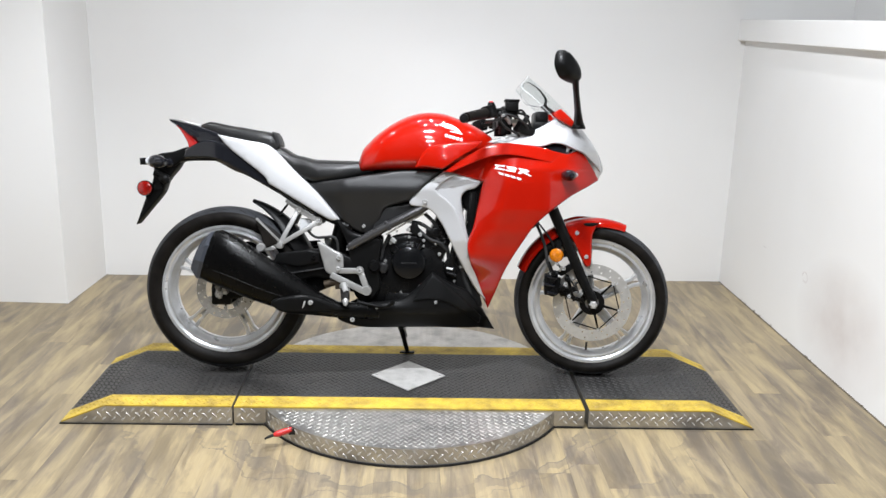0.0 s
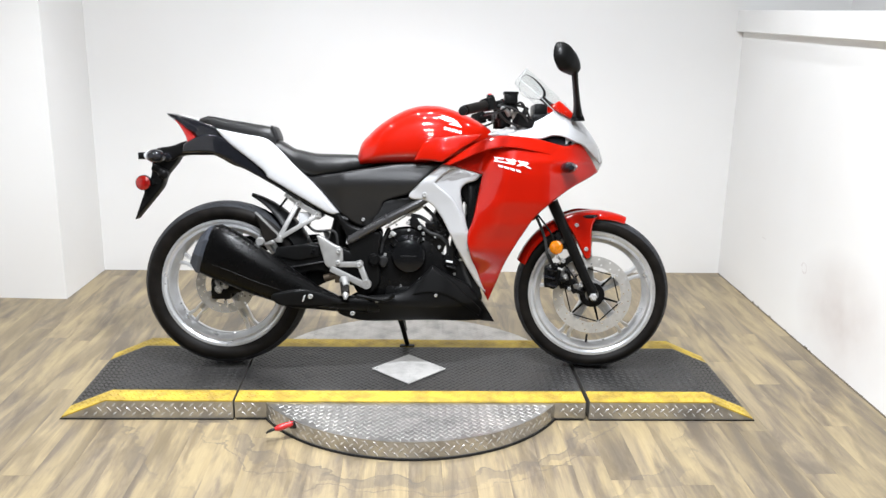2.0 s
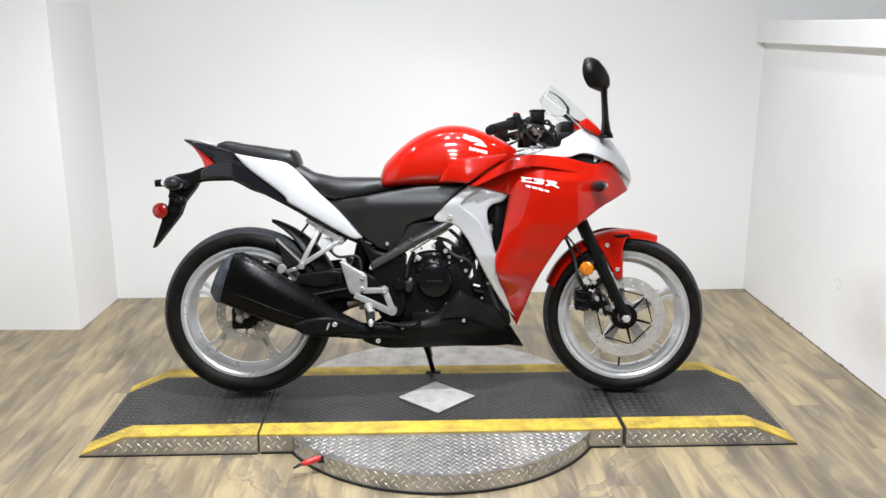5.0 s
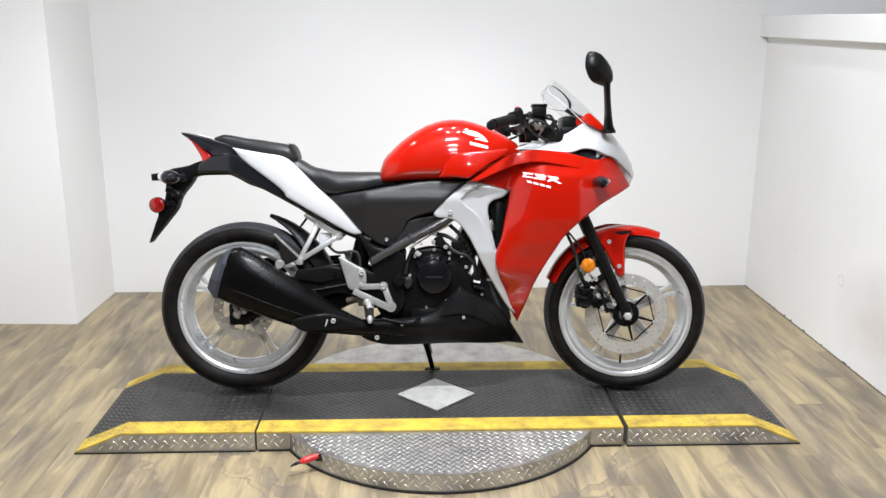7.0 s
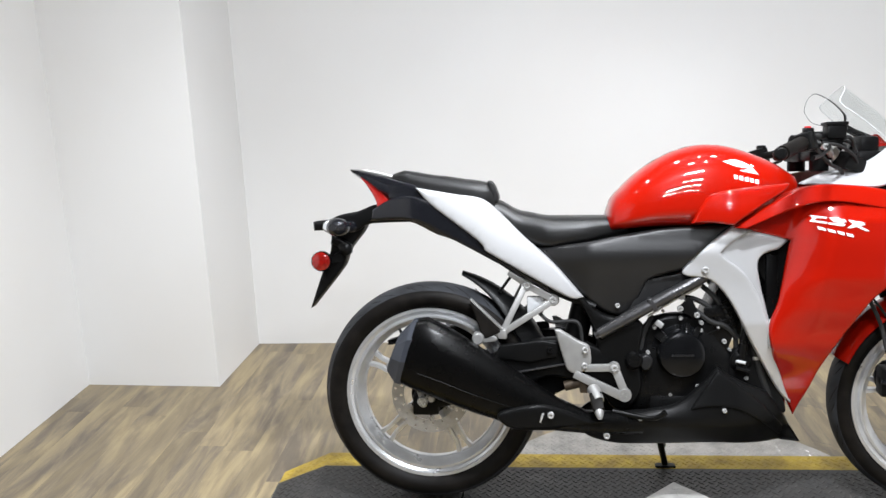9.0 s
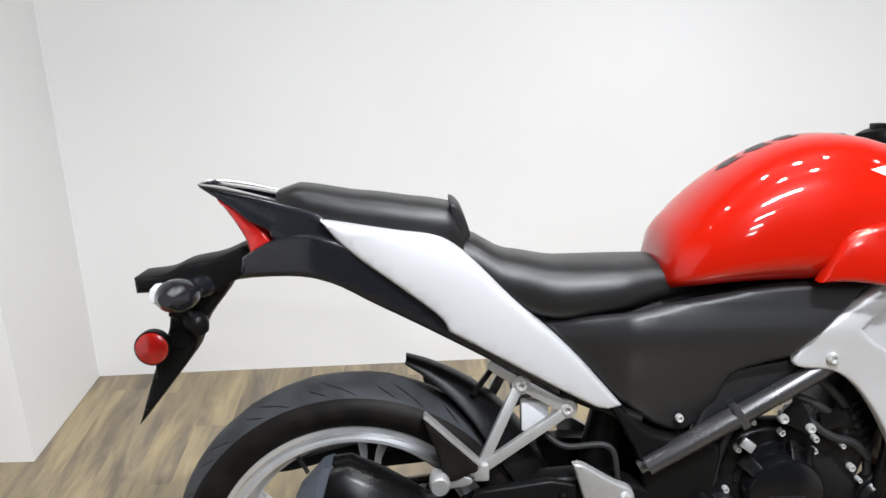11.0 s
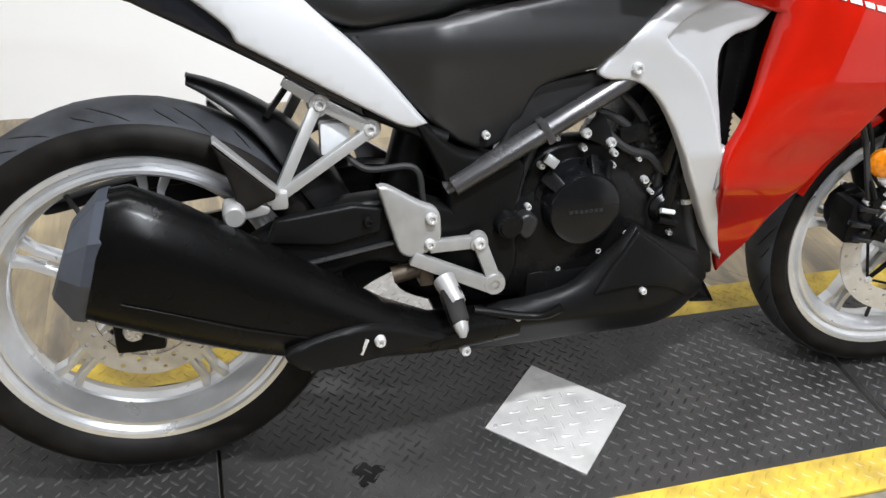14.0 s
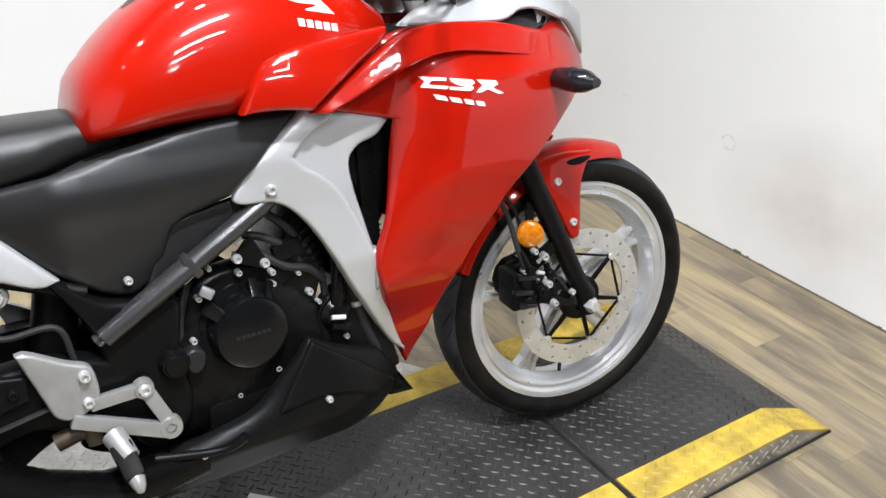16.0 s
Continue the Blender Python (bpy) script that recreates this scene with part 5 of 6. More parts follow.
part("reflector_rim", lathe([(0.026, -0.010), (0.0285, -0.010), (0.0285, 0.006), (0.0, 0.006)], (-1.007, -0.020, 0.689), 28), BLACK_PLASTIC, refl, "black reflector rim")
part("reflector_bracket", join(bar((-1.0, -0.018, 0.69), (-0.95, -0.005, 0.70), 0.02, 0.03, 0.006), tube([(-1.003, -0.018, 0.665), (-1.003, -0.018, 0.635)], 0.004, 8)), MATTE_BLACK, bike, "black reflector bracket")

# charcoal side panels
GREY = [(-0.392, 0.722, 1), (-0.27, 0.738), (-0.15, 0.760), (-0.03, 0.776), (0.110, 0.778, 1), (0.02, 0.700), (-0.016, 0.662, 1), (-0.062, 0.650), (-0.106, 0.630), (-0.126, 0.580), (-0.168, 0.540), (-0.215, 0.550), (-0.258, 0.582), (-0.310, 0.634), (-0.358, 0.688)]


def grey_off(x, z):
    hump = 0.018 * max(0.0, 1 - abs(z - (0.70 + 0.02 * x)) / 0.05)
    return 0.088 + 0.27 * max(0.0, min(z, 0.70) - 0.565) + hump * 0.4 - 0.15 * max(0.0, z - 0.72) - 0.42 * max(0.0, -0.262 - x)


for sd in (-1, 1):
    sp = part("side_panel", sheet(GREY, grey_off, sd, 0.012, 0.012, 0.016), GREY_PLASTIC, bike, "charcoal plastic side panel")
    part("bolt", bolt(-0.182, sd * 0.098, 0.566, 0.0065, 0.006, sd), BOLT, sp)
    part("panel_recess", sheet([(-0.158, 0.540, 1), (-0.118, 0.618), (-0.095, 0.636), (-0.05, 0.646), (0.012, 0.655, 1), (0.02, 0.64), (-0.06, 0.596), (-0.14, 0.546)], lambda x, z: 0.092, sd, 0.01, 0.004, 0.02), GREY_PLASTIC, bike, "charcoal recessed side cover")

part("seat_base", loft([superring(x, 0, zc, w, up, dn, 20, 3.5) for x, zc, w, up, dn in ((-0.55, 0.79, 0.05, 0.03, 0.05), (-0.45, 0.73, 0.062, 0.03, 0.05), (-0.36, 0.68, 0.065, 0.06, 0.06), (-0.27, 0.68, 0.07, 0.07, 0.08), (-0.18, 0.72, 0.07, 0.05, 0.06))]), MATTE_BLACK, bike, "black seat base")

# ---- front end, steered a little to the right ----
axis_d = Vector((0.4226, 0, -0.9063))
axis_p = Vector((0.335, 0, 0.955))
STEER = Matrix.Translation((0, -0.017, 0.003)) @ Matrix.Translation(axis_p) @ Matrix.Rotation(radians(6.5), 4, axis_d) @ Matrix.Translation(-axis_p)


def steered(ob):
    ob.matrix_basis = STEER
    return ob


for ob in bike.children:
    if ob.name.startswith(("front_wheel",)):
        steered(ob)
fork_dir = Vector((0.166, 0, -0.361))
for sd in (-1, 1):
    a = Vector((0.691, sd * 0.090, 0.291))
    leg = steered(part("fork_leg", join(tube([a + Vector((0, 0, 0.006)), a - fork_dir * 0.25, a - fork_dir * 0.6, a - fork_dir * 0.98], [0.0175, 0.019, 0.0195, 0.0205, 0.0205], 20), tube([a + Vector((0.002, 0, -0.022)), a + Vector((-0.004, 0, 0.02)), a - fork_dir * 0.15], [0.016, 0.0205, 0.0195], 16)), MATTE_BLACK, bike, "black lower fork leg"))
    part("fork_tube", tube([a - fork_dir * 0.95, a - fork_dir * 1.9], 0.0185, 16), STEEL, leg, "bright fork tube")
    part("axle_nut", lathe([(0, sd * 0.022), (0.010, sd * 0.022), (0.014, sd * 0.016), (0.016, sd * 0.012), (0.016, 0)], (a.x - 0.0, sd * 0.100, a.z), 6 if sd < 0 else 16), BOLT, leg, "bright axle bolt")
    part("pinch_bolt", bolt(0.640, sd * 0.112, 0.335, 0.006, 0.006, sd), BOLT, leg)
steered(part("front_axle", lathe([(0, -0.095), (0.012, -0.095), (0.012, 0.095), (0, 0.095)], (0.691, 0, 0.291), 16), STEEL, bike, "steel front axle"))
# front mudguard: a shell over the tyre with two side stays
verts, faces = [], []
na, nw = 29, 13
for lay in (0.0, 0.004):
    for i in range(na):
        t = i / (na - 1)
        ang = radians(157 - 90 * t)
        half = 0.066 if t < 0.55 else 0.066 - 0.030 * ((t - 0.55) / 0.45) ** 1.6
        for j in range(nw):
            v = j / (nw - 1) * 2 - 1
            r = 0.307 + 0.005 * math.sin(t * 3.1) - 0.030 * abs(v) ** 2.6 * (1.0 if t < 0.6 else 1.0 - 0.5 * (t - 0.6) / 0.4) + lay + (0.012 * (1 - abs(v)) * max(0.0, t - 0.5))
            verts.append((FX + r * math.cos(ang), v * half, FZ + r * math.sin(ang)))
o = na * nw
for i in range(na - 1):
    for j in range(nw - 1):
        a = i * nw + j
        faces += [(a, a + 1, a + nw + 1, a + nw), (o + a, o + a + nw, o + a + nw + 1, o + a + 1)]
for i in range(na - 1):
    for a in (i * nw, i * nw + nw - 1):
        faces.append((a, a + nw, o + a + nw, o + a))
for j in range(nw - 1):
    for a in (j, (na - 1) * nw + j):
        faces.append((a, a + 1, o + a + 1, o + a))
bm = from_lists(verts, faces)
bmesh.ops.recalc_face_normals(bm, faces=bm.faces[:])
guard = steered(part("front_mudguard", bm, RED, bike, "glossy red front mudguard", 60))
for sd in (-1, 1):
    stay = part("mudguard_stay", sheet([(0.565, 0.585, 1), (0.63, 0.605), (0.705, 0.602, 1), (0.690, 0.575), (0.680, 0.54), (0.680, 0.447), (0.669, 0.431), (0.655, 0.438), (0.613, 0.52), (0.580, 0.565)], lambda x, z: 0.080 - 0.10 * max(0, z - 0.56), sd, 0.010, 0.008, 0.016), RED, guard, "red mudguard side stay")
    part("stay_slot", sheet([(0.645, 0.592), (0.675, 0.597), (0.700, 0.594), (0.680, 0.583), (0.655, 0.583)], lambda x, z: 0.081 - 0.10 * max(0, z - 0.56), sd, 0.004, 0.002, 0.03), MATTE_BLACK, guard, "dark slot in the stay")
    for bx, bz in ((0.622, 0.557), (0.660, 0.468)):
        part("bolt", bolt(bx, sd * 0.080, bz, 0.008, 0.006, sd), BOLT, stay)
abm = lathe([(0, -0.012), (0.020, -0.012), (0.0255, -0.008), (0.0255, 0.003), (0, 0.003)], (0.549, -0.100, 0.474), 28)
bmesh.ops.rotate(abm, cent=(0.549, -0.100, 0.474), matrix=Matrix.Rotation(radians(-24), 3, "Z"), verts=abm.verts[:])
amber = steered(part("amber_reflector", abm, AMBER, bike, "round amber side reflector"))
part("reflector_bracket", join(bar((0.552, -0.094, 0.474), (0.595, -0.088, 0.48), 0.02, 0.025, 0.005), bar((0.552, -0.092, 0.48), (0.56, -0.085, 0.53), 0.014, 0.02, 0.005)), MATTE_BLACK, amber, "black bracket")
CAL = [(0.508, 0.330), (0.500, 0.362), (0.508, 0.392), (0.530, 0.412), (0.560, 0.418), (0.585, 0.400), (0.578, 0.372), (0.590, 0.350), (0.575, 0.322), (0.548, 0.306), (0.522, 0.312)]
CAL = [(0.540 + 0.76 * (x - 0.545), 0.358 + 0.80 * (z - 0.358)) for x, z in CAL]
cal = steered(part("front_caliper", join(sheet(CAL, lambda x, z: 0.106 - 0.25 * abs(x - 0.545), -1, 0.028, 0.005, 0.012, 2), sheet(CAL[:6] + CAL[8:], lambda x, z: 0.052, -1, 0.020, 0.004, 0.02, 1), bar((0.522, -0.08, 0.322), (0.522, -0.08, 0.398), 0.03, 0.03, 0.06, bevel=0.006),
                                         bar((0.56, -0.088, 0.40), (0.615, -0.09, 0.440), 0.026, 0.022, 0.016, bevel=0.004), bar((0.565, -0.088, 0.325), (0.632, -0.09, 0.352), 0.024, 0.022, 0.016, bevel=0.004),
                                         lathe([(0, -0.010), (0.009, -0.010), (0.011, -0.007), (0.014, -0.002), (0.015, 0.01)], (0.533, -0.108, 0.380), 20), lathe([(0, -0.010), (0.009, -0.010), (0.011, -0.007), (0.014, -0.002), (0.015, 0.01)], (0.543, -0.108, 0.338), 20)), MATTE_BLACK, bike, "black front brake caliper"))
part("banjo_fitting", join(lathe([(0, -0.012), (0.008, -0.012), (0.010, -0.006), (0.010, 0.006)], (0.538, -0.116, 0.408), 12), tube([(0.538, -0.120, 0.408), (0.528, -0.122, 0.428), (0.518, -0.116, 0.450)], 0.0055, 8, 4)), MATTE_BLACK, cal, "black hose fitting")
part("pad_pin", tube([(0.556, -0.114, 0.398), (0.572, -0.114, 0.392)], 0.004, 8), BOLT, cal, "bright pad pin")
for bx, bz, r in ((0.575, 0.425, 0.008), (0.585, 0.365, 0.008), (0.553, 0.44, 0.006), (0.60, 0.32, 0.007), (0.53, 0.405, 0.006)):
    part("bolt", bolt(bx, -0.108, bz, r, 0.010), BOLT, cal)
for k, (px, pz) in enumerate(((0.528, 0.392), (0.520, 0.362), (0.530, 0.332))):
    part("caliper_rib", bar((px - 0.014, -0.113, pz + 0.004), (px + 0.026, -0.112, pz - 0.004), 0.011, 0.009, 0.014, bevel=0.003), BLACK_GLOSS, cal)
for px, pz, pr in ((0.574, 0.352, 0.012), (0.590, 0.385, 0.009)):
    part("slide_pin_boot", lathe([(0, -0.014), (pr * 0.6, -0.014), (pr * 0.7, -0.009), (pr, -0.007), (pr * 0.85, -0.003), (pr, 0.001), (pr, 0.012)], (px, -0.108, pz), 16), MATTE_BLACK, cal, "black rubber boot")
part("bleed_nipple", tube([(0.560, -0.112, 0.416), (0.566, -0.116, 0.428), (0.568, -0.116, 0.436)], [0.004, 0.003, 0.0045], 8, 3), CAST, cal, "small bright bleed nipple")
part("caliper_bracket", join(bar((0.57, -0.095, 0.33), (0.655, -0.095, 0.30), 0.016, 0.014, 0.008, bevel=0.002), bar((0.59, -0.094, 0.40), (0.62, -0.095, 0.30), 0.012, 0.010, 0.008, bevel=0.002)), ENGINE, cal, "grey caliper bracket")
steered(part("brake_hose", tube([(0.455, -0.09, 0.62), (0.50, -0.10, 0.52), (0.515, -0.115, 0.45), (0.535, -0.112, 0.40)], 0.0055, 8, 8), RUBBER_EDGE, bike, "black front brake hose"))
steered(part("speed_sensor_cable", tube([(0.47, -0.075, 0.60), (0.53, -0.072, 0.52), (0.555, -0.075, 0.44), (0.60, -0.095, 0.385), (0.64, -0.10, 0.33)], 0.0035, 8, 8), RUBBER_EDGE, bike, "thin black sensor cable"))
part("fork_bridge", box(0.40, 0.47, -0.115, 0.115, 0.70, 0.74, 0.01), MATTE_BLACK, bike, "black lower yoke")
part("horn", lathe([(0, -0.02), (0.03, -0.02), (0.036, -0.01), (0.036, 0.01), (0, 0.014)], (0.44, -0.05, 0.60), 20), MATTE_BLACK, bike, "black horn")

# ---- engine ----
part("crankcase", join(loft([superring(x, -0.015, zc, w, up, dn, 24, 3.6) for x, zc, w, up, dn in ((-0.165, 0.34, 0.05, 0.06, 0.06), (-0.14, 0.35, 0.065, 0.10, 0.09), (-0.03, 0.38, 0.072, 0.13, 0.13), (0.07, 0.40, 0.07, 0.11, 0.14), (0.12, 0.38, 0.06, 0.07, 0.10))]),
                       bar((0.070, 0, 0.45), (0.160, 0, 0.66), 0.092, 0.080, 0.15, 0.14, bevel=0.015)), ENGINE, bike, "black painted engine block")
clutch = part("clutch_cover", lathe([(0.0, -0.054), (0.050, -0.053), (0.0585, -0.050), (0.063, -0.043), (0.066, -0.026), (0.068, -0.020), (0.078, -0.018), (0.080, -0.012), (0.082, 0.01)], (-0.012, -0.058, 0.432), 56), COVER, bike, "graphite black round clutch cover", 30)
for k in range(7):
    part("cover_mark", box(-0.042 + k * 0.0086, -0.0355 + k * 0.0086, -0.1136, -0.1115, 0.429, 0.435, 0.0006), GREY_PLASTIC, clutch, "raised maker's mark bar" if k == 0 else "")
for k, ang in enumerate((138, 78, 56)):
    a = radians(ang)
    part("cover_boss", bar((-0.012 + 0.056 * math.cos(a), -0.102, 0.432 + 0.056 * math.sin(a)), (-0.012 + 0.082 * math.cos(a), -0.078, 0.432 + 0.082 * math.sin(a)), 0.022 if k == 0 else 0.012, 0.026 if k == 0 else 0.014, 0.016, bevel=0.004), ENGINE, clutch)
for k in range(9):
    a = radians(10 + 40 * k)
    part("flange_bolt", bolt(-0.012 + 0.0735 * math.cos(a), -0.0765, 0.432 + 0.0735 * math.sin(a), 0.004, 0.004), ENGINE, clutch)
part("side_cover", sheet([(-0.10, 0.50), (-0.05, 0.535), (0.04, 0.53), (0.10, 0.47), (0.115, 0.40), (0.08, 0.335), (0.01, 0.31), (-0.07, 0.32), (-0.115, 0.39)], lambda x, z: 0.072, -1, 0.03, 0.014, 0.03), ENGINE, bike, "black engine side cover")
part("alternator_cover", lathe([(0.0, 0.05), (0.05, 0.05), (0.065, 0.04), (0.072, 0.0)], (-0.03, 0.10, 0.44), 32), ENGINE, bike, "black round cover on the other side")
for bx, bz, r in ((-0.028, 0.586, 0.008), (-0.029, 0.556, 0.008), (0.026, 0.543, 0.008), (0.025, 0.523, 0.007), (-0.098, 0.531, 0.008), (-0.116, 0.463, 0.008), (0.086, 0.492, 0.009), (0.110, 0.441, 0.008), (0.144, 0.392, 0.008), (0.014, 0.372, 0.008), (-0.057, 0.347, 0.007), (-0.075, 0.575, 0.006), (0.07, 0.53, 0.006), (0.10, 0.47, 0.006), (0.06, 0.40, 0.007)):
    part("case_bolt", bolt(bx + 0.016, -0.076, bz - 0.028, r * 0.72, 0.010), BOLT, bike, "bright case bolt")
part("oil_filler", lathe([(0, -0.016), (0.016, -0.016), (0.018, -0.012), (0.020, -0.012), (0.024, -0.004), (0.024, 0.02)], (-0.140, -0.102, 0.418), 24), ENGINE, bike, "black round frame plug")
part("grey_cap", sheet([(-0.122, 0.425), (-0.105, 0.432), (-0.09, 0.42), (-0.097, 0.395), (-0.112, 0.390), (-0.122, 0.405)], lambda x, z: 0.105, -1, 0.02, 0.006, 0.015), GREY_PLASTIC, bike, "grey sensor cap")
for k in range(7):
    z = 0.50 + k * 0.021
    part("cylinder_fin", bar((0.078 + (z - 0.45) * 0.43, -0.078, z), (0.078 + (z - 0.45) * 0.43, 0.078, z), 0.082, 0.082, 0.006, up=(-0.39, 0, 0.92), bevel=0.002), ENGINE, bike)
part("cylinder_head", join(bar((0.130, -0.01, 0.60), (0.160, -0.01, 0.69), 0.085, 0.08, 0.14, up=(0, 1, 0), bevel=0.01), bar((0.05, -0.07, 0.54), (0.10, -0.07, 0.55), 0.03, 0.03, 0.02, bevel=0.005)), ENGINE, bike, "black cylinder head")
part("oil_pipe", join(tube([(-0.100, -0.082, 0.534), (-0.03, -0.084, 0.578), (0.004, -0.084, 0.598)], 0.0032, 8), tube([(0.002, -0.084, 0.597), (0.040, -0.082, 0.619)], 0.0058, 10), lathe([(0, -0.006), (0.009, -0.006), (0.009, 0.006), (0, 0.006)], (-0.012, -0.086, 0.588), 12)), BOLT, bike, "bright clutch cable end and rod")
bracket = part("cable_bracket", plate([(-0.020, 0.560, 1), (0.006, 0.586, 1), (0.016, 0.580, 1), (0.034, 0.540, 1), (0.026, 0.528, 1), (-0.012, 0.546, 1)], -0.090, -0.085, 0.001), MATTE_BLACK, bike, "black pressed steel cable bracket")
part("bolt", bolt(-0.016, -0.091, 0.556, 0.008, 0.008), BOLT, bracket)
part("bolt", bolt(0.028, -0.091, 0.538, 0.008, 0.008), BOLT, bracket)
part("sensor_body", bar((-0.079, -0.088, 0.520), (-0.062, -0.094, 0.508), 0.016, 0.016, 0.014, bevel=0.002), CAST, bike, "pale metal sensor body")
for c in ([(-0.026, -0.050, 0.585), (0.034, -0.070, 0.575), (0.084, -0.070, 0.535), (0.114, -0.060, 0.475)], [(0.044, -0.060, 0.615), (0.084, -0.070, 0.575), (0.129, -0.065, 0.495), (0.139, -0.060, 0.415)], [(-0.086, -0.060, 0.535), (-0.111, -0.065, 0.475), (-0.116, -0.065, 0.425), (-0.106, -0.060, 0.335)], [(0.014, -0.065, 0.560), (0.064, -0.078, 0.520), (0.104, -0.078, 0.505), (0.134, -0.070, 0.475)]):
    part("hose", tube(c, 0.007, 8, 8), RUBBER_EDGE, bike, "black engine hose")
part("coolant_pump", join(lathe([(0, -0.02), (0.02, -0.02), (0.028, -0.012), (0.03, 0.02)], (0.145, -0.07, 0.41), 20), tube([(0.145, -0.08, 0.41), (0.155, -0.085, 0.48), (0.17, -0.075, 0.54)], 0.012, 10, 5), tube([(0.13, -0.09, 0.395), (0.165, -0.092, 0.385)], 0.009, 10)), ENGINE, bike, "black coolant pump")
part("sensor", tube([(0.128, -0.100, 0.415), (0.152, -0.102, 0.410)], 0.0045, 10), CLEAR_LENS, bike, "pale plastic sensor plug")
part("radiator", box(0.205, 0.235, -0.098, 0.098, 0.42, 0.70, 0.004), ENGINE, bike, "black radiator core")
for k in range(26):
    z = 0.43 + k * 0.0102
    part("radiator_fin", box(0.2355, 0.2385, -0.094, 0.094, z, z + 0.003), ENGINE, bike)
part("airbox", join(loft([superring(x, 0, zc, w, up, dn, 20, 3.5) for x, zc, w, up, dn in ((-0.27, 0.67, 0.05, 0.05, 0.05), (-0.20, 0.68, 0.075, 0.09, 0.10), (-0.05, 0.70, 0.08, 0.08, 0.07), (0.10, 0.73, 0.10, 0.05, 0.05), (0.20, 0.75, 0.10, 0.08, 0.05), (0.33, 0.78, 0.09, 0.09, 0.06), (0.42, 0.80, 0.07, 0.07, 0.06))])), MATTE_BLACK, bike, "black airbox and inner body")
part("header_pipe", tube([(0.17, -0.02, 0.58), (0.215, -0.03, 0.50), (0.20, -0.05, 0.33), (0.10, -0.07, 0.235), (-0.08, -0.09, 0.225), (-0.22, -0.115, 0.245)], 0.021, 14, 6), MATTE_BLACK, bike, "black exhaust header pipe")

# ---- frame, swingarm, exhaust ----
for sd in (-1, 1):
    part("frame_spar", join(tube([(0.16, sd * 0.080, 0.722), (0.03, sd * 0.100, 0.634), (-0.10, sd * 0.108, 0.566), (-0.232, sd * 0.104, 0.490)], [0.0165, 0.0165, 0.0165, 0.015], 14), tube([(0.30, sd * 0.06, 0.80), (0.16, sd * 0.080, 0.722)], 0.0175, 14), tube([(-0.240, sd * 0.088, 0.482), (-0.16, sd * 0.104, 0.531), (-0.092, sd * 0.106, 0.571)], [0.012, 0.0175, 0.0175], 18, 0, 0.9), bar((-0.098, sd * 0.109, 0.567), (-0.086, sd * 0.109, 0.574), 0.038, 0.038, 0.030, bevel=0.004)), FRAME, bike, "dark grey painted frame spar")
    part("pivot_plate", sheet([(-0.305, 0.605, 1), (-0.27, 0.585), (-0.225, 0.545), (-0.17, 0.530), (-0.115, 0.515), (-0.125, 0.43), (-0.118, 0.34), (-0.150, 0.288), (-0.195, 0.285), (-0.225, 0.34), (-0.235, 0.42), (-0.242, 0.49), (-0.275, 0.56)], lambda x, z: 0.098, sd, 0.03, 0.012, 0.025), MATTE_BLACK, bike, "black frame pivot plate")
    part("sub_frame", join(tube([(-0.22, sd * 0.08, 0.60), (-0.45, sd * 0.060, 0.70), (-0.70, sd * 0.05, 0.80)], 0.013, 10), tube([(-0.24, sd * 0.085, 0.56), (-0.36, sd * 0.066, 0.61), (-0.48, sd * 0.060, 0.68)], 0.013, 10)), MATTE_BLACK, bike, "black rear frame tube")
    part("swingarm", sheet([(-0.735, 0.330), (-0.66, 0.338), (-0.53, 0.425), (-0.44, 0.462), (-0.36, 0.475), (-0.29, 0.470), (-0.2, 0.43), (-0.19, 0.36), (-0.28, 0.355), (-0.36, 0.372), (-0.45, 0.345), (-0.66, 0.285), (-0.735, 0.290)], lambda x, z: 0.098, sd, 0.035, 0.010, 0.03), MATTE_BLACK, bike, "black swingarm")
part("swingarm_cover", sheet([(-0.515, 0.425, 1), (-0.500, 0.460, 1), (-0.385, 0.474, 1), (-0.342, 0.466, 1), (-0.345, 0.428, 1), (-0.42, 0.412, 1)], lambda x, z: 0.108, -1, 0.012, 0.005, 0.02), BLACK_PLASTIC, bike, "black chain side cover")
# a thin lighter bar draws the highlight along the swingarm's edge
part("swingarm_edge", bar((-0.535, -0.104, 0.372), (-0.315, -0.106, 0.410), 0.004, 0.004, 0.010, bevel=0.001), FRAME, bike, "light bar drawn as the highlight on the swingarm edge")
part("swingarm_bolt", bolt(-0.365, -0.112, 0.448, 0.008, 0.006), ENGINE, bike)
part("linkage_cover", sheet([(-0.47, 0.345), (-0.36, 0.385), (-0.24, 0.372), (-0.15, 0.345), (-0.14, 0.30), (-0.245, 0.318), (-0.262, 0.345), (-0.335, 0.318), (-0.40, 0.29)], lambda x, z: 0.05, -1, 0.02, 0.006, 0.02), MATTE_BLACK, bike, "black suspension linkage cover")
part("shock_absorber", join(tube([(-0.24, 0, 0.66), (-0.31, 0, 0.38)], 0.018, 12), tube([(-0.25, 0, 0.62), (-0.30, 0, 0.42)], 0.034, 16)), MATTE_BLACK, bike, "black rear shock absorber")
part("chain_guard", bar((-0.73, 0.09, 0.44), (-0.36, 0.09, 0.47), 0.05, 0.05, 0.01, up=(0, 1, 0), bevel=0.004), BLACK_PLASTIC, bike, "black chain guard")
part("lower_chain_guard", sheet([(-0.834, 0.437), (-0.82, 0.447), (-0.66, 0.483), (-0.45, 0.492), (-0.45, 0.468), (-0.66, 0.462), (-0.82, 0.431)], lambda x, z: -0.06, -1, 0.03, 0.004, 0.04), BLACK_PLASTIC, bike, "black chain guard blade")
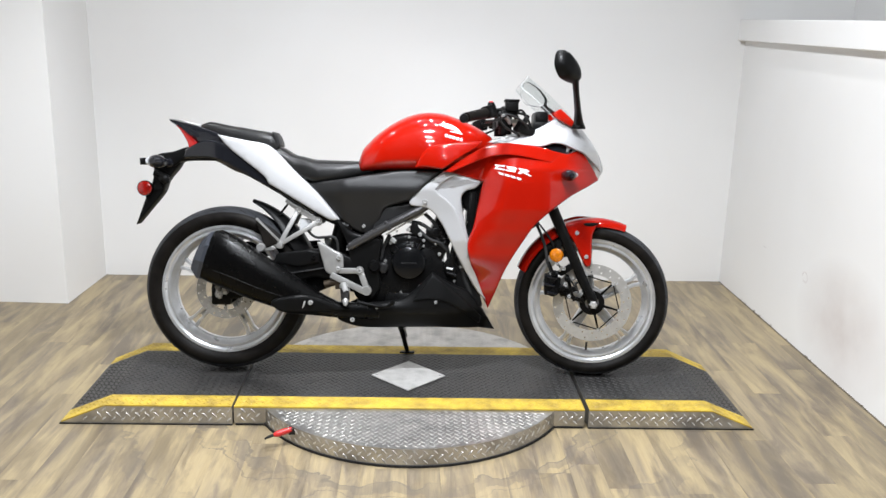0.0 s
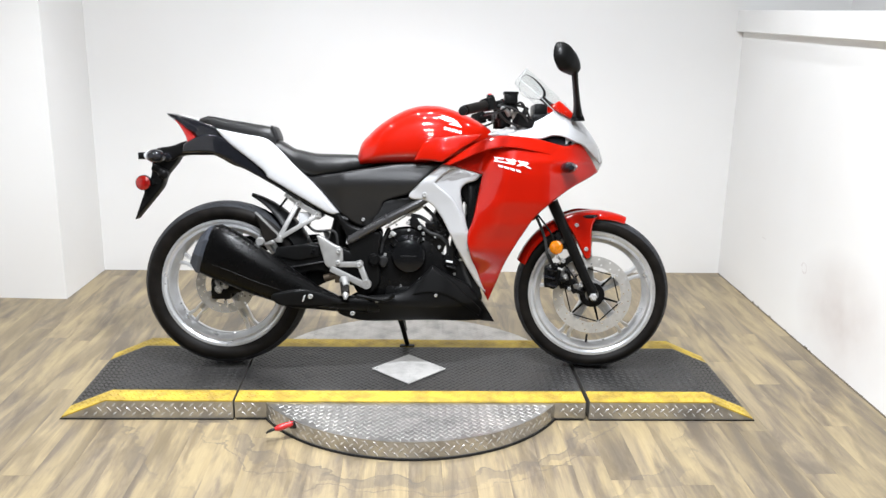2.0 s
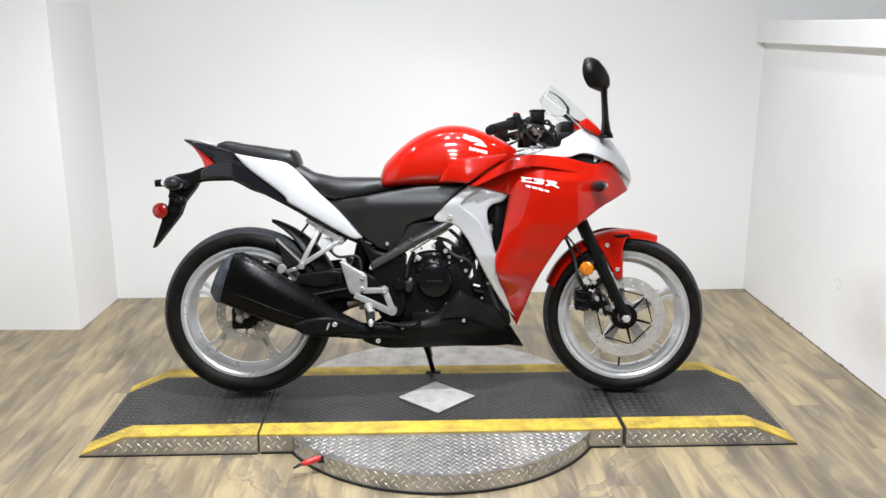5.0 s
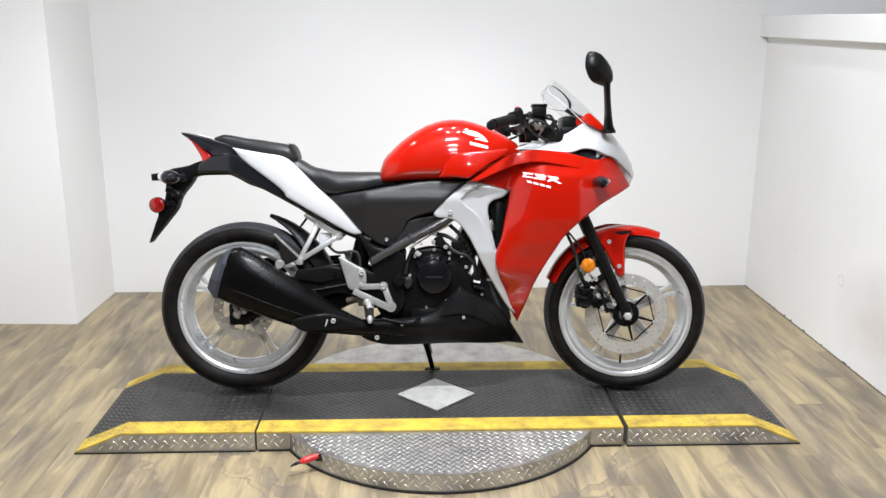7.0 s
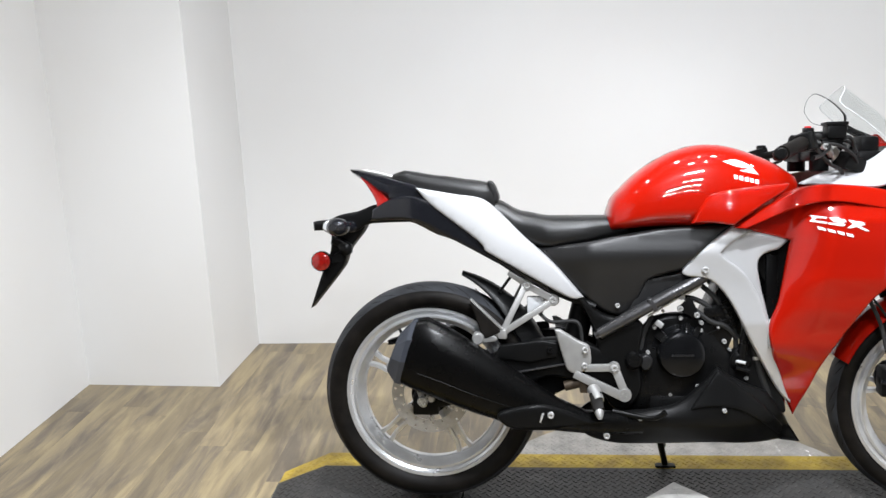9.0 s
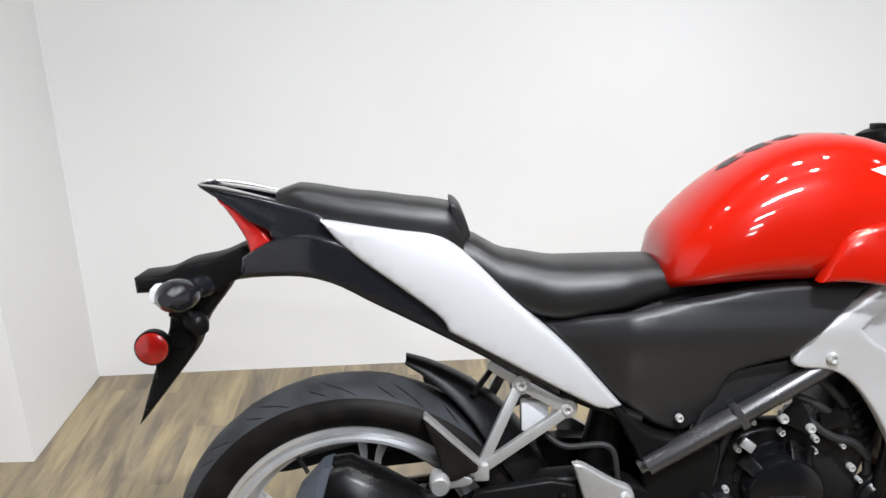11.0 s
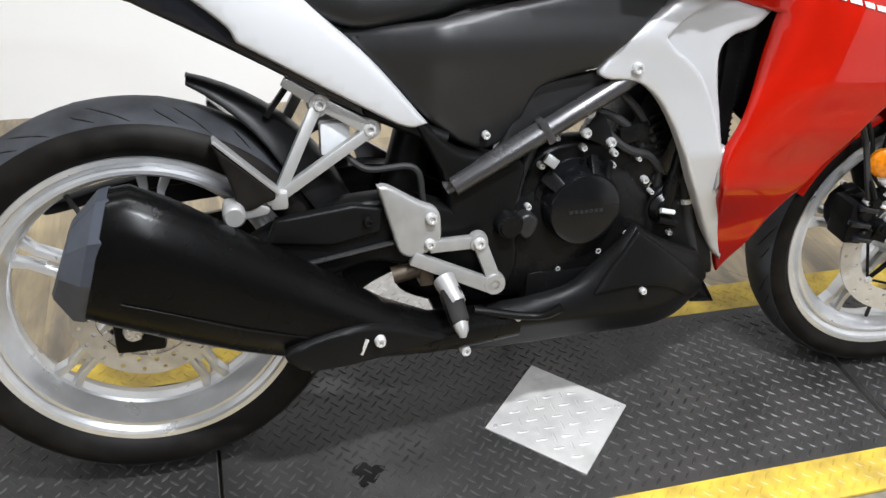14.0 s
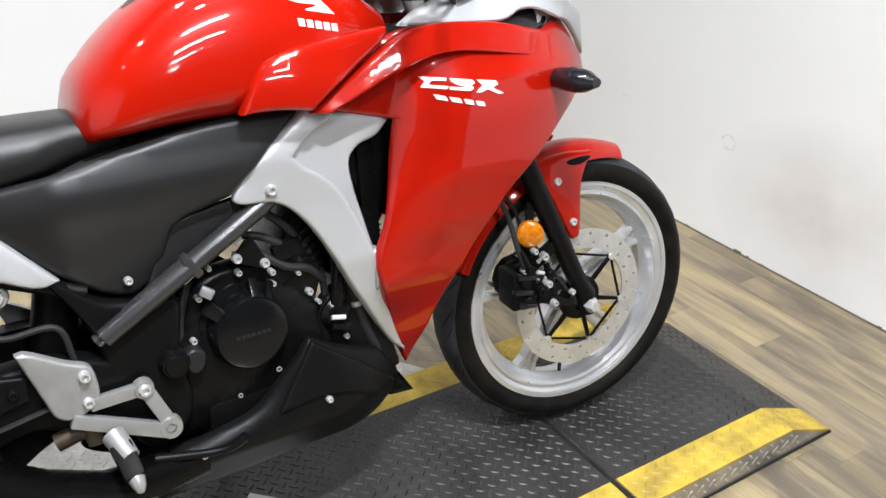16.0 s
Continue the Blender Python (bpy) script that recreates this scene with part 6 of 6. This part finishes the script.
part("chain", join(tube([(-0.69, 0.082, 0.385), (-0.30, 0.082, 0.43)], 0.008, 6), tube([(-0.69, 0.082, 0.24), (-0.30, 0.082, 0.33)], 0.008, 6)), BRASS, bike, "steel drive chain")
part("sprocket", lathe([(0.05, -0.003), (0.078, -0.003), (0.078, 0.003), (0.05, 0.003)], (RX, 0.082, RZ), 40, True), STEEL, bike, "steel rear sprocket")
# hugger over the rear tyre
verts, faces = [], []
na, nw = 15, 9
for lay in (0.0, 0.004):
    for i in range(na):
        t = i / (na - 1)
        ang = radians(76 - 66 * t)
        half = 0.022 + 0.058 * min(1.0, t * 2.2)
        for j in range(nw):
            v = j / (nw - 1) * 2 - 1
            r = 0.340 - 0.050 * abs(v) ** 3 * min(1, 0.15 + 1.6 * t) + lay + 0.010 * (1 - t)
            verts.append((RX + r * math.cos(ang), v * half, RZ + r * math.sin(ang)))
o = na * nw
for i in range(na - 1):
    for j in range(nw - 1):
        a = i * nw + j
        faces += [(a, a + 1, a + nw + 1, a + nw), (o + a, o + a + nw, o + a + nw + 1, o + a + 1)]
    for a in (i * nw, i * nw + nw - 1):
        faces.append((a, a + nw, o + a + nw, o + a))
for j in range(nw - 1):
    for a in (j, (na - 1) * nw + j):
        faces.append((a, a + 1, o + a + 1, o + a))
bm = from_lists(verts, faces)
bmesh.ops.recalc_face_normals(bm, faces=bm.faces[:])
part("rear_hugger", bm, BLACK_PLASTIC, bike, "black rear tyre hugger", 60)
part("rear_axle", lathe([(0, -0.118), (0.008, -0.118), (0.010, -0.112), (0.010, 0.112), (0, 0.112)], (RX, 0, RZ), 16), BOLT, bike, "steel rear axle")
rc = part("rear_caliper", join(box(-0.745, -0.672, -0.098, -0.050, 0.262, 0.318, 0.008), bar((-0.72, -0.07, 0.29), (-0.66, -0.07, 0.31), 0.03, 0.03, 0.02)), MATTE_BLACK, bike, "black rear brake caliper")
part("caliper_bracket", join(bar((-0.725, -0.090, 0.318), (-0.60, -0.088, 0.332), 0.022, 0.026, 0.012, bevel=0.003), bar((-0.722, -0.096, 0.330), (-0.712, -0.096, 0.285), 0.018, 0.014, 0.012, bevel=0.003)), CAST, rc, "grey cast caliper bracket")
part("caliper_piston", join(lathe([(0, -0.014), (0.012, -0.014), (0.015, -0.008), (0.015, 0.004)], (-0.716, -0.098, 0.303), 16), bolt(-0.700, -0.098, 0.320, 0.007, 0.01), bolt(-0.725, -0.098, 0.33, 0.006, 0.012)), BOLT, rc, "bright caliper bolts")

MUF = [(-0.716, 0.543, -0.768, 0.368, 0.054, 0.150), (-0.690, 0.546, -0.735, 0.352, 0.058, 0.150), (-0.640, 0.522, -0.668, 0.325, 0.060, 0.150), (-0.540, 0.456, -0.570, 0.287, 0.058, 0.147), (-0.434, 0.384, -0.470, 0.254, 0.052, 0.142), (-0.345, 0.322, -0.370, 0.238, 0.044, 0.136), (-0.27, 0.286, -0.28, 0.228, 0.036, 0.130), (-0.18, 0.282, -0.19, 0.224, 0.030, 0.122), (-0.12, 0.270, -0.12, 0.222, 0.024, 0.11)]


def muffler_ring(tx, tz, bx, bz, w, off, n=6):
    """A six-sided section with softened corners between a top and a bottom point."""
    c, h = Vector(((tx + bx) / 2, -off, (tz + bz) / 2)), Vector(((tx - bx) / 2, 0, (tz - bz) / 2))
    out = []
    for s in range(36):
        a = 2 * math.pi * s / 36
        y, z = math.cos(a), math.sin(a)
        k = (abs(y) ** 2.7 + abs(z) ** 2.7) ** (-1 / 2.7)
        hexk = min(k, 1.16 / max(1e-6, abs(y) + abs(z) * 0.42)) if abs(y) > 0.2 else k
        out.append(c + h * (z * hexk) + Vector((0, -w * y * hexk, 0)))
    return out


silencer = part("silencer", loft([muffler_ring(*row) for row in MUF]), SILENCER, bike, "matte black exhaust silencer", 45)


def cap_ring(tx, tz, bx, bz, w, off):
    """An eight-cornered section for the faceted cap."""
    c, h = Vector(((tx + bx) / 2, -off, (tz + bz) / 2)), Vector(((tx - bx) / 2, 0, (tz - bz) / 2))
    return [c + h * v + Vector((0, -w * u, 0)) for u, v in ((0.45, 1.0), (1.0, 0.45), (1.0, -0.25), (0.55, -1.0), (-0.55, -1.0), (-1.0, -0.25), (-1.0, 0.45), (-0.45, 1.0))]


part("end_cap", loft([cap_ring(*row) for row in ((-0.700, 0.530, -0.750, 0.378, 0.046, 0.150), (-0.7155, 0.5415, -0.7675, 0.3695, 0.0535, 0.150), (-0.730, 0.538, -0.781, 0.373, 0.052, 0.150), (-0.766, 0.502, -0.802, 0.404, 0.036, 0.150), (-0.770, 0.495, -0.803, 0.411, 0.030, 0.150), (-0.752, 0.490, -0.785, 0.411, 0.027, 0.150))]), GREY_CAP, silencer, "grey faceted end cap", smooth=False)
part("silencer_seam", tube([(-0.715, -0.2075, 0.405), (-0.655, -0.2095, 0.384), (-0.56, -0.2070, 0.345), (-0.47, -0.196, 0.312)], 0.0012, 6, 4), MATTE_BLACK, silencer)
part("heat_shield", sheet([(-0.50, 0.300), (-0.40, 0.318), (-0.33, 0.300), (-0.25, 0.268), (-0.16, 0.268), (-0.15, 0.232), (-0.30, 0.236), (-0.43, 0.246), (-0.49, 0.268)], lambda x, z: 0.203 + 0.10 * max(0, -0.42 - x) - 0.22 * max(0, x + 0.42) - 1.2 * max(0, 0.262 - z), -1, 0.01, 0.010, 0.02), MATTE_BLACK, silencer, "black heat shield")
part("shield_seam", tube([(-0.470, -0.196, 0.252), (-0.440, -0.199, 0.285)], 0.0015, 6), FRAME, silencer)
for bx, bz, by in ((-0.366, 0.291, 0.192), (-0.217, 0.222, 0.142)):
    part("bolt", bolt(bx, -by, bz, 0.009, 0.010), BOLT, silencer)
part("shield_clip", bar((-0.385, -0.194, 0.297), (-0.395, -0.194, 0.272), 0.006, 0.006, 0.006, bevel=0.001), BOLT, silencer)
part("silencer_hanger", join(lathe([(0, -0.022), (0.013, -0.022), (0.016, -0.018), (0.016, 0.01), (0, 0.012)], (-0.558, -0.112, 0.482), 20), sheet([(-0.57, 0.495), (-0.54, 0.495), (-0.508, 0.483), (-0.515, 0.470), (-0.565, 0.468)], lambda x, z: 0.108, -1, 0.01, 0.004, 0.02)), CAST, bike, "cast silencer hanger with bolt")

BELLY = [(-0.275, 0.222), (-0.215, 0.262), (-0.171, 0.281), (-0.10, 0.288), (-0.031, 0.303), (0.024, 0.345), (0.076, 0.401, 1), (0.135, 0.366), (0.212, 0.330, 1), (0.268, 0.258), (0.322, 0.170, 1), (0.21, 0.181), (0.079, 0.190), (-0.121, 0.184), (-0.21, 0.190)]
BELLY_RIDGE = [(0.076, 0.396, 1), (0.040, 0.345), (0.004, 0.292, 1), (0.078, 0.302), (0.160, 0.276), (0.262, 0.196, 1), (0.266, 0.226, 1), (0.195, 0.302), (0.128, 0.358)]


def belly_off(x, z):
    """How far the pan stands out from the middle plane."""
    return max(0.006, 0.138 - 2.9 * max(0.0, x - 0.1) ** 2 - 0.6 * max(0.0, 0.256 - z) - 0.16 * max(0.0, z - 0.30) - 0.25 * max(0.0, 0.05 - x) * max(0.0, z - 0.27) / 0.05)


for sd in (-1, 1):
    pan = part("belly_pan", sheet(BELLY, belly_off, sd, 0.008, 0.012, 0.016), BLACK_PLASTIC, bike, "black plastic belly pan")
    part("belly_ridge", sheet(BELLY_RIDGE, lambda x, z: belly_off(x, z) + 0.007, sd, 0.010, 0.005, 0.014), BLACK_PLASTIC, pan, "raised flange of the belly pan")
part("belly_floor", box(-0.22, 0.12, -0.084, 0.084, 0.190, 0.198, 0.003), BLACK_PLASTIC, bike, "black belly pan floor")
part("belly_bolt", bolt(0.090, -0.142, 0.291, 0.006, 0.006), BOLT, bike)
part("belly_bolt", bolt(-0.128, -0.140, 0.268, 0.006, 0.005), BOLT, bike)
part("lower_duct", sheet([(0.12, 0.43), (0.19, 0.46), (0.235, 0.37), (0.262, 0.30), (0.262, 0.265), (0.19, 0.30), (0.12, 0.35)], lambda x, z: 0.078 - 0.15 * max(0.0, x - 0.2), -1, 0.02, 0.008, 0.02), BLACK_PLASTIC, bike, "black lower radiator duct")
part("duct_hose", tube([(0.165, -0.070, 0.50), (0.185, -0.074, 0.43), (0.20, -0.072, 0.37), (0.222, -0.066, 0.31)], 0.011, 10, 5), RUBBER_EDGE, bike, "black coolant hose")
part("hose_clamp", tube([(0.187, -0.0742, 0.424), (0.189, -0.0740, 0.415)], 0.0128, 12), BOLT, bike, "bright hose clamp")
part("sump", box(-0.10, 0.10, -0.09, 0.09, 0.22, 0.32, 0.02), ENGINE, bike, "black engine sump")

# foot controls on the near side and their twins
HEEL = [(-0.352, 0.505, 1), (-0.335, 0.504), (-0.29, 0.476), (-0.262, 0.462), (-0.255, 0.440), (-0.258, 0.405), (-0.29, 0.386), (-0.317, 0.394), (-0.330, 0.43)]
for sd in (-1, 1):
    heel = part("heel_plate", sheet(HEEL, lambda x, z: 0.122, sd, 0.012, 0.006, 0.02), CAST, bike, "cast aluminium heel plate")
    br = part("foot_bracket", join(bar((-0.272, sd * 0.116, 0.400), (-0.190, sd * 0.116, 0.401), 0.020, 0.020, 0.014, bevel=0.003), bar((-0.194, sd * 0.116, 0.405), (-0.163, sd * 0.122, 0.325), 0.022, 0.022, 0.014, bevel=0.003), bar((-0.300, sd * 0.118, 0.385), (-0.168, sd * 0.124, 0.322), 0.022, 0.024, 0.014, bevel=0.003),
                                   lathe([(0, sd * 0.008), (0.014, sd * 0.008), (0.016, 0), (0.016, -sd * 0.008)], (-0.194, sd * 0.118, 0.401), 20), lathe([(0, sd * 0.008), (0.017, sd * 0.008), (0.019, 0), (0.019, -sd * 0.008)], (-0.167, sd * 0.124, 0.328), 20)), CAST, bike, "cast aluminium footrest bracket")
    for bx, bz, r in ((-0.271, 0.450, 0.009), (-0.273, 0.408, 0.008), (-0.194, 0.401, 0.010), (-0.168, 0.328, 0.011)):
        part("bolt", bolt(bx, sd * 0.124, bz, r, 0.008, sd), BOLT, br)
    peg = part("foot_peg", join(tube([(-0.250, sd * 0.125, 0.345), (-0.243, sd * 0.15, 0.330), (-0.238, sd * 0.165, 0.322)], [0.018, 0.016, 0.014], 14), tube([(-0.240, sd * 0.186, 0.300), (-0.239, sd * 0.196, 0.291), (-0.239, sd * 0.200, 0.282)], [0.013, 0.010, 0.005], 12)), CAST, bike, "cast footrest with tip")
    part("peg_rubber", bar((-0.246, sd * 0.142, 0.335), (-0.240, sd * 0.190, 0.300), 0.034, 0.030, 0.026, 0.024, bevel=0.007), RUBBER, peg, "black peg rubber")
    sub = part("passenger_bracket", join(bar((-0.425, sd * 0.066, 0.622), (-0.352, sd * 0.074, 0.580), 0.020, 0.020, 0.014, bevel=0.003), bar((-0.428, sd * 0.066, 0.620), (-0.492, sd * 0.090, 0.495), 0.017, 0.017, 0.014, bevel=0.003), bar((-0.352, sd * 0.074, 0.578), (-0.492, sd * 0.092, 0.493), 0.017, 0.017, 0.014, bevel=0.003), 
                                         lathe([(0, sd * 0.008), (0.015, sd * 0.008), (0.018, 0), (0.018, -sd * 0.008)], (-0.425, sd * 0.066, 0.620), 20), lathe([(0, sd * 0.008), (0.015, sd * 0.008), (0.018, 0), (0.018, -sd * 0.008)], (-0.354, sd * 0.072, 0.580), 20) ), CAST, bike, "cast aluminium passenger footrest bracket")
    part("bracket_tab", bar((-0.475, sd * 0.066, 0.655), (-0.430, sd * 0.066, 0.625), 0.014, 0.018, 0.012, bevel=0.003), CAST, sub)
    part("peg_mount", box(-0.505, -0.480, min(sd * 0.075, sd * 0.11), max(sd * 0.075, sd * 0.11), 0.478, 0.505, 0.005), CAST, sub)
    for bx, bz, by in ((-0.425, 0.620, 0.070), (-0.354, 0.580, 0.076)):
        part("bolt", bolt(bx, sd * by, bz, 0.010, 0.009, sd), BOLT, sub)
    pp = part("passenger_peg", join(bar((-0.493, sd * 0.100, 0.505), (-0.578, sd * 0.100, 0.588), 0.005, 0.005, 0.026, bevel=0.001), bar((-0.500, sd * 0.098, 0.500), (-0.512, sd * 0.098, 0.490), 0.016, 0.016, 0.02, bevel=0.003)), CAST, bike, "folded passenger footrest")
    part("peg_rubber", sheet([(-0.580, 0.584, 1), (-0.500, 0.507), (-0.515, 0.490), (-0.545, 0.482), (-0.560, 0.525)], lambda x, z: 0.112, sd, 0.026, 0.005, 0.015), RUBBER, pp, "black peg rubber")
part("brake_pedal", tube([(-0.20, -0.13, 0.285), (-0.10, -0.150, 0.272), (-0.065, -0.165, 0.292)], [0.008, 0.006, 0.008], 10, 5), MATTE_BLACK, bike, "black brake pedal")
part("master_cylinder", join(tube([(-0.325, -0.095, 0.345), (-0.26, -0.10, 0.362)], 0.014, 12), box(-0.285, -0.262, -0.115, -0.085, 0.33, 0.375, 0.004)), BRASS, bike, "rear brake master cylinder")
part("fluid_reservoir", box(-0.425, -0.380, -0.062, -0.040, 0.538, 0.588, 0.006), CLEAR_LENS, bike, "translucent rear brake fluid reservoir")
part("reservoir_hose", tube([(-0.40, -0.06, 0.55), (-0.36, -0.08, 0.52), (-0.29, -0.09, 0.52), (-0.275, -0.09, 0.46)], 0.005, 8, 8), RUBBER_EDGE, bike, "black reservoir hose")
part("tie_strut", bar((-0.455, -0.05, 0.660), (-0.50, -0.05, 0.600), 0.008, 0.008, 0.008), MATTE_BLACK, bike, "thin black strut")
part("side_stand", join(tube([(-0.060, 0.10, 0.20), (-0.035, 0.150, 0.118), (-0.014, 0.190, 0.034)], [0.012, 0.010, 0.009], 12), plate([(-0.045, 0.028), (0.015, 0.028), (0.015, 0.036), (-0.045, 0.036)], 0.168, 0.212, 0.002), bar((-0.06, 0.08, 0.21), (-0.06, 0.13, 0.19), 0.03, 0.03, 0.02)), MATTE_BLACK, bike, "black steel side stand")
part("stand_spring", tube([(-0.04, 0.125, 0.20), (-0.02, 0.165, 0.10)], 0.006, 8), BOLT, bike, "bright stand spring")

# ---- floor planks ----
PW, PL = 0.105, 0.92
Y_TOP, Y_END = YB + 0.06, -4.2
bmk = box(-PW / 2 + 0.0001, PW / 2 - 0.0001, -PL / 2 + 0.0001, PL / 2 - 0.0001, -0.004, 0.0, 0.0002, 1)
plank_mesh = bpy.data.meshes.new("plank")
bmk.to_mesh(plank_mesh)
bmk.free()
plank_mesh.materials.append(PLANK)
rnd = random.Random(4)
for i in range(int((XR - XL + 0.12) / PW) + 1):
    x, start = XL - 0.06 + i * PW, Y_TOP + rnd.uniform(0, PL)
    while start > Y_END:
        hi, lo = min(start, Y_TOP), max(start - PL, Y_END)
        if hi - lo > 0.01:
            ob = new("plank", plank_mesh)
            ob.parent = floor
            ob.location = (x + PW / 2, (hi + lo) / 2, 0)
            ob.scale = (1, (hi - lo) / PL, 1)
        start -= PL
part("plank_field", box(XL - 0.06, XR + 0.06, YF - 0.05, Y_END - 0.0005, -0.004, 0.0), PLANK, floor, smooth=False)
